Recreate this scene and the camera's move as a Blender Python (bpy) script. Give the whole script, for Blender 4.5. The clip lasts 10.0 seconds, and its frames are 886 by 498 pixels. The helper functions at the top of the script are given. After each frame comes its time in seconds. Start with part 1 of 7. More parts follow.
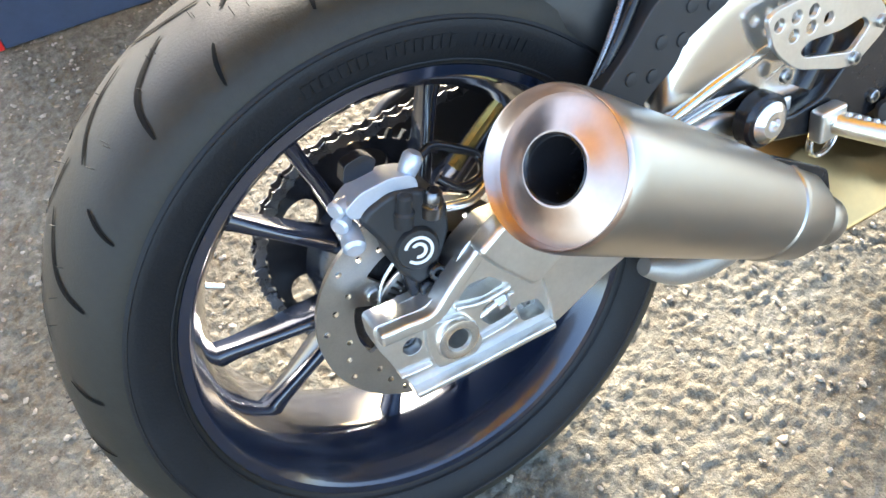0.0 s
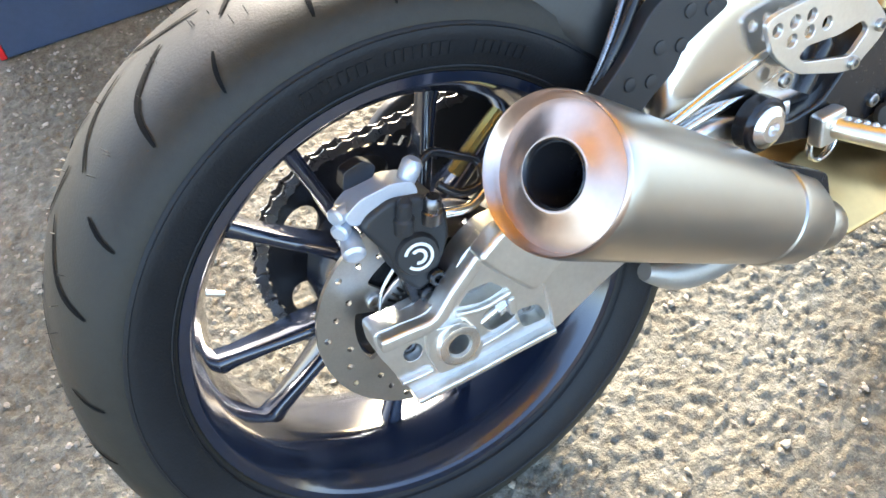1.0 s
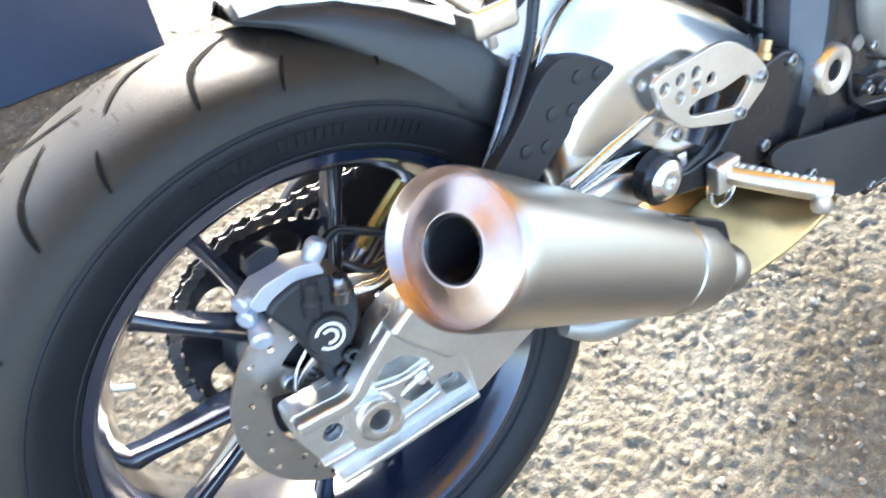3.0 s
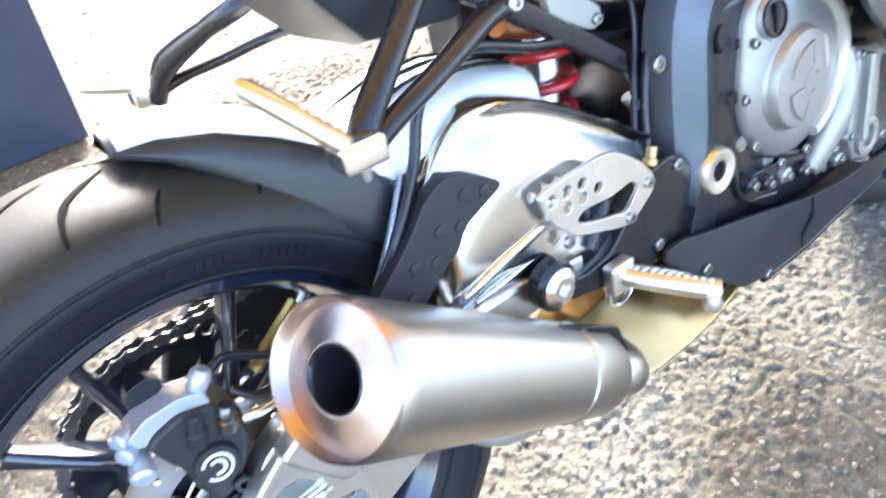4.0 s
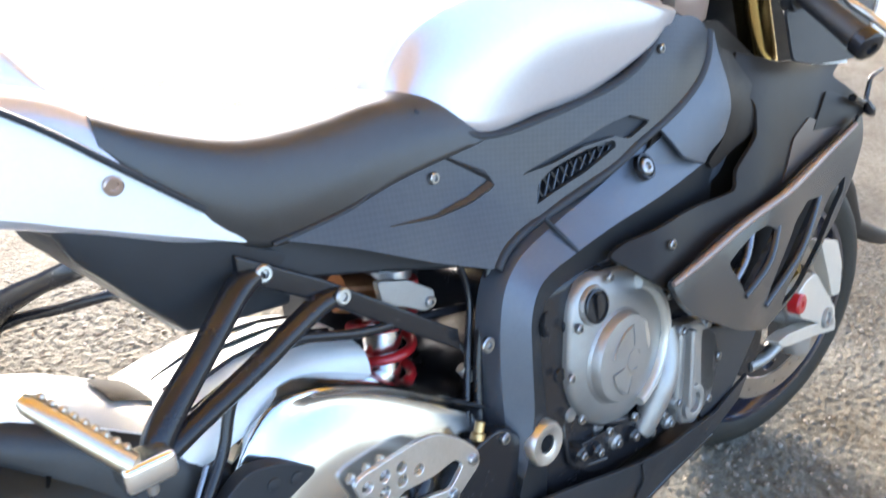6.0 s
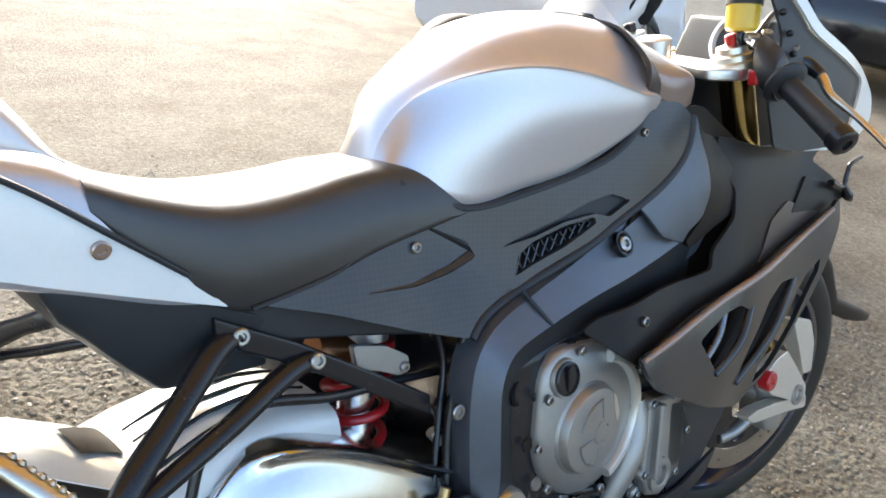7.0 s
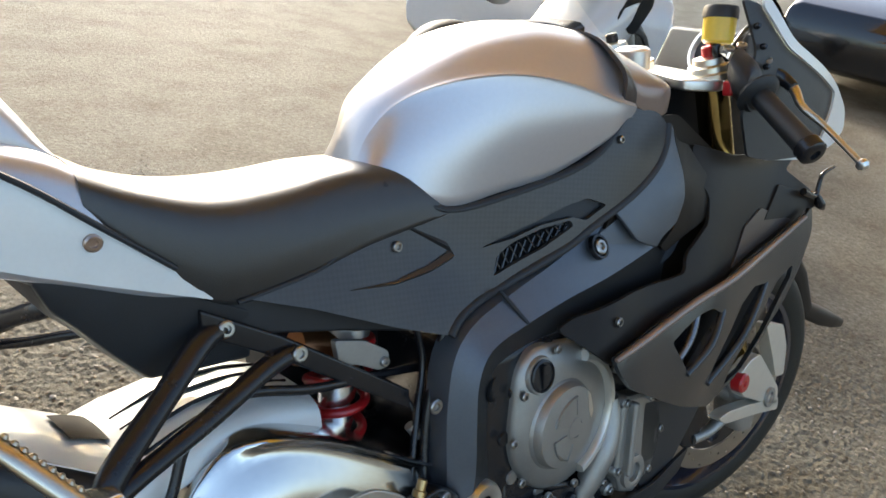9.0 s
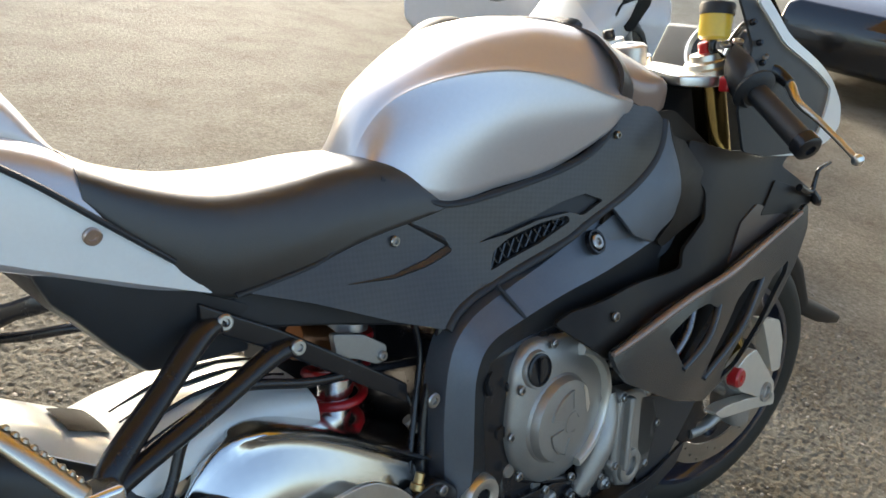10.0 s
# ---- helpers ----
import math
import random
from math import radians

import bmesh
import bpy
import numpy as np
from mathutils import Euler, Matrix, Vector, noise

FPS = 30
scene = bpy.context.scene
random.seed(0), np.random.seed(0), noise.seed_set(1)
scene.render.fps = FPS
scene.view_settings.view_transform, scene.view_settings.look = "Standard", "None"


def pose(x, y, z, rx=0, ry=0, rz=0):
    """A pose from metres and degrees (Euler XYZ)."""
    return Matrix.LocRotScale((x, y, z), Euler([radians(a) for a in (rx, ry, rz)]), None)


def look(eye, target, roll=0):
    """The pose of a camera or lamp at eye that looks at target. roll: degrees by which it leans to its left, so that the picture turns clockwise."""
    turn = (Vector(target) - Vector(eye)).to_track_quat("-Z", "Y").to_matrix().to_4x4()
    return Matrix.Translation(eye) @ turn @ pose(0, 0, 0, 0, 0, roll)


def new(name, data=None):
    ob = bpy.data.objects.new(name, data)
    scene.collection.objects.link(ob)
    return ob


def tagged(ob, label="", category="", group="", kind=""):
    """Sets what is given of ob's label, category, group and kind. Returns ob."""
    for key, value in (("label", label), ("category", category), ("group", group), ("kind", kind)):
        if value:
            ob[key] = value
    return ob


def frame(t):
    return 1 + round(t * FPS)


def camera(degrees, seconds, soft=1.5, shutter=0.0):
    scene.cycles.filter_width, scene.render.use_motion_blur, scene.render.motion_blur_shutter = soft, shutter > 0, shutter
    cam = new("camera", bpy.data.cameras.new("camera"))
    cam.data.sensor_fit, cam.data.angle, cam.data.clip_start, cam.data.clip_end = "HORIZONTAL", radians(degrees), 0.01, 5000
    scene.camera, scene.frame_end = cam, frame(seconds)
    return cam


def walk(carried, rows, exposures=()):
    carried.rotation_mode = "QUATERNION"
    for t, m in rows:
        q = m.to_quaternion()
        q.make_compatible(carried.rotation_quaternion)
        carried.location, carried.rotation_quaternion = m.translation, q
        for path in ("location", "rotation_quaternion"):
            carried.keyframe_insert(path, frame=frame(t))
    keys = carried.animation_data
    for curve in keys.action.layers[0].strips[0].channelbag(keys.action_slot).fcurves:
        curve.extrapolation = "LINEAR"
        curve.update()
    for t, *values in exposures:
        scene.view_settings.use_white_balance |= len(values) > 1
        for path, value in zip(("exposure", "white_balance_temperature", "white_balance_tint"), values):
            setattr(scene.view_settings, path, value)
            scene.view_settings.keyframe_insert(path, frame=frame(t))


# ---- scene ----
# ---- camera ----
cam = camera(62.6, 10.0, soft=1.6, shutter=0.6)
PATH = [
    (0.0, -0.1553, -0.3778, 0.8888, 40.24, 4.00, -29.89),
    (0.5, -0.1550, -0.3797, 0.8891, 40.52, 4.18, -29.91),
    (1.0, -0.1538, -0.3792, 0.8891, 40.71, 4.32, -29.99),
    (1.5, -0.1501, -0.3783, 0.8892, 40.92, 4.41, -30.53),
    (2.0, -0.1440, -0.3789, 0.8903, 41.28, 4.49, -31.62),
    (2.2, -0.1403, -0.3811, 0.8920, 41.64, 4.52, -32.25),
    (3.3, -0.0931, -0.3810, 0.9141, 44.48, 3.88, -36.80),
    (3.5, -0.0789, -0.3838, 0.9214, 45.36, 3.58, -37.42),
    (4.0, -0.0484, -0.3900, 0.9368, 48.19, 2.98, -39.61),
    (4.5, -0.0164, -0.3971, 0.9609, 50.92, 1.91, -41.37),
    (5.0, 0.0116, -0.4022, 0.9876, 54.09, 0.29, -42.37),
    (5.5, 0.0336, -0.4054, 1.0179, 57.43, -1.83, -42.75),
    (6.0, 0.0452, -0.4064, 1.0459, 60.80, -4.31, -42.91),
    (6.2, 0.0511, -0.4065, 1.0610, 61.45, -5.36, -42.48),
    (7.5, 0.0491, -0.4178, 1.0978, 63.64, -8.86, -41.83),
    (8.0, 0.0442, -0.4273, 1.1008, 63.75, -9.17, -41.89),
    (8.5, 0.0410, -0.4342, 1.1023, 63.65, -9.18, -42.00),
    (9.0, 0.0380, -0.4390, 1.1035, 63.53, -9.20, -42.11),
    (9.5, 0.0360, -0.4426, 1.1034, 63.44, -9.25, -42.19),
    (10.0, 0.0349, -0.4444, 1.1025, 63.38, -9.23, -42.24),
]
EXPOSURES = [(0.0, 3.15, 6600, 10), (2.0, 3.25, 6400, 10), (3.5, 3.4, 6200, 12), (4.5, 3.55, 6050, 14), (5.5, 3.2, 6050, 16), (6.0, 2.85, 6150, 14), (7.5, 1.8, 6550, 10), (10.0, 1.5, 6650, 8)]
walk(cam, [(t, pose(x, y, z, rx, ry, rz)) for t, x, y, z, rx, ry, rz in PATH], EXPOSURES)

# the parked motorcycle leans to its left on its stand
LEAN = pose(0, 0, 0.0031, -14.661, 0.539, 0)

# ---- light ----
SUN_EL, SUN_AZ = 22.0, 66.0          # degrees above the ground; from +x towards +y
world = bpy.data.worlds.new("sky")
scene.world = world
world.use_nodes = True
wn = world.node_tree.nodes
sky = wn.new("ShaderNodeTexSky")
sky.sky_type, sky.sun_disc = "NISHITA", False
sky.sun_elevation, sky.sun_rotation = radians(SUN_EL), radians(90 - SUN_AZ)
sky.dust_density, sky.air_density = 3.0, 0.92
wn["Background"].inputs["Strength"].default_value = 0.15
world.node_tree.links.new(sky.outputs[0], wn["Background"].inputs["Color"])
lamp = bpy.data.lights.new("sun", "SUN")
lamp.energy, lamp.angle, lamp.color = 2.1, radians(14), (1.0, 0.955, 0.87)
sun = new("sun", lamp)
ca, sa, ce, se = math.cos(radians(SUN_AZ)), math.sin(radians(SUN_AZ)), math.cos(radians(SUN_EL)), math.sin(radians(SUN_EL))
sun.matrix_world = look((10 * ca * ce, 10 * sa * ce, 10 * se), (0, 0, 0))


# ---- materials ----
def mat(name, color, rough=0.5, metal=0.0, var=0.12, scale=30.0, bump=0.0, bscale=200.0, coat=0.0, spec=0.5, coat_rough=0.05, aniso=0.0, stretch=None, color2=None):
    """A surface with two scales of variation in colour and gloss, and fine relief."""
    m = bpy.data.materials.new(name)
    m.use_nodes = True
    nt = m.node_tree
    n, l = nt.nodes, nt.links
    b = n["Principled BSDF"]
    b.inputs["Metallic"].default_value = metal
    b.inputs["Specular IOR Level"].default_value = spec
    b.inputs["Coat Weight"].default_value = coat
    b.inputs["Coat Roughness"].default_value = coat_rough
    b.inputs["Anisotropic"].default_value = aniso
    tc = n.new("ShaderNodeTexCoord")
    src = tc.outputs["Object"]
    if stretch:
        mp = n.new("ShaderNodeMapping")
        mp.inputs["Scale"].default_value = stretch
        l.new(src, mp.inputs["Vector"])
        src = mp.outputs["Vector"]
    a = n.new("ShaderNodeTexNoise")
    a.inputs["Scale"].default_value, a.inputs["Detail"].default_value = scale, 6
    f = n.new("ShaderNodeTexNoise")
    f.inputs["Scale"].default_value, f.inputs["Detail"].default_value = scale * 9, 3
    l.new(src, a.inputs["Vector"])
    l.new(src, f.inputs["Vector"])
    mix = n.new("ShaderNodeMix")
    mix.data_type = "FLOAT"
    mix.inputs[0].default_value = 0.4
    l.new(a.outputs["Fac"], mix.inputs[2])
    l.new(f.outputs["Fac"], mix.inputs[3])
    ramp = n.new("ShaderNodeValToRGB")
    c2 = color2 or tuple(min(1, c * (1 + var)) for c in color)
    c1 = tuple(c * (1 - var) for c in color)
    ramp.color_ramp.elements[0].position, ramp.color_ramp.elements[1].position = 0.3, 0.7
    ramp.color_ramp.elements[0].color, ramp.color_ramp.elements[1].color = (*c1, 1), (*c2, 1)
    l.new(mix.outputs[0], ramp.inputs["Fac"])
    l.new(ramp.outputs["Color"], b.inputs["Base Color"])
    mr = n.new("ShaderNodeMapRange")
    mr.inputs["To Min"].default_value, mr.inputs["To Max"].default_value = max(0.02, rough * 0.8), min(1, rough * 1.2)
    l.new(mix.outputs[0], mr.inputs["Value"])
    l.new(mr.outputs["Result"], b.inputs["Roughness"])
    if bump:
        t = n.new("ShaderNodeTexNoise")
        t.inputs["Scale"].default_value, t.inputs["Detail"].default_value = bscale, 4
        l.new(src, t.inputs["Vector"])
        bp = n.new("ShaderNodeBump")
        bp.inputs["Strength"].default_value, bp.inputs["Distance"].default_value = bump, 0.002
        l.new(t.outputs["Fac"], bp.inputs["Height"])
        l.new(bp.outputs["Normal"], b.inputs["Normal"])
    return m


def glass(name, color, rough=0.02):
    m = mat(name, color, rough, var=0.02)
    m.node_tree.nodes["Principled BSDF"].inputs["Transmission Weight"].default_value = 1.0
    m.node_tree.nodes["Principled BSDF"].inputs["IOR"].default_value = 1.3
    return m


RUBBER = mat("rubber_tread", (0.022, 0.0205, 0.016), 0.52, spec=0.30, var=0.25, scale=14, bump=0.15, bscale=500)
GROOVE = mat("groove_shade_black", (0.008, 0.008, 0.008), 0.95, var=0.2, spec=0.05)
SIDEWALL = mat("rubber_sidewall", (0.009, 0.010, 0.012), 0.50, spec=0.25, var=0.25, scale=20, bump=0.2, bscale=400)
GLOSS_BLUE = mat("gloss_dark_blue_paint", (0.010, 0.016, 0.034), 0.16, metal=0.35, var=0.2, coat=1.0, spec=0.8, coat_rough=0.10)
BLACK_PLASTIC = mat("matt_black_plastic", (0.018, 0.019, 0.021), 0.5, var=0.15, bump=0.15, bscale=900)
BLACK_SATIN = mat("satin_black_metal", (0.012, 0.012, 0.014), 0.26, var=0.2, bump=0.05, bscale=600)
# near-black; also stands in for shade inside bores, vents and gaps
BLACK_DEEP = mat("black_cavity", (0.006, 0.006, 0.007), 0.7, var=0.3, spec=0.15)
ROSE_GREY = mat("rose_grey_satin_paint", (0.085, 0.068, 0.062), 0.30, metal=0.5, var=0.08, scale=90, bump=0.05, bscale=1200)
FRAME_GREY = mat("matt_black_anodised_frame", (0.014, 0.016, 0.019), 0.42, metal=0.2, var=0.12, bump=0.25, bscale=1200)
BRUSHED = mat("brushed_steel", (0.455, 0.43, 0.39), 0.34, metal=1.0, var=0.04, scale=9)
TIP_STEEL = mat("heat_tinted_steel", (0.52, 0.405, 0.345), 0.30, metal=1.0, var=0.1, scale=18)
ALLOY = mat("raw_aluminium", (0.78, 0.77, 0.74), 0.34, metal=1.0, var=0.08, scale=25, bump=0.1, bscale=500)
ALLOY_BRIGHT = mat("polished_aluminium", (0.88, 0.87, 0.85), 0.22, metal=1.0, var=0.05, scale=20)
CAST = mat("cast_silver_grey", (0.37, 0.36, 0.335), 0.42, metal=0.75, var=0.08, scale=40, bump=0.2, bscale=700)
DISC = mat("brake_disc_steel", (0.42, 0.40, 0.37), 0.35, metal=1.0, var=0.1, scale=60, bump=0.1, bscale=400)
GOLD = mat("gold_reflection", (0.62, 0.46, 0.16), 0.25, metal=1.0, var=0.08)
RED = mat("red_painted_steel", (0.45, 0.012, 0.015), 0.3, var=0.12, coat=0.5)
SILVER_PAINT = mat("matt_silver_paint", (0.60, 0.59, 0.605), 0.31, metal=0.65, var=0.03, scale=200, bump=0.03, bscale=1500)
GREY_PAINT = mat("satin_graphite_paint", (0.060, 0.063, 0.066), 0.25, metal=0.6, var=0.06, scale=120, bump=0.04, bscale=1500, coat=0.3, coat_rough=0.2)
DARK_PAINT = mat("satin_dark_grey_paint", (0.050, 0.046, 0.044), 0.32, metal=0.4, var=0.10, scale=90, bump=0.06, bscale=1200, coat=0.25, coat_rough=0.25)
BROWN_PAINT = mat("dark_brown_black_paint", (0.021, 0.017, 0.014), 0.40, metal=0.0, var=0.12, scale=60, bump=0.03, bscale=1200, spec=0.16)
GLOSS_BLACK = mat("satin_black_moulding", (0.022, 0.022, 0.022), 0.40, var=0.2, scale=40, bump=0.05, bscale=900, spec=0.5)
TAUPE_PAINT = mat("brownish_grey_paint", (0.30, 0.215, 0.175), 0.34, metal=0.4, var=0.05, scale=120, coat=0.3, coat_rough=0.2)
WHITE_PAINT = mat("light_grey_paint", (0.78, 0.80, 0.77), 0.30, var=0.03, coat=0.4)
SEAT = mat("black_seat_leatherette", (0.030, 0.028, 0.026), 0.36, var=0.12, scale=60, bump=0.2, bscale=700, coat=0.5, coat_rough=0.3)
BLUE_BOARD = mat("dark_blue_board", (0.038, 0.056, 0.100), 0.30, var=0.15, scale=8)
FLUID = mat("amber_fluid", (0.75, 0.52, 0.06), 0.25, var=0.05)
CAR_BLACK = mat("gloss_black_car_paint", (0.010, 0.009, 0.010), 0.15, var=0.1, coat=1.0)
CAR_WHITE = mat("gloss_white_paint", (0.78, 0.79, 0.80), 0.2, var=0.03, coat=0.8)
SCREEN = glass("clear_screen", (0.85, 0.9, 0.95))
BOLT_STEEL = mat("zinc_plated_steel", (0.42, 0.41, 0.39), 0.32, metal=1.0, var=0.12, scale=60)
CHAIN = mat("oily_chain_steel", (0.20, 0.20, 0.21), 0.28, metal=1.0, var=0.2, scale=80)


def ground_material():
    """Sandy gravelled tarmac: pale stone faces, browner hollows, stains, and fine grit relief."""
    m = bpy.data.materials.new("coarse_gravelled_tarmac")
    m.use_nodes = True
    n, l = m.node_tree.nodes, m.node_tree.links
    b = n["Principled BSDF"]
    tc = n.new("ShaderNodeTexCoord")
    def tex(scale, detail=4, rough=0.6):
        t = n.new("ShaderNodeTexNoise")
        t.inputs["Scale"].default_value, t.inputs["Detail"].default_value, t.inputs["Roughness"].default_value = scale, detail, rough
        l.new(tc.outputs["Object"], t.inputs["Vector"])
        return t.outputs["Fac"]
    def ramp(src, stops):
        r = n.new("ShaderNodeValToRGB")
        e = r.color_ramp.elements
        e[0].position, e[0].color = stops[0][0], (*stops[0][1], 1)
        e[1].position, e[1].color = stops[-1][0], (*stops[-1][1], 1)
        for p, c in stops[1:-1]:
            e.new(p).color = (*c, 1)
        l.new(src, r.inputs["Fac"])
        return r.outputs["Color"]
    def blend(kind, fac, a, c):
        x = n.new("ShaderNodeMix")
        x.data_type, x.blend_type = "RGBA", kind
        x.inputs[0].default_value = fac
        l.new(a, x.inputs[6])
        l.new(c, x.inputs[7])
        return x.outputs[2]
    stone = ramp(tex(50, 7, 0.68), [(0.34, (0.145, 0.131, 0.102)), (0.50, (0.196, 0.186, 0.151)), (0.66, (0.272, 0.264, 0.226))])
    stain = ramp(tex(3.0, 6), [(0.3, (0.62, 0.56, 0.48)), (0.55, (0.9, 0.88, 0.85)), (0.75, (1.0, 1.0, 1.0))])
    grit = ramp(tex(420, 3), [(0.3, (0.65, 0.63, 0.6)), (0.7, (1.0, 1.0, 1.0))])
    l.new(blend("MULTIPLY", 0.8, blend("MULTIPLY", 1.0, stone, stain), grit), b.inputs["Base Color"])
    b.inputs["Roughness"].default_value = 0.8
    b.inputs["Specular IOR Level"].default_value = 0.2
    h = None
    for scale, dist in ((52, 0.009), (130, 0.005), (420, 0.002)):
        bp = n.new("ShaderNodeBump")
        bp.inputs["Strength"].default_value, bp.inputs["Distance"].default_value = 0.8, dist
        l.new(tex(scale, 3), bp.inputs["Height"])
        if h:
            l.new(h, bp.inputs["Normal"])
        h = bp.outputs["Normal"]
    l.new(h, b.inputs["Normal"])
    return m


def canvas_material():
    """Sunlit ochre canvas: it lets part of the light through."""
    m = mat("ochre_canvas", (0.68, 0.47, 0.10), 0.8, var=0.12, scale=3, bump=0.2, bscale=60)
    n, l = m.node_tree.nodes, m.node_tree.links
    tr = n.new("ShaderNodeBsdfTranslucent")
    tr.inputs["Color"].default_value = (0.92, 0.66, 0.18, 1)
    mx = n.new("ShaderNodeMixShader")
    mx.inputs[0].default_value = 0.45
    l.new(n["Principled BSDF"].outputs[0], mx.inputs[1])
    l.new(tr.outputs[0], mx.inputs[2])
    l.new(mx.outputs[0], n["Material Output"].inputs["Surface"])
    return m


def stone_material():
    """Loose stones, each with a tone of its own."""
    m = mat("gravel_stone", (0.26, 0.225, 0.18), 0.6, spec=0.45, var=0.2, scale=90, bump=0.4, bscale=500)
    n, l = m.node_tree.nodes, m.node_tree.links
    g = n.new("ShaderNodeNewGeometry")
    r = n.new("ShaderNodeValToRGB")
    e = r.color_ramp.elements
    e[0].color, e[1].color = (0.17, 0.145, 0.108, 1), (0.38, 0.350, 0.290, 1)
    e.new(0.5).color = (0.235, 0.206, 0.155, 1)
    l.new(g.outputs["Random Per Island"], r.inputs["Fac"])
    x = n.new("ShaderNodeMix")
    x.data_type, x.blend_type = "RGBA", "MIX"
    x.inputs[0].default_value = 0.7
    b = n["Principled BSDF"]
    l.new(b.inputs["Base Color"].links[0].from_socket, x.inputs[6])
    l.new(r.outputs["Color"], x.inputs[7])
    l.new(x.outputs[2], b.inputs["Base Color"])
    return m


def woven(m, cell=0.0045, depth=0.065):
    """A faint twill weave under the lacquer: light and dark threads by turns."""
    n, l = m.node_tree.nodes, m.node_tree.links
    b = n["Principled BSDF"]
    tc = n.new("ShaderNodeTexCoord")
    mp = n.new("ShaderNodeMapping")
    mp.inputs["Rotation"].default_value = (0, radians(38), 0)
    l.new(tc.outputs["Object"], mp.inputs["Vector"])
    flat = n.new("ShaderNodeVectorMath")
    flat.operation = "MULTIPLY"
    flat.inputs[1].default_value = (1, 0, 1)
    l.new(mp.outputs["Vector"], flat.inputs[0])
    shift = n.new("ShaderNodeVectorMath")
    shift.operation = "ADD"
    shift.inputs[1].default_value = (0, 0.0007, 0)
    l.new(flat.outputs["Vector"], shift.inputs[0])
    ck = n.new("ShaderNodeTexChecker")
    ck.inputs["Scale"].default_value = 1 / cell
    ck.inputs["Color1"].default_value = (1 + depth, 1 + depth, 1 + depth, 1)
    ck.inputs["Color2"].default_value = (1 - depth, 1 - depth, 1 - depth, 1)
    l.new(shift.outputs["Vector"], ck.inputs["Vector"])
    x = n.new("ShaderNodeMix")
    x.data_type, x.blend_type = "RGBA", "MULTIPLY"
    x.inputs[0].default_value = 1.0
    l.new(b.inputs["Base Color"].links[0].from_socket, x.inputs[6])
    l.new(ck.outputs["Color"], x.inputs[7])
    l.new(x.outputs[2], b.inputs["Base Color"])


woven(DARK_PAINT)
OCHRE = canvas_material()
STONE = stone_material()
# dark castings whose blue-white reflections are put into a pale base colour
SKY_GREY = mat("casting_with_sky_reflection", (0.52, 0.57, 0.64), 0.3, metal=0.5, var=0.06, bump=0.05, bscale=600)
PEG_ALLOY = mat("pale_straw_alloy", (0.72, 0.66, 0.54), 0.32, metal=1.0, var=0.08, scale=40)
STRAW_STEEL = mat("straw_coloured_steel", (0.54, 0.37, 0.16), 0.34, metal=1.0, var=0.08, scale=14, bump=0.05, bscale=300)
CAST_PALE = mat("pale_cast_alloy", (0.72, 0.69, 0.61), 0.38, metal=0.7, var=0.06, scale=40, bump=0.1, bscale=600)
FORK_GOLD = mat("dark_gold_anodised", (0.45, 0.32, 0.12), 0.18, metal=1.0, var=0.08)
BEAM = mat("polished_cast_aluminium", (0.66, 0.65, 0.63), 0.19, metal=1.0, var=0.05, scale=12, bump=0.03, bscale=120)
# lighter copy of the frame finish, with the sheen of lit facets in its colour
FRAME_FACET = mat("anodised_facet_sheen_in_grey", (0.128, 0.143, 0.165), 0.36, metal=0.6, var=0.08, bump=0.25, bscale=1200)
GROUND = ground_material()


# ---- building helpers ----
def part(name, bm, material, parent=None, label="", smooth=40, bevel=0.0, segs=2):
    """Links a bmesh as one mesh object under a thing or under a part."""
    me = bpy.data.meshes.new(name)
    bmesh.ops.recalc_face_normals(bm, faces=bm.faces)
    bm.to_mesh(me)
    bm.free()
    me.materials.append(material)
    for p in me.polygons:
        p.use_smooth = True
    me.set_sharp_from_angle(angle=radians(smooth))
    ob = new(name, me)
    ob.parent = parent
    if bevel:
        b = ob.modifiers.new("bevel", "BEVEL")
        b.width, b.segments, b.limit_method, b.angle_limit = bevel, segs, "ANGLE", radians(35)
        w = ob.modifiers.new("normals", "WEIGHTED_NORMAL")
        w.keep_sharp = False
    return tagged(ob, label)


def spline(pts, n=8, closed=False):
    """Points of a smooth curve through pts (Catmull-Rom)."""
    P = [np.array(p, float) for p in pts]
    k = len(P)
    out = []
    for i in range(k if closed else k - 1):
        g = (lambda j: P[j % k]) if closed else (lambda j: P[min(max(j, 0), k - 1)])
        a, b, c, d = g(i - 1), g(i), g(i + 1), g(i + 2)
        for s in range(n):
            t = s / n
            out.append(0.5 * (2 * b + (c - a) * t + (2 * a - 5 * b + 4 * c - d) * t * t + (3 * b - a - 3 * c + d) * t ** 3))
    if not closed:
        out.append(P[-1])
    return out


def loft(rings, closed=True, caps=True, bm=None):
    """A skin over rings of equally many points."""
    bm = bm or bmesh.new()
    vs = [[bm.verts.new(tuple(float(c) for c in p)) for p in r] for r in rings]
    m = len(vs[0])
    for a, b in zip(vs, vs[1:]):
        for i in range(m if closed else m - 1):
            j = (i + 1) % m
            bm.faces.new((a[i], a[j], b[j], b[i]))
    if caps and closed:
        bm.faces.new(vs[0])
        bm.faces.new(vs[-1][::-1])
    return bm


def basis(d):
    d = Vector(d).normalized()
    u = d.orthogonal().normalized()
    return d, u, d.cross(u)


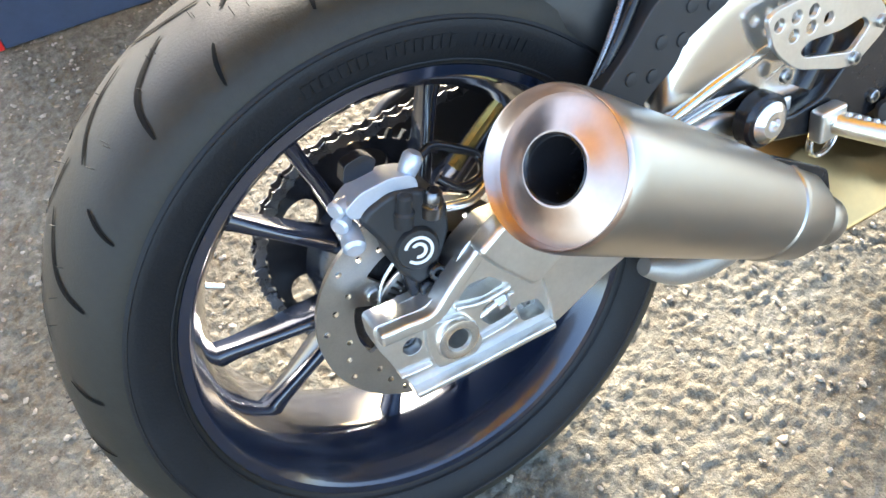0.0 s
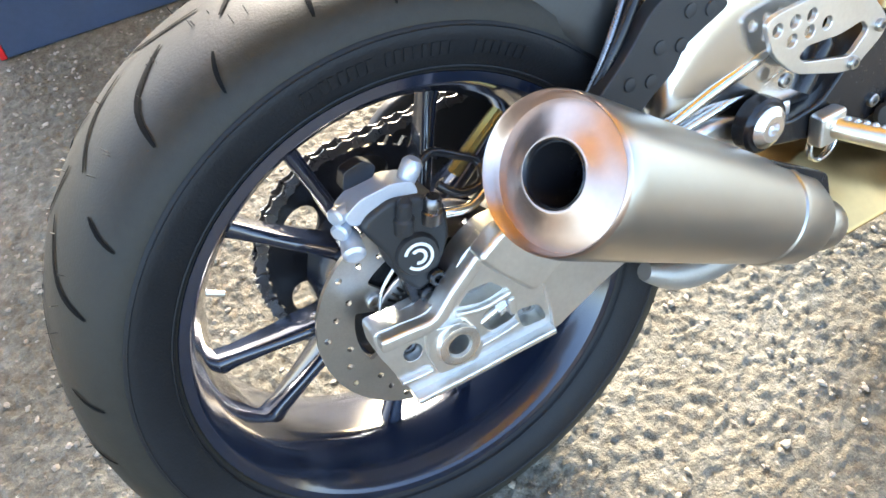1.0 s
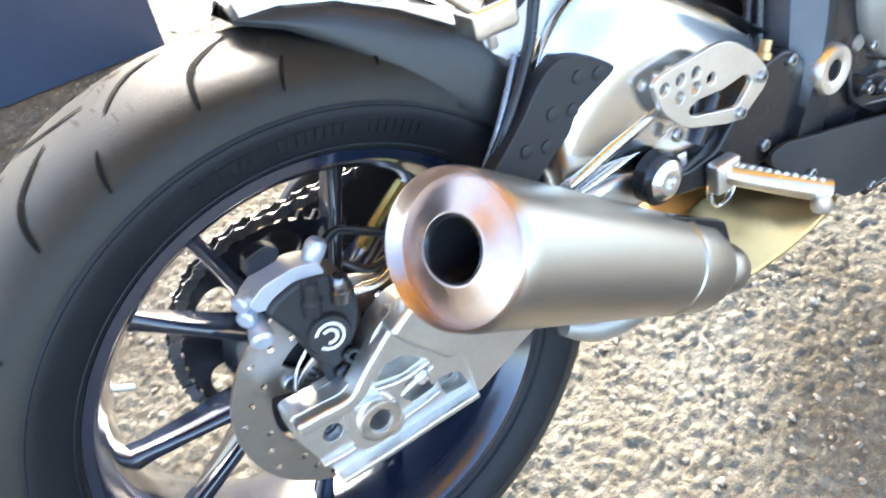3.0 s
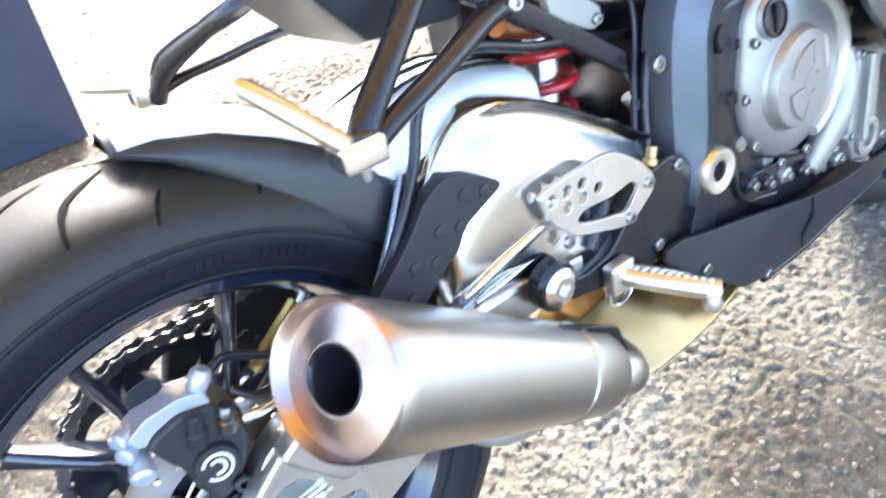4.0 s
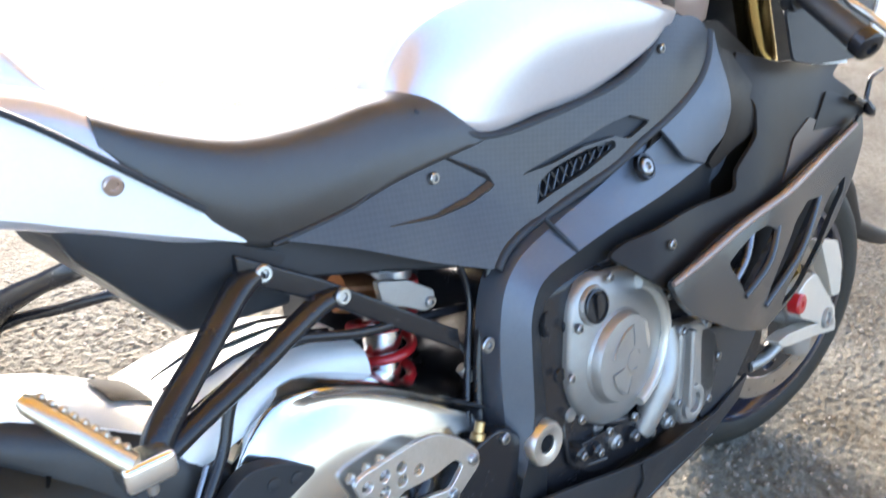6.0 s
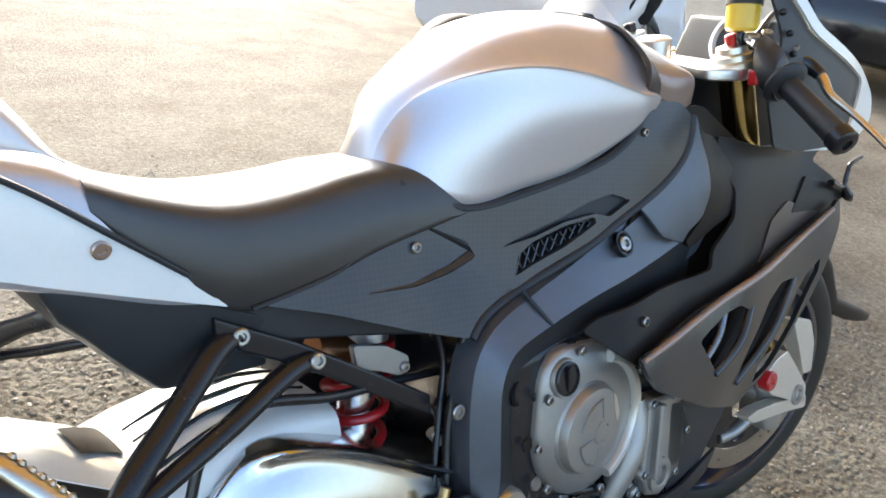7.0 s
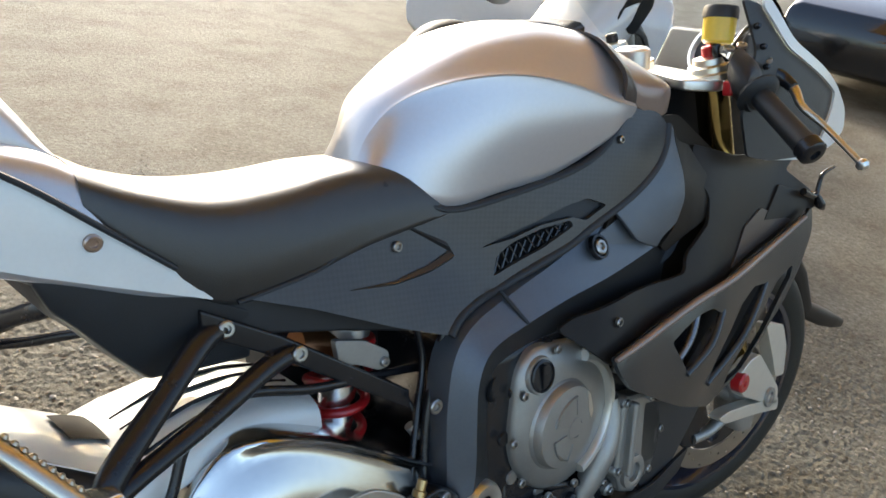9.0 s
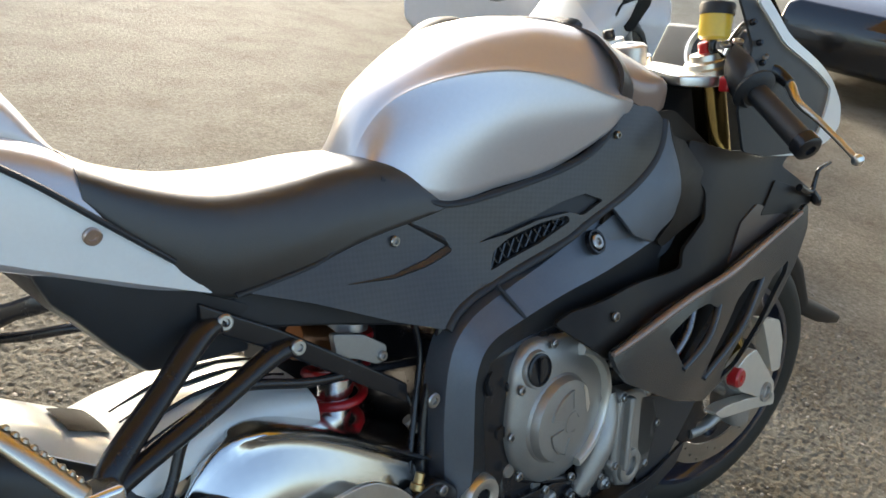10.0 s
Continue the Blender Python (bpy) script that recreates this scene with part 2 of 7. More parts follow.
def tube(pts, r, n=10, bm=None, smooth_n=6, flat=1.0):
    """A round tube along a smooth curve; r is a number or one per point."""
    path = [Vector(p) for p in (spline(pts, smooth_n) if smooth_n > 1 else pts)]
    rr = [r] * len(path) if isinstance(r, (int, float)) else list(np.interp(np.linspace(0, len(r) - 1, len(path)), range(len(r)), r))
    _, u, v = basis(path[1] - path[0])
    rings = []
    for i, p in enumerate(path):
        d = (path[min(i + 1, len(path) - 1)] - path[max(i - 1, 0)]).normalized()
        u = (u - d * u.dot(d)).normalized()
        v = d.cross(u)
        rings.append([p + (u * math.cos(a) + v * flat * math.sin(a)) * rr[i] for a in np.linspace(0, 2 * math.pi, n, endpoint=False)])
    return loft(rings, bm=bm)


def lathe(profile, origin, axis, n=48, bm=None, close=True, sweep=360.0, start=0.0, up=None):
    """Turns a profile of (along, radius) pairs round an axis; a closed profile gives a solid ring."""
    d, u, v = basis(axis)
    if up is not None:
        u = (Vector(up) - d * Vector(up).dot(d)).normalized()
        v = d.cross(u)
    o = Vector(origin)
    full = sweep >= 360
    angs = np.radians(start + np.linspace(0, sweep, n, endpoint=not full))
    rings = [[o + d * h + (u * math.cos(a) + v * math.sin(a)) * r for h, r in profile] for a in angs]
    bm = bm or bmesh.new()
    vs = [[bm.verts.new(p) for p in r] for r in rings]
    m = len(profile)
    for i in range(n if full else n - 1):
        a, b = vs[i], vs[(i + 1) % n]
        for j in range(m if close else m - 1):
            k = (j + 1) % m
            bm.faces.new((a[j], a[k], b[k], b[j]))
    if not full and close:
        bm.faces.new(vs[0])
        bm.faces.new(vs[-1][::-1])
    bmesh.ops.remove_doubles(bm, verts=bm.verts, dist=1e-6)
    return bm


def solid_lathe(profile, origin, axis, n=32, bm=None):
    """A turned solid: profile of (along, radius), closed on the axis at both ends."""
    prof = [(profile[0][0], 1e-5), *profile, (profile[-1][0], 1e-5)]
    return lathe(prof, origin, axis, n, bm, close=False)


def plate(outline, y0, y1, holes=(), bm=None):
    """A flat plate in the bike's long plane, between two values of y, with holes cut through."""
    bm = bm or bmesh.new()
    loops = []
    for k, lp in enumerate([outline, *holes]):
        vs = [bm.verts.new((x, y0, z)) for x, z in lp]
        loops += [bm.edges.new((vs[i], vs[(i + 1) % len(vs)])) for i in range(len(vs))]
    faces = [f for f in bmesh.ops.triangle_fill(bm, edges=loops, use_beauty=True, normal=(0, -1, 0))["geom"] if isinstance(f, bmesh.types.BMFace)]
    ext = bmesh.ops.extrude_face_region(bm, geom=faces)
    bmesh.ops.translate(bm, verts=[v for v in ext["geom"] if isinstance(v, bmesh.types.BMVert)], vec=(0, y1 - y0, 0))
    bmesh.ops.dissolve_limit(bm, angle_limit=0.01, verts=bm.verts, edges=bm.edges)
    return bm


def circle(cx, cz, r, n=16, start=0.0):
    return [(cx + r * math.cos(a + start), cz + r * math.sin(a + start)) for a in np.linspace(0, 2 * math.pi, n, endpoint=False)]


def rounded(pts, r, n=4):
    """An outline with its corners rounded."""
    out = []
    k = len(pts)
    for i in range(k):
        p, a, b = (np.array(pts[j % k], float) for j in (i, i - 1, i + 1))
        da, db = a - p, b - p
        la, lb = np.linalg.norm(da), np.linalg.norm(db)
        q = min(r, la * 0.45, lb * 0.45)
        s, e = p + da / la * q, p + db / lb * q
        out += [tuple((1 - t) ** 2 * s + 2 * t * (1 - t) * p + t * t * e) for t in np.linspace(0, 1, n)]
    return out


def surface(ctrl):
    """A smooth function y(x, z) through a few (x, z, y) points."""
    c = np.array(ctrl, float)
    n = len(c)
    ker = lambda r2: np.where(r2 > 1e-12, r2 * np.log(np.maximum(r2, 1e-12)), 0.0)
    A = np.zeros((n + 3, n + 3))
    A[:n, :n] = ker(((c[:, None, :2] - c[None, :, :2]) ** 2).sum(2)) + 1e-4 * np.eye(n)
    A[:n, n], A[:n, n + 1:], A[n, :n], A[n + 1:, :n] = 1, c[:, :2], 1, c[:, :2].T
    w = np.linalg.solve(A, np.r_[c[:, 2], 0, 0, 0])
    return lambda x, z: float(w[:n] @ ker((c[:, 0] - x) ** 2 + (c[:, 1] - z) ** 2) + w[n] + w[n + 1] * x + w[n + 2] * z)


def panel(outline, fy, thick=0.004, cell=0.02, holes=(), inward=1.0):
    """A shell that follows the surface y = fy(x, z) inside an outline in x and z."""
    bm = bmesh.new()
    edges = []
    for lp in [outline, *holes]:
        vs = []
        for i in range(len(lp)):
            p, q = np.array(lp[i]), np.array(lp[(i + 1) % len(lp)])
            k = max(1, int(np.hypot(*(q - p)) / cell))
            vs += [bm.verts.new((*(p + (q - p) * s / k)[:1], 0.0, (p + (q - p) * s / k)[1])) for s in range(k)]
        edges += [bm.edges.new((vs[i], vs[(i + 1) % len(vs)])) for i in range(len(vs))]
    bmesh.ops.triangle_fill(bm, edges=edges, use_beauty=True, normal=(0, -1, 0))
    for _ in range(3):
        long = [e for e in bm.edges if e.calc_length() > cell * 1.6 and not e.is_boundary]
        if not long:
            break
        bmesh.ops.subdivide_edges(bm, edges=long, cuts=1)
        bmesh.ops.triangulate(bm, faces=bm.faces)
        bmesh.ops.beautify_fill(bm, faces=bm.faces, edges=[e for e in bm.edges if not e.is_boundary])
    for v in bm.verts:
        v.co.y = fy(v.co.x, v.co.z)
    faces = list(bm.faces)
    ext = bmesh.ops.extrude_face_region(bm, geom=faces)
    bmesh.ops.translate(bm, verts=[v for v in ext["geom"] if isinstance(v, bmesh.types.BMVert)], vec=(0, thick * inward, 0))
    return bm


def box(x0, x1, y0, y1, z0, z1, bm=None):
    bm = bm or bmesh.new()
    vs = [bm.verts.new(p) for p in ((x0, y0, z0), (x1, y0, z0), (x1, y1, z0), (x0, y1, z0), (x0, y0, z1), (x1, y0, z1), (x1, y1, z1), (x0, y1, z1))]
    for f in ((0, 3, 2, 1), (4, 5, 6, 7), (0, 1, 5, 4), (1, 2, 6, 5), (2, 3, 7, 6), (3, 0, 4, 7)):
        bm.faces.new([vs[i] for i in f])
    return bm


def bolt(name, at, parent, r=0.006, axis=(0, -1, 0), material=None, h=0.005, label="steel socket bolt"):
    """A socket-head bolt with its recess."""
    bm = solid_lathe([(0, r), (h * 0.75, r), (h, r * 0.82), (h, r * 0.5), (h * 0.35, r * 0.45)], at, axis, 20)
    return part(name, bm, material or BOLT_STEEL, parent, label, 30)


# ---- ground ----
def domes(x, y, pitch, reach, seed):
    """Rounded lumps at jittered places: the highest of the nearby ones."""
    def rnd(i, j, k):
        v = np.sin(i * 127.1 + j * 311.7 + k * 74.7 + seed * 19.19) * 43758.5453
        return v - np.floor(v)
    ci, cj = np.floor(x / pitch), np.floor(y / pitch)
    best = np.zeros_like(x)
    for di in (-1, 0, 1):
        for dj in (-1, 0, 1):
            i, j = ci + di, cj + dj
            px, py = (i + 0.15 + 0.7 * rnd(i, j, 1)) * pitch, (j + 0.15 + 0.7 * rnd(i, j, 2)) * pitch
            ang, size = rnd(i, j, 3) * 3.14, 0.55 + 0.6 * rnd(i, j, 4)
            dx, dy = x - px, y - py
            u, v = dx * np.cos(ang) + dy * np.sin(ang), dy * np.cos(ang) - dx * np.sin(ang)
            d2 = (u * u + (v * 1.45) ** 2) / (reach * size) ** 2
            best = np.maximum(best, np.clip(1 - d2, 0, 1) ** 0.6 * (0.30 + 0.70 * rnd(i, j, 5)) * (1 + 0.45 * u / (reach * size)))
    return best


def build_ground():
    """One sheet: a lumpy relief of bound stones round the motorcycle, plain rings out to the horizon."""
    xs, ys = np.arange(-0.75, 2.75, 0.0037), np.arange(-0.45, 1.50, 0.0037)
    X, Y = np.meshgrid(xs, ys, indexing="ij")
    wob = 0.004 * np.sin(X * 61 + 3 * np.sin(Y * 37)) + 0.003 * np.sin(Y * 83 + 2 * np.sin(X * 45))
    h = 0.0050 * domes(X + wob, Y - wob, 0.019, 0.0135, 1) + 0.0026 * domes(X, Y, 0.0095, 0.0075, 2)
    h += 0.0016 * (np.sin(X * 9 + 2 * np.sin(Y * 5)) + np.sin(Y * 11 + 1.7 * np.sin(X * 6)))
    edge_fade = np.clip(np.minimum(np.minimum(X - xs[0], xs[-1] - X), np.minimum(Y - ys[0], ys[-1] - Y)) / 0.25, 0, 1)
    Z = -0.0075 + h * edge_fade + 0.003 * (1 - edge_fade)
    nx, ny = len(xs), len(ys)
    co = np.stack([X, Y, Z], -1).reshape(-1, 3)
    a = (np.arange(nx - 1)[:, None] * ny + np.arange(ny - 1)[None]).ravel()
    faces = np.stack([a, a + ny, a + ny + 1, a + 1], 1)
    rim = np.concatenate([np.arange(nx) * ny, (nx - 1) * ny + np.arange(1, ny), (np.arange(nx - 1)[::-1]) * ny + ny - 1, np.arange(1, ny - 1)[::-1]])
    verts, quads, prev, base = [co], [faces], rim, len(co)
    for s in (1.5, 3, 8, 30, 200, 900):
        ring = np.stack([0.6 + (co[rim, 0] - 0.6) * s, 0.6 + (co[rim, 1] - 0.6) * s, np.full(len(rim), -0.0045)], 1)
        idx = base + np.arange(len(rim))
        quads.append(np.stack([prev, idx, np.roll(idx, -1), np.roll(prev, -1)], 1))
        verts.append(ring)
        prev, base = idx, base + len(rim)
    me = bpy.data.meshes.new("ground")
    me.from_pydata(np.concatenate(verts).tolist(), [], np.concatenate(quads).tolist())
    me.materials.append(GROUND)
    for p in me.polygons:
        p.use_smooth = True
    return me


ground = new("ground", build_ground())
tagged(ground, "coarse sandy grey gravelled tarmac ground", "ground", kind="structure")

def build_stones():
    """Stones bedded in the surface, more loosely towards the sides."""
    rng = np.random.default_rng(7)
    n = 30000
    x, y = rng.uniform(-0.9, 3.4, n), rng.uniform(-0.7, 3.4, n)
    keep = np.array([noise.noise((a * 5, b * 5, 3.0)) * 0.5 + noise.noise((a * 1.7, b * 1.7, 8.0)) * 0.35 for a, b in zip(x, y)]) + rng.uniform(-0.35, 0.6, n) > 0.10 + 1.2 * np.clip((y - 1.4) / 2.0, 0, 1) + 1.0 * np.clip((x - 2.0) / 1.4, 0, 1)
    x, y = x[keep], y[keep]
    n = len(x)
    size = 0.0024 + 0.0040 * rng.random(n) ** 2.4
    p = (1 + 5 ** 0.5) / 2
    base = np.array([(-1, p, 0), (1, p, 0), (-1, -p, 0), (1, -p, 0), (0, -1, p), (0, 1, p), (0, -1, -p), (0, 1, -p), (p, 0, -1), (p, 0, 1), (-p, 0, -1), (-p, 0, 1)]) / 1.9
    tri = np.array([(0, 11, 5), (0, 5, 1), (0, 1, 7), (0, 7, 10), (0, 10, 11), (1, 5, 9), (5, 11, 4), (11, 10, 2), (10, 7, 6), (7, 1, 8), (3, 9, 4), (3, 4, 2), (3, 2, 6), (3, 6, 8), (3, 8, 9), (4, 9, 5), (2, 4, 11), (6, 2, 10), (8, 6, 7), (9, 8, 1)])
    v = base[None] * (1 + rng.uniform(-0.32, 0.32, (n, 12, 1))) * np.stack([rng.uniform(0.8, 1.4, n), rng.uniform(0.7, 1.1, n), rng.uniform(0.45, 0.75, n)], 1)[:, None]
    a = rng.uniform(0, 2 * np.pi, n)
    c, sn = np.cos(a)[:, None], np.sin(a)[:, None]
    vx, vy = v[..., 0] * c - v[..., 1] * sn, v[..., 0] * sn + v[..., 1] * c
    vz = v[..., 2] + (rng.uniform(-0.5, 0.5, n)[:, None]) * vx * 0.6
    co = np.stack([x[:, None] + vx * size[:, None], y[:, None] + vy * size[:, None], -0.0035 + vz * size[:, None]], -1).reshape(-1, 3)
    faces = (tri[None] + 12 * np.arange(n)[:, None, None]).reshape(-1, 3)
    me = bpy.data.meshes.new("gravel")
    me.from_pydata(co.tolist(), [], faces.tolist())
    me.materials.append(STONE)
    ob = new("gravel", me)
    return tagged(ob, "small pale angular stones bedded in the ground", "gravel", kind="stuff")


build_stones()

# ---- plain canopy overhead, over one side ----
def build_canopy():
    bm = bmesh.new()
    ol = [(-2.5, -0.80), (9.0, -0.80), (9.0, 1.6), (3.0, 1.6), (2.7, 1.1), (-2.5, 1.1)]
    loft([[(x, y, z) for x, y in ol] for z in (2.6, 2.68)], bm=bm)
    c = part("ceiling", bm, OCHRE, bevel=0.02)
    return tagged(c, "plain ochre canvas canopy overhead", "canopy", kind="structure")


build_canopy()

# ---- dark blue board behind the bike ----
def build_board():
    board = new("display_board")
    bm = box(-0.575, 0.0, -0.02, 0.02, 0.0, 1.1)
    panel_ob = part("board_panel", bm, BLUE_BOARD, board, bevel=0.004)
    part("edge_strip", box(-0.590, -0.575, -0.022, 0.022, 0.0, 1.1), RED, board, "red edge strip", bevel=0.003)
    part("foot", box(-0.15, -0.10, 0.02, 0.20, 0.0, 0.02), BLACK_SATIN, board, bevel=0.004)
    part("foot", box(-0.50, -0.45, 0.02, 0.20, 0.0, 0.02), BLACK_SATIN, board, bevel=0.004)
    board.matrix_world = pose(0.21, 1.375, 0.0, 0, 0, 0)
    return tagged(board, "dark blue upright display board standing on gravel", "board")


build_board()

# ---- parked black car ----
def wheel_ring(parent, at, r, width, axis):
    ty = part("tyre", lathe([(-width / 2, r * 0.66), (-width / 2, r * 0.93), (-width * 0.38, r), (width * 0.38, r), (width / 2, r * 0.93), (width / 2, r * 0.66)], at, axis, 40), SIDEWALL, parent)
    part("wheel_rim", lathe([(-width * 0.46, r * 0.2), (-width * 0.48, r * 0.66), (-width * 0.3, r * 0.62), (-width * 0.3, r * 0.2)], at, axis, 32), CAST, parent)
    return ty


def parked_car(paint, paint_label, m, label):
    """Its long side runs along x of its own; the near side is at y = 0."""
    car = new("parked_car")
    prof = [(0.0, 0.26, 0.55), (0.08, 0.22, 0.72), (0.5, 0.20, 0.88), (1.2, 0.18, 0.95), (2.4, 0.18, 0.98), (3.4, 0.20, 0.96), (3.9, 0.27, 0.85), (4.1, 0.34, 0.6)]
    rings = []
    for x, zb, zt in prof:
        rings.append([(x, 0.10, zb), (x, 0.02, zb + 0.06), (x, 0.0, (zb + zt) * 0.5), (x, 0.05, zt - 0.04), (x, 0.14, zt), (x, 1.56, zt), (x, 1.65, zt - 0.04), (x, 1.70, (zb + zt) * 0.5), (x, 1.68, zb + 0.06), (x, 1.60, zb)])
    part("body", loft(rings), paint, car, paint_label, 35, bevel=0.02)
    part("cabin", loft([[(x, y0, z), (x, y1, z)] [::1] + [(x + dx, y1 - 0.12, z + 0.45), (x + dx, y0 + 0.12, z + 0.45)] for x, y0, y1, z, dx in ((1.05, 0.12, 1.58, 0.94, 0.5), (3.5, 0.12, 1.58, 0.95, -0.4))]), paint, car, bevel=0.03)
    part("window", loft([[(1.35, 0.16, 1.0), (3.2, 0.16, 1.0), (2.95, 0.235, 1.32), (1.7, 0.235, 1.32)], [(1.35, 0.14, 1.0), (3.2, 0.14, 1.0), (2.95, 0.215, 1.32), (1.7, 0.215, 1.32)]]), BLACK_DEEP, car)
    part("sill_strip", box(0.9, 3.3, -0.012, 0.02, 0.24, 0.30), BLACK_PLASTIC, car, bevel=0.01)
    for x in (1.25, 3.55):
        wheel_ring(car, (x, 0.06, 0.31), 0.31, 0.2, (0, 1, 0))
        wheel_ring(car, (x, 1.62, 0.31), 0.31, 0.2, (0, -1, 0))
    car.matrix_world = m
    return tagged(car, label, "car")


parked_car(CAR_BLACK, "gloss black body", pose(6.93, 0.70, 0.0, 0, 0, 10), "gloss black car parked on gravel in the distance")
parked_car(CAR_WHITE, "gloss white body", pose(4.30, 1.95, 0.0, 0, 0, 42), "gloss white car parked on gravel beyond the motorcycles")


# ---- second motorcycle, white, standing farther on ----
def white_motorcycle():
    w = new("white_motorcycle")
    for cx, hw in ((0.0, 0.09), (1.40, 0.06)):
        part("tyre", lathe([(-hw, 0.24), (-hw, 0.27), (-hw * 0.5, 0.308), (0, 0.315), (hw * 0.5, 0.308), (hw, 0.27), (hw, 0.24)], (cx, 0, 0.315), (0, 1, 0), 64), RUBBER, w, smooth=60)
        part("wheel_rim", lathe([(-hw * 0.9, 0.19), (-hw * 0.9, 0.243), (hw * 0.9, 0.243), (hw * 0.9, 0.19), (0, 0.2)], (cx, 0, 0.315), (0, 1, 0), 48), BLACK_SATIN, w)
        for k in range(6):
            a = radians(60 * k)
            part("spoke", tube([(cx + 0.02 * math.cos(a), 0, 0.315 + 0.02 * math.sin(a)), (cx + 0.2 * math.cos(a), 0, 0.315 + 0.2 * math.sin(a))], 0.014, 8, smooth_n=1), BLACK_SATIN, w)
    def body(name, rows, m, label=""):
        rings = []
        for x, zb, zt, hw in rows:
            rings.append(spline([(x, -hw, (zb + zt) / 2), (x, -hw * 0.8, zt - 0.02), (x, 0, zt), (x, hw * 0.8, zt - 0.02), (x, hw, (zb + zt) / 2), (x, hw * 0.5, zb), (x, -hw * 0.5, zb)], 4, True))
        return part(name, loft(rings), m, w, label, 50)
    body("tail_cowl", ((-0.28, 0.93, 0.99, 0.05), (-0.10, 0.84, 0.98, 0.09), (0.10, 0.76, 0.95, 0.11), (0.30, 0.70, 0.84, 0.11)), CAR_WHITE, "white painted tail cowl")
    body("seat", ((0.24, 0.76, 0.85, 0.1), (0.40, 0.76, 0.83, 0.1), (0.55, 0.76, 0.85, 0.08)), SEAT)
    body("fuel_tank", ((0.52, 0.78, 0.88, 0.09), (0.68, 0.76, 1.0, 0.14), (0.85, 0.78, 1.02, 0.15), (1.0, 0.80, 0.95, 0.12)), CAR_WHITE, "white fuel tank")
    body("engine", ((0.50, 0.30, 0.55, 0.15), (0.75, 0.24, 0.62, 0.2), (1.0, 0.26, 0.66, 0.19)), BLACK_SATIN)
    body("swingarm", ((0.0, 0.29, 0.35, 0.11), (0.30, 0.33, 0.45, 0.11), (0.55, 0.36, 0.46, 0.1)), BLACK_SATIN)
    body("side_fairing", ((0.75, 0.40, 0.60, 0.21), (1.0, 0.38, 0.80, 0.23), (1.2, 0.48, 0.92, 0.22), (1.42, 0.66, 1.0, 0.17), (1.58, 0.74, 0.90, 0.10)), CAR_WHITE, "white side fairing")
    for s in (-1, 1):
        # closed black sheet stands for the shade inside the vent
        part("vent", panel(rounded([(0.92, 0.64), (1.12, 0.56), (1.30, 0.72), (1.24, 0.80), (1.05, 0.76)], 0.05), lambda x, z: s * 0.226, 0.02), BLACK_DEEP, w)
        part("handlebar", tube([(1.15, 0.06 * s, 0.95), (1.13, 0.2 * s, 0.94), (1.08, 0.34 * s, 0.90)], 0.016, 12), CAST, w)
        part("mirror", loft([spline([(1.33 + dx, s * (0.26 + dy), 1.12 + dz) for dy, dz in ((-0.06, 0), (-0.03, 0.03), (0.05, 0.03), (0.07, 0), (0.04, -0.03), (-0.04, -0.025))], 3, True) for dx in (-0.02, 0.0, 0.03)]), BLACK_PLASTIC, w)
        part("mirror_stalk", tube([(1.42, 0.14 * s, 1.0), (1.38, 0.20 * s, 1.07), (1.34, 0.25 * s, 1.11)], 0.015, 10), CAST, w)
        part("fork_leg", tube([(1.40, 0.1 * s, 0.315), (1.14, 0.1 * s, 0.93)], 0.025, 14, smooth_n=1), CAST, w)
    rows = []
    for t in np.linspace(0, 1, 6):
        x, z = 1.50 - 0.25 * t, 0.95 + 0.22 * t
        o = [(x - 0.12 * (1 - math.cos(a)), 0.13 * math.sin(a), z - 0.04 * (1 - math.cos(a))) for a in np.linspace(-1.3, 1.3, 11)]
        rows.append(o + [(p[0] - 0.004, p[1], p[2] - 0.003) for p in o[::-1]])
    part("windscreen", loft(rows), SCREEN, w).visible_shadow = False
    part("side_stand", tube([(0.55, 0.1, 0.32), (0.52, 0.24, 0.01)], 0.012, 10, smooth_n=1), BLACK_SATIN, w)
    w.matrix_world = pose(2.22, 1.72, -0.002, -8, 0, 4)
    return tagged(w, "white sports motorcycle parked on gravel beyond", "motorcycle")


white_motorcycle()

# ==== the motorcycle, in its own upright coordinates: x forward, y left, z up from the ground ====
bike = new("motorcycle")
bike.matrix_world = LEAN
tagged(bike, "silver and black sports motorcycle parked leaning on gravel", "motorcycle")


# ---- wheels ----
def tyre(R, half, lip):
    """The tyre's cross-section."""
    prof = [(-half * 0.83, lip), (-half * 0.93, lip + 0.012), (-half, lip + (R - lip) * 0.42)]
    for k in range(1, 12):
        a = k / 12 * math.pi
        prof.append((-half * math.cos(a), lip + (R - lip) * 0.46 + (R - lip) * 0.54 * math.sin(a) ** 0.9))
    prof += [(half, lip + (R - lip) * 0.42), (half * 0.93, lip + 0.012), (half * 0.83, lip), (half * 0.6, lip - 0.004), (-half * 0.6, lip - 0.004)]
    return prof


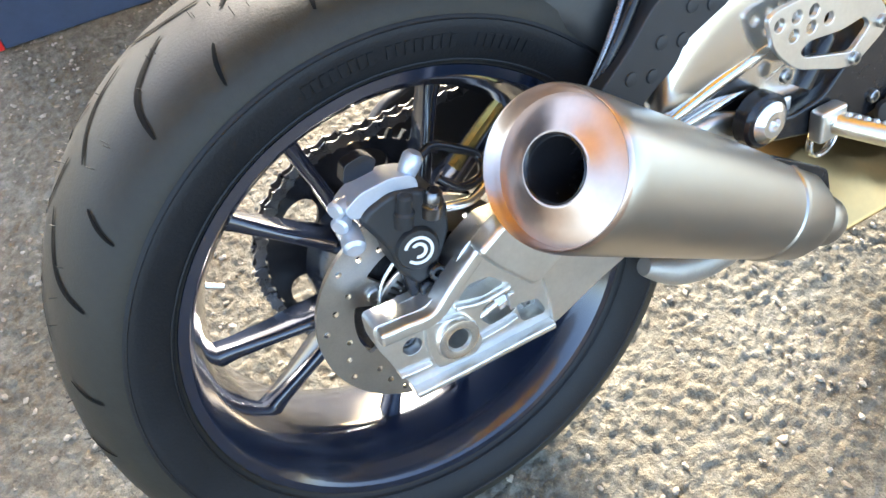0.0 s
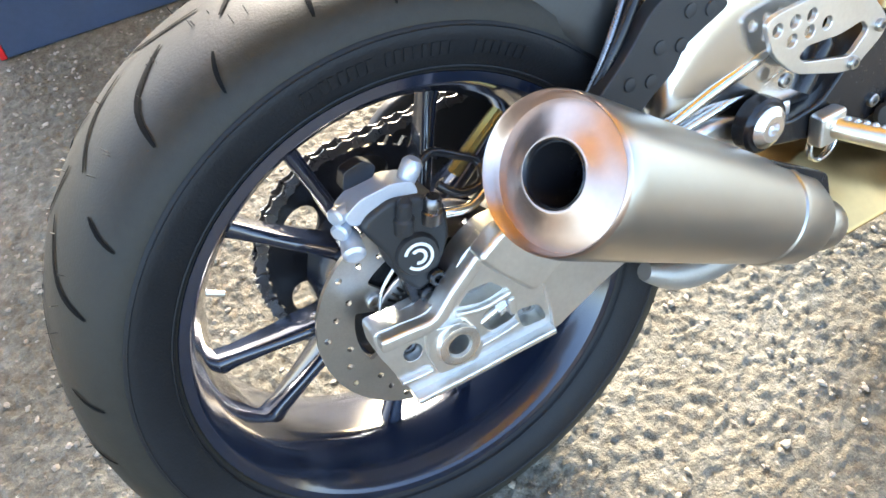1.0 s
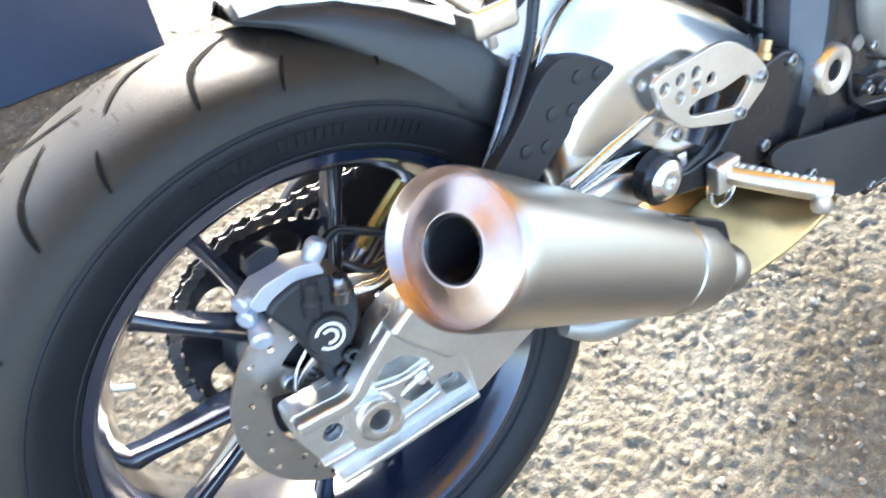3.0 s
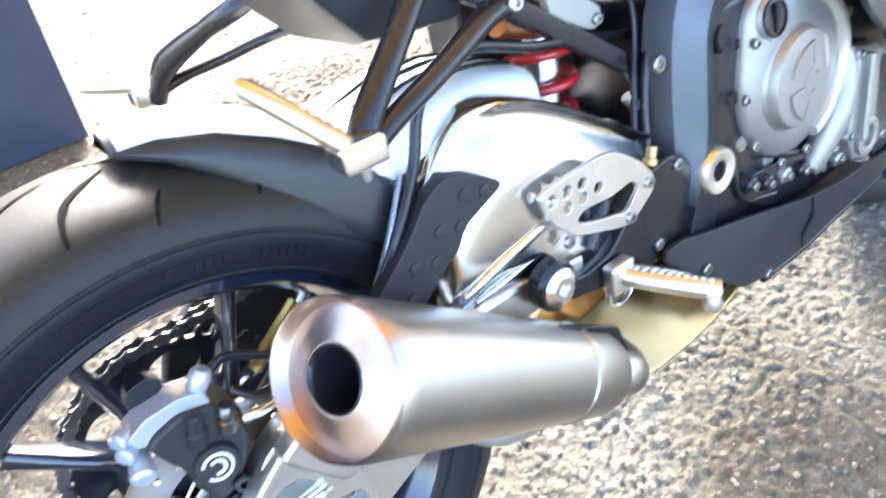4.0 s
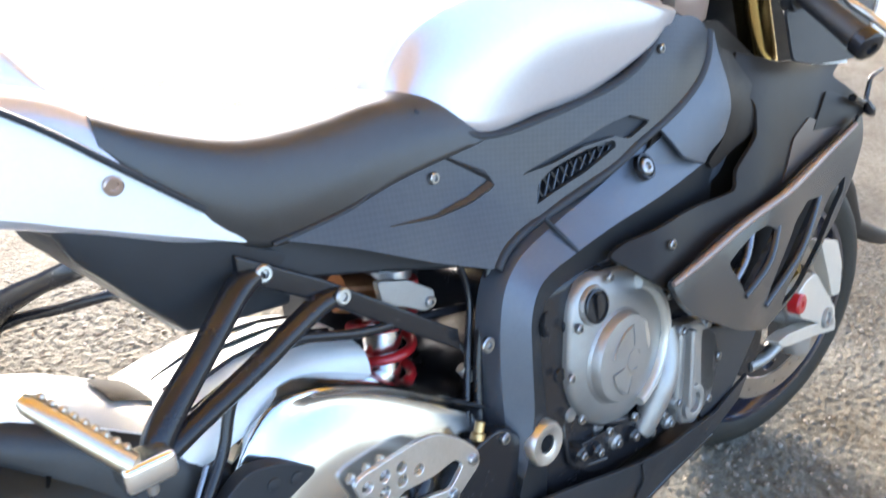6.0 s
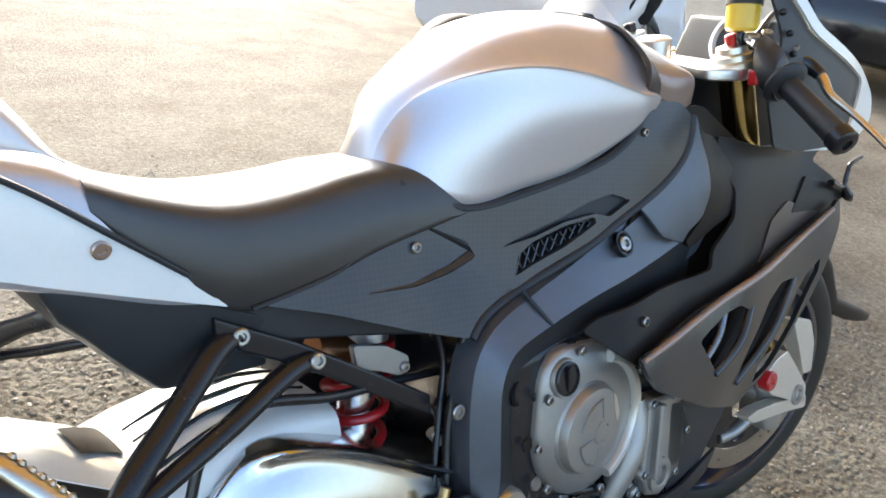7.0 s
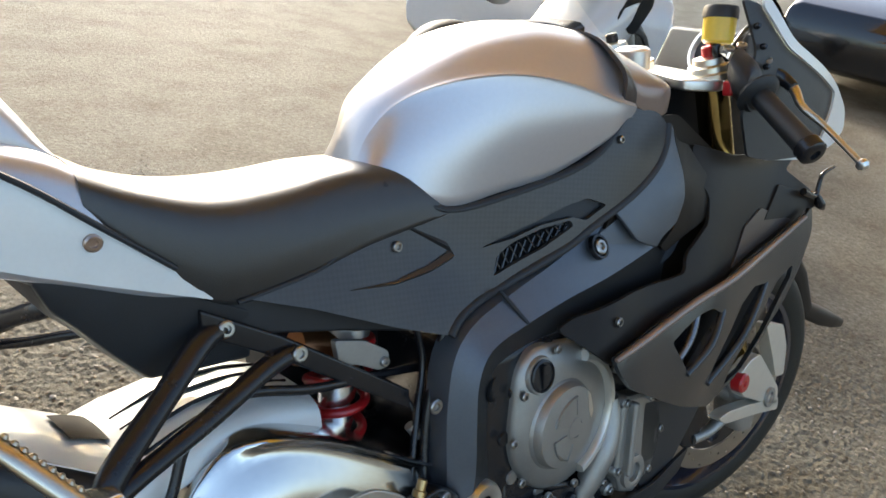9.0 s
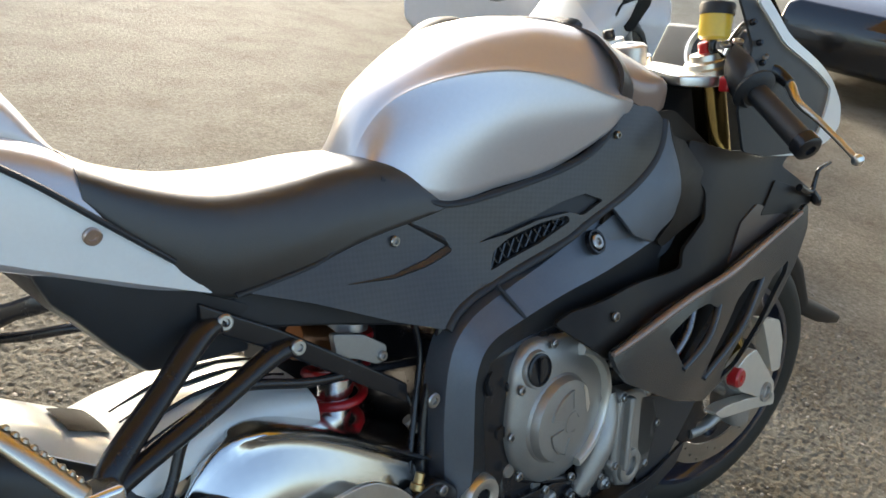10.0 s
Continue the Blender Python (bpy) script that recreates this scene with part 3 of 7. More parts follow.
def rear_wheel():
    w = part("rear_wheel", lathe([(-0.083, 0.229), (-0.083, 0.2205), (-0.079, 0.2170), (-0.072, 0.2140), (-0.064, 0.2085), (-0.048, 0.2025), (-0.028, 0.1965), (-0.018, 0.1945), (-0.008, 0.1950), (0.010, 0.1975), (0.040, 0.2020), (0.060, 0.2070), (0.072, 0.2135), (0.083, 0.219),
                                   (0.083, 0.229), (0.079, 0.231), (0.072, 0.223), (0.05, 0.213), (0.0, 0.205), (-0.05, 0.213), (-0.072, 0.224), (-0.079, 0.231)],
                                  (0, 0, 0.315), (0, 1, 0), 128), GLOSS_BLUE, bike, "gloss dark blue cast rim", 30)
    C = (0, 0, 0.315)
    part("tyre", lathe(tyre(0.320, 0.098, 0.229), C, (0, 1, 0), 160), RUBBER, w, "worn black rubber tyre", 60)
    for s in (-1, 1):
        wall = [(s * 0.0805, 0.2285), (s * 0.0920, 0.2405), (s * 0.0988, 0.2610), (s * 0.0990, 0.2700), (s * 0.0975, 0.2720), (s * 0.0960, 0.2600), (s * 0.0880, 0.2405)]
        part("sidewall", lathe(wall, C, (0, 1, 0), 160), SIDEWALL, w, "darker tyre sidewall", 50)
        for r in (0.2345, 0.2690):
            part("sidewall_ridge", lathe([(s * (0.086 if r < 0.25 else 0.0988), r - 0.0012), (s * (0.0885 if r < 0.25 else 0.0997), r), (s * (0.088 if r < 0.25 else 0.0985), r + 0.0012)], C, (0, 1, 0), 120), SIDEWALL, w)
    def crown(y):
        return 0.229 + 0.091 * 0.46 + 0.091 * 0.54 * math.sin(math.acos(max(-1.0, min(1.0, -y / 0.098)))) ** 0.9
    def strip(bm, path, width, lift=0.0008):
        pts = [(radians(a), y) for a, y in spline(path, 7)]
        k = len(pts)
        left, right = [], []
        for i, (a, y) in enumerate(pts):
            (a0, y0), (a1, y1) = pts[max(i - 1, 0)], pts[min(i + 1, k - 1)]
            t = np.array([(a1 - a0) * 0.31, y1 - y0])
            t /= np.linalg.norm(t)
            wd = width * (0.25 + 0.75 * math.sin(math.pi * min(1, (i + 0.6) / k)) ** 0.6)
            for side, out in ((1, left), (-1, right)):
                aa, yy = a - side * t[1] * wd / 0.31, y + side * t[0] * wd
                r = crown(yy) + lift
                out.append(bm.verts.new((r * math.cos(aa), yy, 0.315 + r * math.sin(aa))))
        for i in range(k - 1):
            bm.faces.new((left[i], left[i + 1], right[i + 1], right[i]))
    # grooves are not cut: near-black strips on the crown paint their shade
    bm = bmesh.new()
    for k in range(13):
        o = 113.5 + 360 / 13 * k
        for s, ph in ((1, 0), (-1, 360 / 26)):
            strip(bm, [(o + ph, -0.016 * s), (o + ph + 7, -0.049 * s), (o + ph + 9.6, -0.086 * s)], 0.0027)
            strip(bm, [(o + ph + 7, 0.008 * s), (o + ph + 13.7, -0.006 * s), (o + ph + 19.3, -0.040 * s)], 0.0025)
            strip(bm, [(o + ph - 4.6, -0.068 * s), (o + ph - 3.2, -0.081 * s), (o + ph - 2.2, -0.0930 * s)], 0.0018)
    tagged(part("tread_groove_shade", bm, GROOVE, w, "dark curved strips for the shade of tread grooves"), kind="stuff")
    # raised bars on the sidewall
    bm = bmesh.new()
    for k in range(26):
        a0 = radians(58 + 1.75 * k)
        if k in (7, 8, 17):
            continue
        q = [(r, a) for r, a in ((0.2465, a0), (0.2465, a0 + 0.021), (0.2575, a0 + 0.024), (0.2575, a0 + 0.003))]
        vs = [bm.verts.new((r * math.cos(a), -0.0952 - (r - 0.2465) * 0.30, 0.315 + r * math.sin(a))) for r, a in q]
        ws = [bm.verts.new(v.co + Vector((0, 0.004, 0))) for v in vs]
        bm.faces.new(vs)
        for i in range(4):
            bm.faces.new((vs[i], ws[i], ws[(i + 1) % 4], vs[(i + 1) % 4]))
    tagged(part("raised_marking", bm, SIDEWALL, w, "raised sidewall bars"), kind="stuff")
    # moulding hairs
    bm = bmesh.new()
    rnd = random.Random(4)
    for k in range(70):
        a, y = radians(80 + rnd.random() * 110), rnd.choice((-0.03, 0.0, 0.02, 0.045, -0.055)) + rnd.uniform(-0.004, 0.004)
        r = crown(y)
        d = Vector((math.cos(a), rnd.uniform(-0.3, 0.3), math.sin(a)))
        p = Vector((r * math.cos(a), y, 0.315 + r * math.sin(a)))
        tube([p - d * 0.001, p + d * rnd.uniform(0.003, 0.007)], 0.0004, 4, bm, 1)
    tagged(part("moulding_hair", bm, RUBBER, w), kind="stuff")
    part("valve", tube([(-0.188, 0.0, 0.391), (-0.176, 0.0, 0.384), (-0.163, 0.0, 0.376)], [0.0042, 0.003, 0.0026], 12, smooth_n=1), ALLOY, w, "metal tyre valve")
    return w


wheel_r = rear_wheel()


def spokes():
    for k in range(5):
        c = radians(52 + 72 * k)
        for s in (-1, 1):
            a_out, a_in = c + s * radians(14), c + s * radians(8)
            pts = []
            d_in = Vector((math.cos(a_in), 0, math.sin(a_in)))
            d_out = Vector((math.cos(a_out), 0, math.sin(a_out)))
            o = Vector((0, 0.0, 0.315))
            rings = []
            for t in np.linspace(0, 1, 7):
                p = o + d_in * 0.055 * (1 - t) + d_out * 0.200 * t + (d_in * 0.03 * (1 - t))
                side = Vector((0, 1, 0)).cross(d_out).normalized()
                wd, dp = 0.0068 + 0.004 * abs(t - 0.45), 0.011 + 0.012 * (1 - t)
                if t > 0.85:
                    wd, dp = wd + 0.002 * (t - 0.85) / 0.15, dp + 0.003 * (t - 0.85) / 0.15
                rings.append([p + side * wd * math.copysign(abs(math.cos(q)) ** 0.6, math.cos(q)) + Vector((0, 1, 0)) * dp * math.copysign(abs(math.sin(q)) ** 0.6, math.sin(q))
                              for q in np.linspace(0, 2 * math.pi, 14, endpoint=False)])
            part("spoke", loft(rings), GLOSS_BLUE, wheel_r, smooth=45)
    part("hub", lathe([(-0.06, 0.03), (-0.06, 0.05), (-0.045, 0.062), (-0.03, 0.085), (0.03, 0.085), (0.05, 0.07), (0.06, 0.05), (0.06, 0.03)], (0, 0, 0.315), (0, 1, 0), 64), GLOSS_BLUE, wheel_r, smooth=35)


spokes()


def rear_disc():
    R = 0.110
    slots = []
    for k in range(5):
        a0, a1 = radians(72 * k + 12), radians(72 * k + 60)
        arc_o = [(0.074 * math.cos(a), 0.315 + 0.074 * math.sin(a)) for a in np.linspace(a0, a1, 10)]
        arc_i = [(0.048 * math.cos(a), 0.315 + 0.048 * math.sin(a)) for a in np.linspace(a1, a0, 8)]
        slots.append(rounded(arc_o + arc_i, 0.006, 3))
    for k in range(30):
        r = (0.083, 0.092, 0.101)[k % 3]
        a = 2 * math.pi * (k + 0.3) / 30
        slots.append(circle(r * math.cos(a), 0.315 + r * math.sin(a), 0.0032, 10))
    slots.append(circle(0, 0.315, 0.034, 24))
    d = part("brake_disc", plate(circle(0, 0.315, R, 96), -0.0735, -0.0685, slots), DISC, bike, "drilled steel brake disc", 30)
    for k in range(5):
        a = radians(72 * k)
        bolt("disc_bolt", (0.058 * math.cos(a), -0.0735, 0.315 + 0.058 * math.sin(a)), d, 0.0085, h=0.005)
    part("hub_cover", solid_lathe([(0, 0.072), (0.004, 0.072), (0.006, 0.060)], (0, -0.055, 0.315), (0, -1, 0), 48), BLACK_SATIN, d)
    # toothed sensor ring
    teeth = []
    for k in range(48):
        a = 2 * math.pi * k / 48
        teeth.append([(r * math.cos(a + s), 0.315 + r * math.sin(a + s)) for r, s in ((0.041, -0.03), (0.053, -0.028), (0.053, 0.028), (0.041, 0.03))])
    part("sensor_ring", plate(circle(0, 0.315, 0.057, 64), -0.085, -0.082, [circle(0, 0.315, 0.036, 40)] + teeth), ALLOY, d, "slotted sensor ring", 30)
    return d


rear_disc()


def chain_drive():
    R, yc = 0.124, 0.062
    teeth = []
    nt = 44
    for k in range(nt):
        for s, r in ((-0.25, R - 0.008), (-0.1, R + 0.002), (0.1, R + 0.002), (0.25, R - 0.008)):
            a = 2 * math.pi * (k + s) / nt
            teeth.append((r * math.cos(a), 0.315 + r * math.sin(a)))
    cut = []
    for k in range(6):
        a = radians(60 * k + 20)
        cut.append([(0.088 * math.cos(a) + 0.019 * math.cos(q) * math.cos(a) - 0.026 * math.sin(q) * math.sin(a), 0.315 + 0.088 * math.sin(a) + 0.019 * math.cos(q) * math.sin(a) + 0.026 * math.sin(q) * math.cos(a))
                    for q in np.linspace(0, 2 * math.pi, 18, endpoint=False)])
    spk = part("sprocket", plate(teeth, yc - 0.003, yc + 0.003, cut + [circle(0, 0.315, 0.045, 32)]), BLACK_SATIN, bike, "black rear sprocket", 30)
    # chain: links round the sprocket and along two runs to the front
    ang0, ang1 = radians(82), radians(278)
    pts = []
    for t in np.linspace(0, 1, 26):
        a = ang0 + (ang1 - ang0) * t
        pts.append((R * math.cos(a), 0.315 + R * math.sin(a)))
    front_top, front_low = (0.60, 0.455), (0.60, 0.375)
    k = 34
    top = [(front_top[0] + (pts[0][0] - front_top[0]) * t, front_top[1] + (pts[0][1] - front_top[1]) * t) for t in np.linspace(0, 1, k, endpoint=False)]
    low = [(pts[-1][0] + (front_low[0] - pts[-1][0]) * t, pts[-1][1] + (front_low[1] - pts[-1][1]) * t) for t in np.linspace(1 / k, 1, k)]
    line = top + pts + low
    bm = bmesh.new()
    for i, (p, q) in enumerate(zip(line, line[1:])):
        d = Vector((q[0] - p[0], 0, q[1] - p[1]))
        m = Vector(((p[0] + q[0]) / 2, yc, (p[1] + q[1]) / 2))
        L = d.length
        d.normalize()
        s = Vector((-d.z, 0, d.x))
        off = 0.008 if i % 2 else 0.005
        for side in (-1, 1):
            outline = []
            for u, v in ((-0.62, 0), (-0.45, 0.0068), (-0.12, 0.0045), (0.12, 0.0045), (0.45, 0.0068), (0.62, 0), (0.45, -0.0068), (0.12, -0.0045), (-0.12, -0.0045), (-0.45, -0.0068)):
                outline.append(m + d * u * L + s * v + Vector((0, side * off, 0)))
            a = [bm.verts.new(o) for o in outline]
            b = [bm.verts.new(o + Vector((0, 0.002, 0))) for o in outline]
            bm.faces.new(a)
            bm.faces.new(b[::-1])
            for j in range(10):
                bm.faces.new((a[j], a[(j + 1) % 10], b[(j + 1) % 10], b[j]))
    c = part("chain", bm, CHAIN, spk, "oily steel drive chain", 30)
    tagged(c, kind="stuff")


chain_drive()


# ---- swingarm ----
def swingarm():
    rear = rounded([(-0.069, 0.356), (-0.070, 0.331), (-0.064, 0.314), (-0.057, 0.290), (-0.046, 0.264), (-0.011, 0.261), (0.027, 0.262), (0.109, 0.259), (0.163, 0.285), (0.20, 0.298), (0.20, 0.40), (0.055, 0.405), (0.027, 0.390), (0.005, 0.362), (-0.020, 0.350)], 0.007)
    hole = circle(0.004, 0.304, 0.0185, 28)
    slot = rounded([(0.030, 0.308), (0.036, 0.318), (0.065, 0.323), (0.071, 0.306), (0.066, 0.295), (0.039, 0.293)], 0.005)
    tri = rounded([(0.012, 0.339), (0.026, 0.351), (0.048, 0.349), (0.061, 0.334), (0.039, 0.331)], 0.004)
    small = circle(-0.039, 0.315, 0.0095, 18)
    pocket = rounded([(0.069, 0.302), (0.094, 0.296), (0.101, 0.274), (0.073, 0.277)], 0.006)
    arm = part("swingarm", plate(rear, -0.122, -0.096, [hole, slot, tri, small, pocket]), ALLOY, bike, "raw aluminium swingarm", 35, bevel=0.002)
    def rail(pts, w, y0=-0.132, y1=-0.112):
        rings = []
        P = spline(pts, 5)
        for i, p in enumerate(P):
            t = np.array(P[min(i + 1, len(P) - 1)]) - np.array(P[max(i - 1, 0)])
            t /= np.linalg.norm(t)
            nn = np.array([-t[1], t[0]]) * w
            rings.append([(p[0] + nn[0], y1, p[1] + nn[1]), (p[0] + nn[0] * 0.8, y0, p[1] + nn[1] * 0.8), (p[0] - nn[0] * 0.8, y0, p[1] - nn[1] * 0.8), (p[0] - nn[0], y1, p[1] - nn[1])])
        return loft(rings)
    part("upper_rib", rail([(-0.067, 0.346), (-0.042, 0.344), (-0.014, 0.343), (0.010, 0.363), (0.034, 0.382), (0.053, 0.398)], 0.0085, -0.134), ALLOY, arm, bevel=0.005, segs=3)
    part("cross_rib", rail([(0.008, 0.334), (0.036, 0.3265), (0.066, 0.3285)], 0.0038, -0.127), ALLOY, arm, bevel=0.002)
    part("lower_ledge", rail([(-0.050, 0.265), (0.0, 0.263), (0.05, 0.263), (0.104, 0.262)], 0.0045, -0.133), ALLOY, arm, bevel=0.002)
    part("upper_ledge", rail([(-0.058, 0.290), (-0.040, 0.288), (-0.026, 0.287)], 0.0025, -0.127), ALLOY, arm, bevel=0.0015)
    part("slot_ledge", rail([(0.026, 0.286), (0.050, 0.287), (0.068, 0.290)], 0.0022, -0.127), ALLOY, arm, bevel=0.0012)
    part("front_web", plate(rounded([(0.104, 0.258), (0.163, 0.284), (0.20, 0.297), (0.30, 0.335), (0.34, 0.42), (0.20, 0.412), (0.10, 0.40), (0.096, 0.345), (0.100, 0.318), (0.104, 0.285)], 0.008), -0.127, -0.10), ALLOY, arm, bevel=0.003, segs=3)
    part("raised_shelf", plate(rounded([(0.032, 0.394), (0.047, 0.371), (0.066, 0.348), (0.079, 0.333), (0.091, 0.334), (0.115, 0.349), (0.20, 0.400), (0.20, 0.418), (0.06, 0.412)], 0.008), -0.144, -0.12), ALLOY, arm, "raised stepped top of the casting", bevel=0.005, segs=3)
    part("axle_block", plate(rounded([(-0.024, 0.336), (0.014, 0.326), (0.027, 0.290), (0.018, 0.276), (-0.022, 0.281), (-0.028, 0.307)], 0.005), -0.129, -0.1195, [circle(0.002, 0.306, 0.0178, 28)]), ALLOY, arm, bevel=0.002)
    part("axle_nut", lathe([(-0.1335, 0.0125), (-0.1345, 0.0165), (-0.1335, 0.0205), (-0.129, 0.0222), (-0.118, 0.0222), (-0.118, 0.0125)], (0.002, 0, 0.306), (0, 1, 0), 40), ALLOY_BRIGHT, arm, "hollow axle end")
    part("axle", lathe([(-0.131, 0.0105), (-0.131, 0.0124), (0.14, 0.0124), (0.14, 0.0105)], (0.002, 0, 0.306), (0, 1, 0), 32), CAST, arm)
    part("adjuster_bolt", tube([(0.030, -0.114, 0.302), (0.070, -0.114, 0.314)], 0.0045, 12, smooth_n=1), ALLOY_BRIGHT, arm)
    part("adjuster_nut", solid_lathe([(0, 0.0085), (0.010, 0.0085)], (0.052, -0.114, 0.3088), (0.96, 0, 0.28), 6), ALLOY_BRIGHT, arm, smooth=20)
    part("adjuster_lug", box(0.062, 0.070, -0.124, -0.106, 0.300, 0.320), ALLOY, arm, bevel=0.002)
    part("slot_backing", box(-0.05, 0.104, -0.104, -0.094, 0.270, 0.352), CAST, arm)
    bolt("web_stud", (0.088, -0.106, 0.286), arm, 0.0055)
    bolt("adjuster_screw", (-0.039, -0.108, 0.315), arm, 0.0085, material=CHAIN, h=0.003)
    # the main beam, a wide smooth hollow casting in front of the tyre
    rings = []
    for x, zb, zt, hw in ((0.232, 0.420, 0.485, 0.124), (0.250, 0.400, 0.535, 0.130), (0.275, 0.392, 0.568, 0.134), (0.305, 0.385, 0.586, 0.136), (0.34, 0.378, 0.588, 0.137), (0.38, 0.37, 0.574, 0.136), (0.43, 0.365, 0.547, 0.134), (0.49, 0.36, 0.508, 0.130), (0.55, 0.36, 0.468, 0.125), (0.615, 0.375, 0.44, 0.12)):
        inner = -0.088 if x < 0.33 else 0.10
        zm = (zb + zt) / 2
        rings.append(spline([(x, -hw, zm - 0.03), (x, -hw + 0.003, zt - 0.065), (x, -hw + 0.022, zt - 0.018), (x, -hw * 0.62 - 0.02, zt), (x, inner, zt - 0.012), (x, inner + 0.003, zm), (x, inner, zb + 0.008), (x, (inner - hw) / 2, zb), (x, -hw + 0.012, zb + 0.012)], 5, True))
    cols = [spline([r[i] for r in rings], 3) for i in range(len(rings[0]))]
    part("main_beam", loft([[c[j] for c in cols] for j in range(len(cols[0]))]), BEAM, arm, "smooth polished aluminium beam", 75)
    part("beam_rib", tube([(0.392, -0.131, 0.468), (0.350, -0.134, 0.456), (0.300, -0.133, 0.443), (0.250, -0.128, 0.424)], [0.004, 0.007, 0.007, 0.005], 14), BEAM, arm, smooth=60)
    part("beam_rib", tube([(0.415, -0.131, 0.438), (0.360, -0.133, 0.428), (0.300, -0.132, 0.420), (0.262, -0.128, 0.412)], [0.003, 0.0045, 0.0045, 0.004], 12), BEAM, arm, smooth=60)
    part("lower_member", loft([[(x, y, z) for y, z in ((-0.136, zt - 0.006), (-0.128, zt), (-0.105, zt), (-0.105, zb), (-0.128, zb), (-0.136, zb + 0.006))] for x, zb, zt in ((0.245, 0.362, 0.410), (0.300, 0.362, 0.411), (0.352, 0.362, 0.404), (0.40, 0.365, 0.40))]), ALLOY, arm, bevel=0.003)
    # far leg of the same arm, darkened by colour for the shaded side
    part("left_arm", plate(rounded([(-0.02, 0.30), (0.02, 0.40), (0.071, 0.438), (0.20, 0.47), (0.34, 0.50), (0.36, 0.38), (0.25, 0.33), (0.10, 0.285), (0.0, 0.275)], 0.012), 0.105, 0.125), BLACK_PLASTIC, arm, "far swingarm leg, its shade painted black", bevel=0.006)
    return arm

arm = swingarm()


# ---- rear brake caliper ----
def caliper():
    body = plate(rounded([(-0.048, 0.447), (-0.039, 0.455), (-0.017, 0.461), (0.010, 0.454), (0.029, 0.437), (0.027, 0.406), (0.017, 0.387), (0.001, 0.366), (-0.014, 0.362), (-0.028, 0.386), (-0.030, 0.408)], 0.006), -0.108, -0.060)
    c = part("brake_caliper", body, BLACK_PLASTIC, bike, "matt black rear brake caliper", bevel=0.005, segs=3)
    part("piston_housing", solid_lathe([(-0.02, 0.0205), (0.002, 0.0200), (0.005, 0.0180)], (-0.0075, -0.109, 0.403), (-0.1, -1, 0.05), 40), BLACK_PLASTIC, c)
    E = Vector((-0.008, -0.1144, 0.4033))
    A = (-0.1, -1, 0.05)
    part("emblem", lathe([(0, 0.0106), (0.0006, 0.0106), (0.0006, 0.0134), (0, 0.0134)], E, A, 40, sweep=300, start=215, up=(1, 0, 0)), WHITE_PAINT, c, "plain white ring emblem")
    part("emblem_bar", lathe([(0, 0.0046), (0.0006, 0.0046), (0.0006, 0.0076), (0, 0.0076)], E, A, 28, sweep=250, start=240, up=(1, 0, 0)), WHITE_PAINT, c)
    part("bleed_screw", solid_lathe([(0, 0.009), (0.014, 0.009), (0.016, 0.0068), (0.030, 0.0064), (0.032, 0.004)], (-0.013, -0.106, 0.428), (0.18, -0.22, 0.95), 20), BLACK_PLASTIC, c)
    part("bleed_cap", solid_lathe([(0, 0.0095), (0.012, 0.0095), (0.013, 0.0080), (0.023, 0.0080), (0.026, 0.0055)], (0.013, -0.106, 0.426), (0.18, -0.22, 0.95), 20), CHAIN, c)
    part("bridge", plate(rounded([(-0.057, 0.460), (-0.040, 0.470), (-0.011, 0.472), (0.008, 0.466), (0.010, 0.452), (-0.010, 0.454), (-0.037, 0.448), (-0.052, 0.449)], 0.005), -0.103, -0.075), SKY_GREY, c, "cast bridge, sky reflection painted in pale blue-grey", bevel=0.004, segs=3)
    part("bridge_hollow", plate(rounded([(-0.046, 0.470), (-0.040, 0.486), (-0.022, 0.489), (-0.012, 0.480), (-0.018, 0.470)], 0.004), -0.080, -0.066), BLACK_SATIN, c, bevel=0.003)
    for x, z, dr in ((-0.059, 0.461, (-0.7, -0.5, 0.1)), (-0.060, 0.447, (-0.6, -0.6, 0.0))):
        part("slide_pin", solid_lathe([(-0.018, 0.0058), (-0.004, 0.0058), (-0.003, 0.0078), (0.004, 0.0078), (0.006, 0.0055), (0.006, 0.003)], (x, -0.096, z), dr, 16), SKY_GREY, c)
    part("pin_boot", solid_lathe([(-0.012, 0.008), (0.004, 0.010), (0.010, 0.010), (0.013, 0.007)], (-0.056, -0.098, 0.431), (-0.2, -0.8, -0.3), 16), SKY_GREY, c)
    bolt("mount_bolt", (0.004, -0.107, 0.372), c, 0.008, material=BLACK_SATIN, h=0.008)
    bolt("mount_bolt", (-0.006, -0.105, 0.356), c, 0.0085, material=BLACK_SATIN, h=0.006)
    part("mount_arm", plate(rounded([(-0.025, 0.390), (0.012, 0.385), (0.004, 0.345), (-0.006, 0.328), (-0.020, 0.335)], 0.006), -0.104, -0.090), BLACK_SATIN, c, bevel=0.003)
    part("guard_wire", tube([(-0.026, -0.092, 0.386), (-0.042, -0.092, 0.370), (-0.050, -0.092, 0.348), (-0.050, -0.092, 0.322)], 0.0016, 8), ALLOY_BRIGHT, c)
    part("hose_union", solid_lathe([(0, 0.008), (0.010, 0.009), (0.018, 0.009), (0.022, 0.006)], (0.004, -0.092, 0.462), (0.45, -0.1, 0.7), 16), SKY_GREY, c)
    part("hose", tube([(0.018, -0.090, 0.470), (0.035, -0.085, 0.474), (0.055, -0.085, 0.463), (0.075, -0.085, 0.448), (0.068, -0.10, 0.436), (0.045, -0.105, 0.438), (0.028, -0.10, 0.452)], 0.0042, 10), BLACK_SATIN, c)
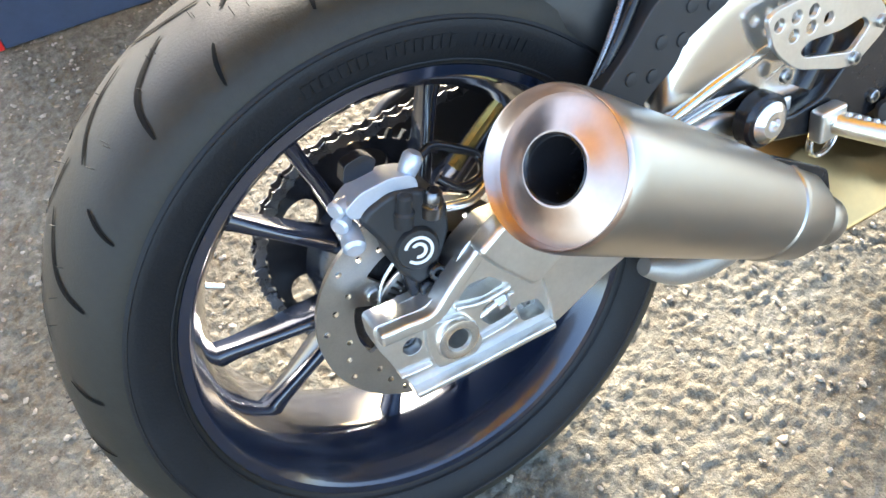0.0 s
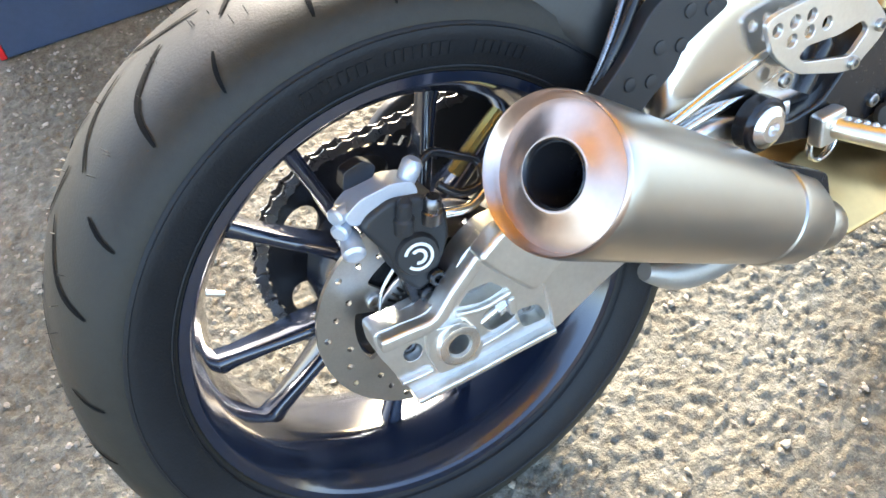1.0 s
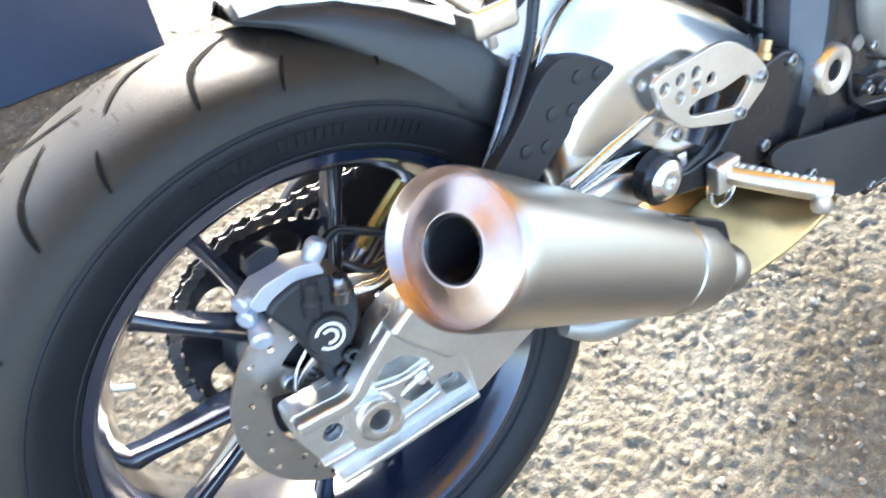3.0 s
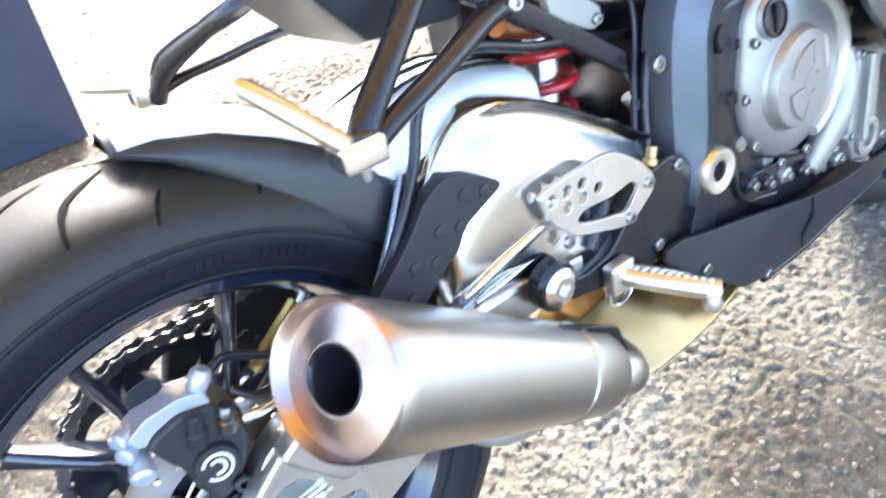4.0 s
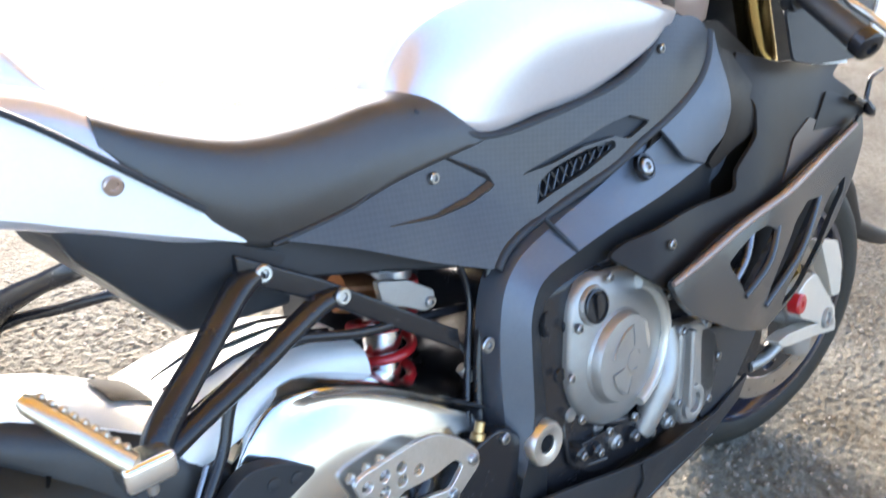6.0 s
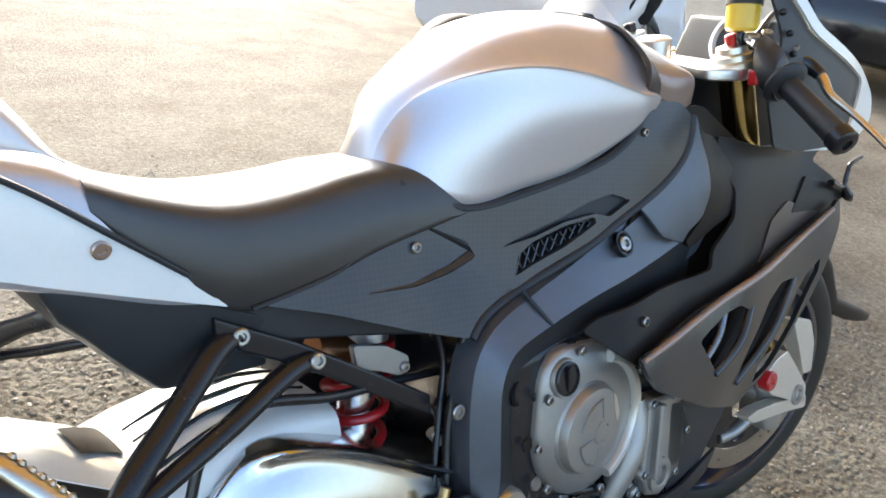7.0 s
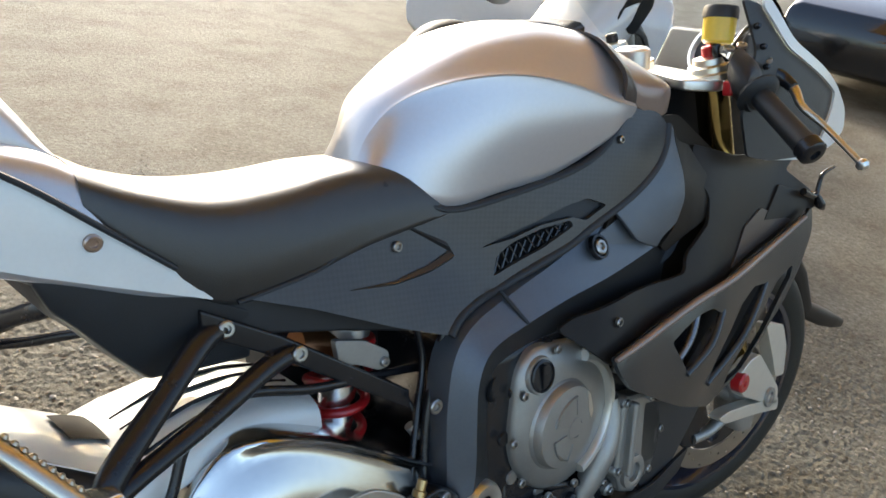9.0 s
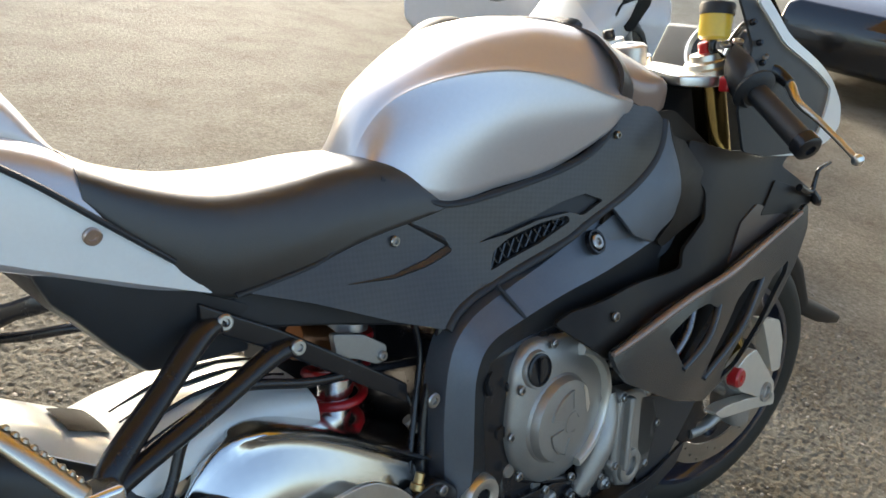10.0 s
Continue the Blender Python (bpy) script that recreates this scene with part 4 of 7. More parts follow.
    part("hard_line", tube([(0.026, -0.108, 0.428), (0.05, -0.11, 0.425), (0.075, -0.10, 0.432), (0.095, -0.09, 0.45), (0.12, -0.09, 0.47), (0.15, -0.10, 0.46)], 0.0045, 12), ALLOY_BRIGHT, c)
    # added gold strip: the yellow reflection on the spoke behind, built as a tube
    part("gold_spoke_reflection", tube([(0.060, -0.062, 0.432), (0.090, -0.062, 0.455), (0.116, -0.062, 0.474)], 0.0065, 8, smooth_n=1), GOLD, c, "gold strip for the reflection on a spoke")
    return c

caliper()


# ---- silencer ----
MUF_O, MUF_D = Vector((0.078, -0.198, 0.482)), Vector((0.842, -0.02, -0.539)).normalized()


def oblique(bm):
    """Shears the rear end, so that the outlet faces outwards."""
    for v in bm.verts:
        h = (v.co - MUF_O).dot(MUF_D)
        k = 0.30 * max(0.0, 1 - max(0.0, h) / 0.2)
        v.co += MUF_D * (-(v.co.y - MUF_O.y - MUF_D.y * h)) * k
    return bm


def silencer():
    prof = [(0.008, 0.0605), (0.004, 0.0614), (0.008, 0.0622), (0.02, 0.0618), (0.10, 0.0568), (0.20, 0.0505), (0.246, 0.0470), (0.248, 0.0482), (0.253, 0.0482), (0.255, 0.0465), (0.290, 0.0445), (0.308, 0.038), (0.320, 0.026), (0.320, 0.02), (0.30, 0.02), (0.03, 0.055)]
    s = part("silencer", oblique(lathe(prof, MUF_O, MUF_D, 96)), BRUSHED, bike, "brushed steel silencer with tapered body", 25)
    tip = [(0.010, 0.0612), (0.001, 0.0616), (-0.001, 0.0606), (0.000, 0.0594), (0.008, 0.0580), (0.0105, 0.0565), (0.0095, 0.0540), (0.0075, 0.0440), (0.0050, 0.0340), (0.0030, 0.0290), (0.0025, 0.0268), (0.0035, 0.0258), (0.03, 0.0258), (0.034, 0.05), (0.014, 0.0600)]
    part("end_cap", oblique(lathe(tip, MUF_O, MUF_D, 96)), TIP_STEEL, s, "heat-tinted flared steel end cap", 60)
    part("pipe_rim", oblique(lathe([(0.002, 0.0248), (0.0012, 0.0256), (0.002, 0.0264), (0.008, 0.0264), (0.008, 0.0248)], MUF_O, MUF_D, 64)), BLACK_SATIN, s)
    part("inner_pipe", oblique(lathe([(0.006, 0.0252), (0.16, 0.0252), (0.16, 0.001), (0.158, 0.001), (0.158, 0.0242), (0.006, 0.0242)], MUF_O, MUF_D, 48)), BLACK_SATIN, s, "sooty inner pipe")
    d, u, v = basis(MUF_D)
    # flat black discs on the pipe wall paint the dark of its holes
    bm = bmesh.new()
    for i in range(6):
        for k in range(20):
            a = 2 * math.pi * (k + 0.5 * (i % 2)) / 20
            o = MUF_O + MUF_D * (0.045 + i * 0.009) + (u * math.cos(a) + v * math.sin(a)) * 0.0240
            rad = (u * math.cos(a) + v * math.sin(a))
            tang = d.cross(rad)
            vs = [bm.verts.new(o + (d * math.cos(q) + tang * math.sin(q)) * 0.0022) for q in np.linspace(0, 2 * math.pi, 8, endpoint=False)]
            bm.faces.new(vs)
    pf = part("perforations", bm, BLACK_DEEP, s)
    tagged(pf, kind="stuff")
    part("bracket", plate(rounded([(0.268, 0.395), (0.290, 0.405), (0.360, 0.362), (0.372, 0.318), (0.350, 0.322), (0.318, 0.352)], 0.006), -0.214, -0.206), BLACK_SATIN, s, "black steel mounting bracket", bevel=0.002)
    bolt("bracket_bolt", (0.352, -0.214, 0.330), s, 0.006)
    # flattened collector box below the engine, tapering forwards
    rings = []
    for x, zo, zi, yo in ((0.385, 0.235, 0.262, -0.168), (0.41, 0.228, 0.292, -0.176), (0.46, 0.222, 0.300, -0.178), (0.52, 0.218, 0.285, -0.175), (0.58, 0.214, 0.255, -0.168), (0.64, 0.210, 0.226, -0.155), (0.665, 0.206, 0.212, -0.145)):
        rings.append([(x, yo, zo), (x, yo + 0.004, zo + 0.006), (x, -0.105, zi), (x, -0.06, zi), (x, -0.04, zi - 0.01), (x, -0.04, zo - 0.01), (x, yo + 0.02, zo - 0.008)])
    # straw base colour holds the steel's heat tint and a painted gold reflection
    part("collector_box", loft(rings), STRAW_STEEL, s, "steel exhaust collector, heat tint and gold reflection in its colour", 30, bevel=0.003)
    part("lower_pipe", tube([(0.225, -0.118, 0.262), (0.262, -0.120, 0.240), (0.31, -0.118, 0.228), (0.385, -0.112, 0.232), (0.43, -0.11, 0.245)], [0.010, 0.018, 0.021, 0.022, 0.022], 20), CAST, s, "steel exhaust pipe below the silencer")
    part("link_pipe", tube([MUF_O + MUF_D * 0.31, MUF_O + MUF_D * 0.345, (0.405, -0.15, 0.265)], 0.026, 24), BRUSHED, s)
    return s


silencer()
# ---- rear hugger ----
def hugger():
    rings = []
    for a, hw, r in ((84.5, 0.030, 0.336), (79, 0.052, 0.343), (72, 0.068, 0.345), (64, 0.084, 0.343), (54, 0.095, 0.342), (44, 0.102, 0.342), (34, 0.105, 0.342), (22, 0.105, 0.342), (10, 0.104, 0.342), (0, 0.102, 0.342)):
        c, s = math.cos(radians(a)), math.sin(radians(a))
        drop = 0.004 + 0.062 * min(1, max(0, (84 - a) / 27)) ** 0.9
        sec = [(-hw, r - drop), (-hw, r - min(0.02, drop * 0.8)), (-hw * 0.86, r - 0.004), (-hw * 0.4, r + 0.006), (0, r + 0.008), (hw * 0.4, r + 0.006), (hw * 0.86, r - 0.004), (hw, r - min(0.02, drop * 0.8)), (hw, r - drop)]
        outer = spline([(c * q, y, 0.315 + s * q) for y, q in sec], 3)
        inner = [(p[0] - 0.003 * c, p[1] * 0.97, p[2] - 0.003 * s) for p in outer[::-1]]
        rings.append(outer + inner)
    h = part("rear_hugger", loft(rings), GLOSS_BLACK, bike, "satin black rear mudguard", 50)
    bm, tops = bmesh.new(), []
    for a, hw, r in ((83.5, 0.034, 0.3375), (79, 0.052, 0.343), (72, 0.068, 0.345), (64, 0.084, 0.343), (54, 0.095, 0.342), (44, 0.102, 0.342), (36, 0.105, 0.342)):
        c, s = math.cos(radians(a)), math.sin(radians(a))
        sec = [(-hw * 0.84, r - 0.0022), (-hw * 0.4, r + 0.0075), (0, r + 0.0095), (hw * 0.4, r + 0.0075), (hw * 0.84, r - 0.0022)]
        outer = spline([(c * q, y, 0.315 + s * q) for y, q in sec], 4)
        tops.append(outer + [(p[0] - 0.002 * c, p[1], p[2] - 0.002 * s) for p in outer[::-1]])
    shield = []
    for x, z, w in ((0.205, 0.582, 0.098), (0.245, 0.592, 0.098), (0.30, 0.602, 0.092), (0.36, 0.601, 0.088), (0.40, 0.592, 0.084), (0.425, 0.582, 0.078)):
        outer = spline([(x, -w, z - 0.034), (x, -w * 0.9, z - 0.007), (x, -w * 0.4, z + 0.003), (x, w * 0.4, z + 0.003), (x, w * 0.9, z - 0.004), (x, w, z - 0.020)], 4)
        shield.append(outer + [(p[0], p[1] * 0.98, p[2] - 0.003) for p in outer[::-1]])
    part("front_shield", loft(shield), WHITE_PAINT, h, "pale grey front shield of the mudguard", 50)
    for y in (-0.060, -0.030, 0.0, 0.030):
        part("shield_rib", tube([(0.235, y - 0.01, 0.592), (0.30, y, 0.606), (0.36, y + 0.005, 0.605), (0.415, y + 0.01, 0.590)], 0.0024, 8), BLACK_SATIN, h)
    # pale skin over the black moulding paints the bright glare on its top
    part("top_glare_skin", loft(tops), WHITE_PAINT, h, "mudguard top, its glare painted as a pale skin", 60)
    quad = [(60.0, 0.012), (48.8, 0.066), (49.7, -0.014), (58.9, -0.040)]
    grid = []
    for u in np.linspace(0, 1, 8):
        row = []
        for v in np.linspace(0, 1, 6):
            a, y = [(1 - v) * ((1 - u) * quad[0][k] + u * quad[1][k]) + v * ((1 - u) * quad[3][k] + u * quad[2][k]) for k in (0, 1)]
            q = 0.342 + 0.0122 - 1.2 * y * y
            row.append((q * math.cos(radians(a)), y, 0.315 + q * math.sin(radians(a))))
        grid.append(row)
    part("cutout", loft(grid, closed=False, caps=False, bm=bm), BLACK_DEEP, h, "black four-sided opening")
    g = rounded([(0.318, 0.519), (0.283, 0.543), (0.250, 0.552), (0.228, 0.539), (0.204, 0.512), (0.150, 0.468), (0.190, 0.435), (0.225, 0.463), (0.254, 0.480), (0.263, 0.497), (0.292, 0.509)], 0.012)
    gp = part("hose_guard", plate(g, -0.135, -0.118), BLACK_PLASTIC, h, "black plastic guard with raised dots", bevel=0.004, segs=3)
    for k in range(7):
        x, z = 0.193 + 0.0165 * k - (0.006 if k % 2 else 0), 0.461 + 0.0105 * k + (0.014 if k % 2 else -0.002)
        part("dot", solid_lathe([(0, 0.0065), (0.0015, 0.006), (0.002, 0.004)], (x, -0.135, z), (0, -1, 0), 20), BLACK_PLASTIC, h)
    part("brake_hose", tube([(0.16, -0.112, 0.455), (0.20, -0.122, 0.515), (0.238, -0.115, 0.565), (0.262, -0.112, 0.615), (0.31, -0.115, 0.642), (0.40, -0.105, 0.615), (0.50, -0.08, 0.59), (0.60, -0.05, 0.56)], 0.0054, 12), BLACK_SATIN, h)
    part("brake_line", tube([(0.15, -0.108, 0.44), (0.19, -0.118, 0.508), (0.226, -0.110, 0.56)], 0.003, 8), CHAIN, h)
    return h


hugger()


# ---- passenger peg hangers ----
def hanger(side):
    """A forked casting that carries a folding footrest; the far one stands out further."""
    if side < 0:
        A, B, foot = (0.312, -0.090, 0.704), (0.384, -0.098, 0.660), (0.168, -0.166, 0.618)
        long_arm = [A, (0.285, -0.105, 0.70), (0.235, -0.135, 0.672), (0.185, -0.160, 0.640), foot]
        short_arm = [B, (0.35, -0.108, 0.658), (0.27, -0.140, 0.642), (0.205, -0.160, 0.628), (0.18, -0.165, 0.620)]
        base, tip = Vector((0.152, -0.181, 0.632)), Vector((0.105, -0.140, 0.690))
    else:
        A, B, foot = (0.290, 0.050, 0.737), (0.300, 0.060, 0.672), (0.150, 0.262, 0.608)
        long_arm = [A, (0.217, 0.100, 0.700), (0.192, 0.150, 0.680), (0.163, 0.225, 0.646), foot]
        short_arm = [B, (0.241, 0.100, 0.663), (0.205, 0.160, 0.645), (0.182, 0.212, 0.632), (0.160, 0.240, 0.622)]
        base, tip = Vector((0.142, 0.272, 0.625)), Vector((0.083, 0.305, 0.640))
    hg = part("peg_hanger", tube(long_arm, [0.0125, 0.0125, 0.0112, 0.0122 if side < 0 else 0.017, 0.0125 if side < 0 else 0.015], 14, flat=0.7), BLACK_SATIN, bike, "black forked passenger footrest hanger", 50)
    part("arm", tube(short_arm, [0.012, 0.0115, 0.0098, 0.0094, 0.010] if side < 0 else [0.008, 0.0068, 0.0066, 0.007, 0.009], 14, flat=0.7), BLACK_SATIN, hg, smooth=50)
    for p in (A, B):
        bolt("hanger_bolt", (p[0], p[1] + 0.009 * side, p[2]), hg, 0.0085, axis=(0, side, 0.1))
    d, u, v = basis(tip - base)
    L = (tip - base).length
    peg = part("folding_peg", loft([[base + d * L * s + (u * math.cos(q) * w + v * math.sin(q) * w * 0.8) for q in np.linspace(0, 2 * math.pi, 12, endpoint=False)] for s, w in ((0, 0.0085), (0.1, 0.0095), (0.6, 0.0095), (0.92, 0.0085), (1.0, 0.005))]), PEG_ALLOY, bike, "folded ribbed aluminium passenger footrest", 40)
    for k in range(9):
        for q in (-0.5, 0.5):
            n = (Vector((0.7, 0, 0.6)) + v * q - d * (Vector((0.7, 0, 0.6)) + v * q).dot(d)).normalized()
            part("rib", solid_lathe([(0, 0.0035), (0.0022, 0.0018)], base + d * L * (0.12 + 0.095 * k) + n * 0.008, n, 8), PEG_ALLOY, peg)
    y0, y1 = sorted((foot[1] - 0.006 * side, foot[1] + 0.024 * side))
    part("peg_mount", box(foot[0] - 0.026, foot[0] + 0.012, y0, y1, foot[2] - 0.006, foot[2] + 0.016), ALLOY_BRIGHT, hg, "bright aluminium footrest pivot", bevel=0.005)
    part("pivot_pin", solid_lathe([(0, 0.0042), (0.012, 0.0042), (0.014, 0.003)], (foot[0] - 0.006, foot[1] + 0.010 * side, foot[2] - 0.004), (0, 0, -1), 12), ALLOY, hg)
    return hg

hanger(-1)
hanger(1)


# ---- tail, seat and tank ----
def sections(table, far=1.0, n=5):
    """Rings from rows of x and (half width, height) pairs from the top middle to the lower edge, on both sides."""
    rings = []
    for x, *pairs in table:
        right = [(x, -w, z) for w, z in pairs]
        left = [(x, w * far, z) for w, z in pairs[:0:-1]]
        rings.append([*left, *right])
    out = [spline(r, n) for r in rings]
    k = len(out[0])
    cols = [spline([r[i] for r in out], 5) for i in range(k)]
    return [[c[j] for c in cols] for j in range(len(cols[0]))]


def skin(table, thick=0.003, n=5, far=1.0):
    rows = sections(table, far, n)
    rows = [list(r) + [(p[0], p[1] * 0.96, p[2] - thick) for p in list(r)[::-1]] for r in rows]
    return loft(rows)


def creased(table):
    """Adds a pair of points beside the third of each row, so that the skin folds there."""
    out = []
    for x, a, b, c, d, e in table:
        mix = lambda p, q, s: (p[0] + (q[0] - p[0]) * s, p[1] + (q[1] - p[1]) * s)
        out.append((x, a, b, mix(c, b, 0.14), c, mix(c, d, 0.12), d, e))
    return out


tank = part("fuel_tank", skin(creased([
    (0.512, (0, 0.822), (0.020, 0.821), (0.034, 0.818), (0.055, 0.812), (0.064, 0.806)),
    (0.532, (0, 0.868), (0.018, 0.866), (0.034, 0.858), (0.058, 0.834), (0.070, 0.805)),
    (0.560, (0, 0.908), (0.030, 0.904), (0.054, 0.894), (0.073, 0.846), (0.081, 0.794)),
    (0.61, (0, 0.943), (0.048, 0.937), (0.086, 0.917), (0.097, 0.846), (0.094, 0.776)),
    (0.68, (0, 0.975), (0.074, 0.965), (0.124, 0.926), (0.125, 0.860), (0.109, 0.787)),
    (0.76, (0, 0.991), (0.088, 0.976), (0.148, 0.914), (0.146, 0.862), (0.127, 0.801)),
    (0.84, (0, 0.989), (0.096, 0.970), (0.160, 0.890), (0.158, 0.866), (0.149, 0.838)),
    (0.875, (0, 0.984), (0.097, 0.966), (0.160, 0.882), (0.158, 0.876), (0.153, 0.862)),
    (0.892, (0, 0.978), (0.096, 0.962), (0.157, 0.879), (0.1555, 0.873), (0.150, 0.864)),
]), n=4, far=0.82), SILVER_PAINT, bike, "matt silver painted fuel tank", 60)
part("filler_cap", solid_lathe([(0, 0.045), (0.004, 0.045), (0.007, 0.040), (0.007, 0.02)], (0.86, 0, 0.982), (0.1, 0, 1), 40), BLACK_SATIN, tank)

seat = part("rider_seat", skin([
    (0.205, (0, 0.872), (0.06, 0.868), (0.088, 0.856), (0.094, 0.840), (0.094, 0.835)),
    (0.25, (0, 0.848), (0.07, 0.845), (0.096, 0.832), (0.102, 0.80), (0.100, 0.775)),
    (0.32, (0, 0.828), (0.07, 0.826), (0.098, 0.808), (0.106, 0.76), (0.100, 0.728)),
    (0.40, (0, 0.826), (0.06, 0.824), (0.085, 0.808), (0.097, 0.768), (0.096, 0.732)),
    (0.48, (0, 0.832), (0.050, 0.831), (0.074, 0.820), (0.089, 0.785), (0.092, 0.750)),
    (0.56, (0, 0.828), (0.045, 0.826), (0.074, 0.816), (0.089, 0.790), (0.093, 0.762)),
    (0.605, (0, 0.79), (0.04, 0.79), (0.072, 0.788), (0.088, 0.782), (0.093, 0.768)),
]), SEAT, bike, "dark grey leatherette rider seat", 60)

tail = part("tail_cowl", skin([
    (-0.16, (0, 0.965), (0.03, 0.962), (0.05, 0.948), (0.058, 0.92), (0.058, 0.90)),
    (-0.05, (0, 0.955), (0.045, 0.950), (0.072, 0.93), (0.085, 0.88), (0.082, 0.855)),
    (0.06, (0, 0.925), (0.05, 0.920), (0.080, 0.905), (0.093, 0.85), (0.089, 0.815)),
    (0.14, (0, 0.895), (0.06, 0.892), (0.088, 0.880), (0.099, 0.832), (0.095, 0.792)),
    (0.20, (0, 0.872), (0.06, 0.870), (0.088, 0.856), (0.101, 0.80), (0.097, 0.770)),
    (0.25, (0, 0.83), (0.06, 0.825), (0.090, 0.812), (0.100, 0.778), (0.098, 0.752)),
    (0.300, (0, 0.745), (0.06, 0.745), (0.09, 0.745), (0.0965, 0.742), (0.096, 0.738)),
]), SILVER_PAINT, bike, "silver painted tail cowl", 60)
tail_y = surface([(-0.16, 0.93, -0.060), (-0.05, 0.90, -0.083), (0.06, 0.86, -0.096), (0.14, 0.84, -0.102), (0.20, 0.80, -0.1045), (0.30, 0.738, -0.1015), (0.0, 0.95, -0.075), (0.1, 0.81, -0.097)])
part("tail_side", panel(rounded([(-0.17, 0.955), (-0.165, 0.91), (0.06, 0.822), (0.14, 0.797), (0.165, 0.787), (0.304, 0.735), (0.268, 0.772), (0.213, 0.818), (0.176, 0.848), (0.149, 0.868), (0.05, 0.925)], 0.004), tail_y, 0.004, 0.016), WHITE_PAINT, tail, "pale grey tail side panel", 50)
part("seam", tube([(0.04, tail_y(0.04, 0.932) - 0.001, 0.932), (0.149, tail_y(0.149, 0.869) - 0.002, 0.869), (0.213, tail_y(0.213, 0.819) - 0.002, 0.819), (0.270, tail_y(0.27, 0.773) - 0.002, 0.773)], 0.0028, 8), BLACK_PLASTIC, tail, "black rubber seam")
bolt("cowl_bolt", (0.205, tail_y(0.205, 0.808), 0.808), tail, 0.0075, axis=(0, -1, -0.15), material=TIP_STEEL, h=0.004)
part("cowl_hump", skin([
    (-0.15, (0, 1.00), (0.03, 0.995), (0.045, 0.985), (0.05, 0.965), (0.05, 0.94)),
    (-0.02, (0, 1.01), (0.05, 1.00), (0.064, 0.985), (0.068, 0.95), (0.066, 0.93)),
    (0.10, (0, 0.980), (0.04, 0.972), (0.056, 0.955), (0.062, 0.92), (0.062, 0.90)),
    (0.165, (0, 0.932), (0.03, 0.928), (0.045, 0.915), (0.05, 0.895), (0.05, 0.88)),
    (0.205, (0, 0.874), (0.02, 0.873), (0.03, 0.872), (0.04, 0.870), (0.04, 0.868)),
]), SILVER_PAINT, tail, "silver single-seat hump", 60)

rows = []
for x, wt, zt, wm, zm, wb, zb in ((0.160, 0.093, 0.792, 0.092, 0.785, 0.088, 0.780), (0.172, 0.095, 0.786, 0.093, 0.768, 0.088, 0.752), (0.190, 0.096, 0.779, 0.094, 0.755, 0.085, 0.733),
                                  (0.217, 0.096, 0.769, 0.093, 0.735, 0.082, 0.700), (0.246, 0.096, 0.758, 0.092, 0.722, 0.079, 0.668), (0.285, 0.0955, 0.743, 0.091, 0.712, 0.080, 0.664), (0.345, 0.090, 0.712, 0.088, 0.692, 0.080, 0.660)):
    rows.append([(x, -wt, zt), (x, -wm, zm), (x, -wb, zb), (x, -wb + 0.02, zb - 0.006), (x, wb - 0.02, zb - 0.006), (x, wb, zb), (x, wm, zm), (x, wt, zt)])
under = part("undertail", loft(rows), BLACK_PLASTIC, bike, "black plastic undertail tray", 12, bevel=0.003)
part("rear_spike", loft([[(x, y, z) for y, z in ((-w, zt), (-w + 0.006, zb), (w - 0.006, zb), (w, zt))] for x, w, zt, zb in ((0.128, 0.092, 0.798, 0.795), (0.150, 0.093, 0.794, 0.785), (0.170, 0.094, 0.788, 0.772))]), BLACK_PLASTIC, under, bevel=0.002)
rail = part("subframe_rail", loft([[(x, y, z + s) for y, s in ((-0.100, -0.013), (-0.100, 0.013), (-0.082, 0.013), (-0.082, -0.013))] for x, z in ((0.29, 0.715), (0.37, 0.668), (0.45, 0.612), (0.535, 0.553))]), BLACK_SATIN, bike, "black subframe rail", bevel=0.003)

# ---- side panel under tank and seat ----
side_y = surface([(0.33, 0.73, -0.101), (0.45, 0.76, -0.086), (0.45, 0.69, -0.108), (0.58, 0.63, -0.122), (0.56, 0.73, -0.088), (0.62, 0.775, -0.094), (0.69, 0.68, -0.118), (0.72, 0.79, -0.116), (0.81, 0.80, -0.140), (0.80, 0.71, -0.146), (0.89, 0.83, -0.156), (0.94, 0.73, -0.165), (1.04, 0.79, -0.168), (1.03, 0.86, -0.155), (0.95, 0.88, -0.150)])
sp_line = [(0.325, 0.732), (0.407, 0.701), (0.504, 0.657), (0.580, 0.628), (0.600, 0.643), (0.632, 0.656), (0.684, 0.670), (0.772, 0.702), (0.818, 0.726), (0.892, 0.760), (0.941, 0.790), (0.967, 0.819), (0.978, 0.846), (0.954, 0.868), (0.882, 0.880), (0.862, 0.848), (0.845, 0.836), (0.821, 0.817), (0.776, 0.799), (0.692, 0.780), (0.612, 0.771), (0.590, 0.780), (0.569, 0.771), (0.533, 0.765), (0.467, 0.757), (0.417, 0.741)]
grille = rounded([(0.662, 0.681), (0.670, 0.705), (0.694, 0.719), (0.739, 0.732), (0.782, 0.738), (0.786, 0.730), (0.738, 0.706)], 0.006)
recess = rounded([(0.648, 0.719), (0.690, 0.731), (0.732, 0.742), (0.774, 0.757), (0.810, 0.764), (0.842, 0.752), (0.806, 0.735), (0.786, 0.742), (0.739, 0.737), (0.694, 0.724)], 0.005)
sp = part("side_panel", panel(rounded(sp_line, 0.010), side_y, 0.006, 0.014, [grille, recess]), DARK_PAINT, bike, "dark grey carbon-look side panel", 40, bevel=0.0025)
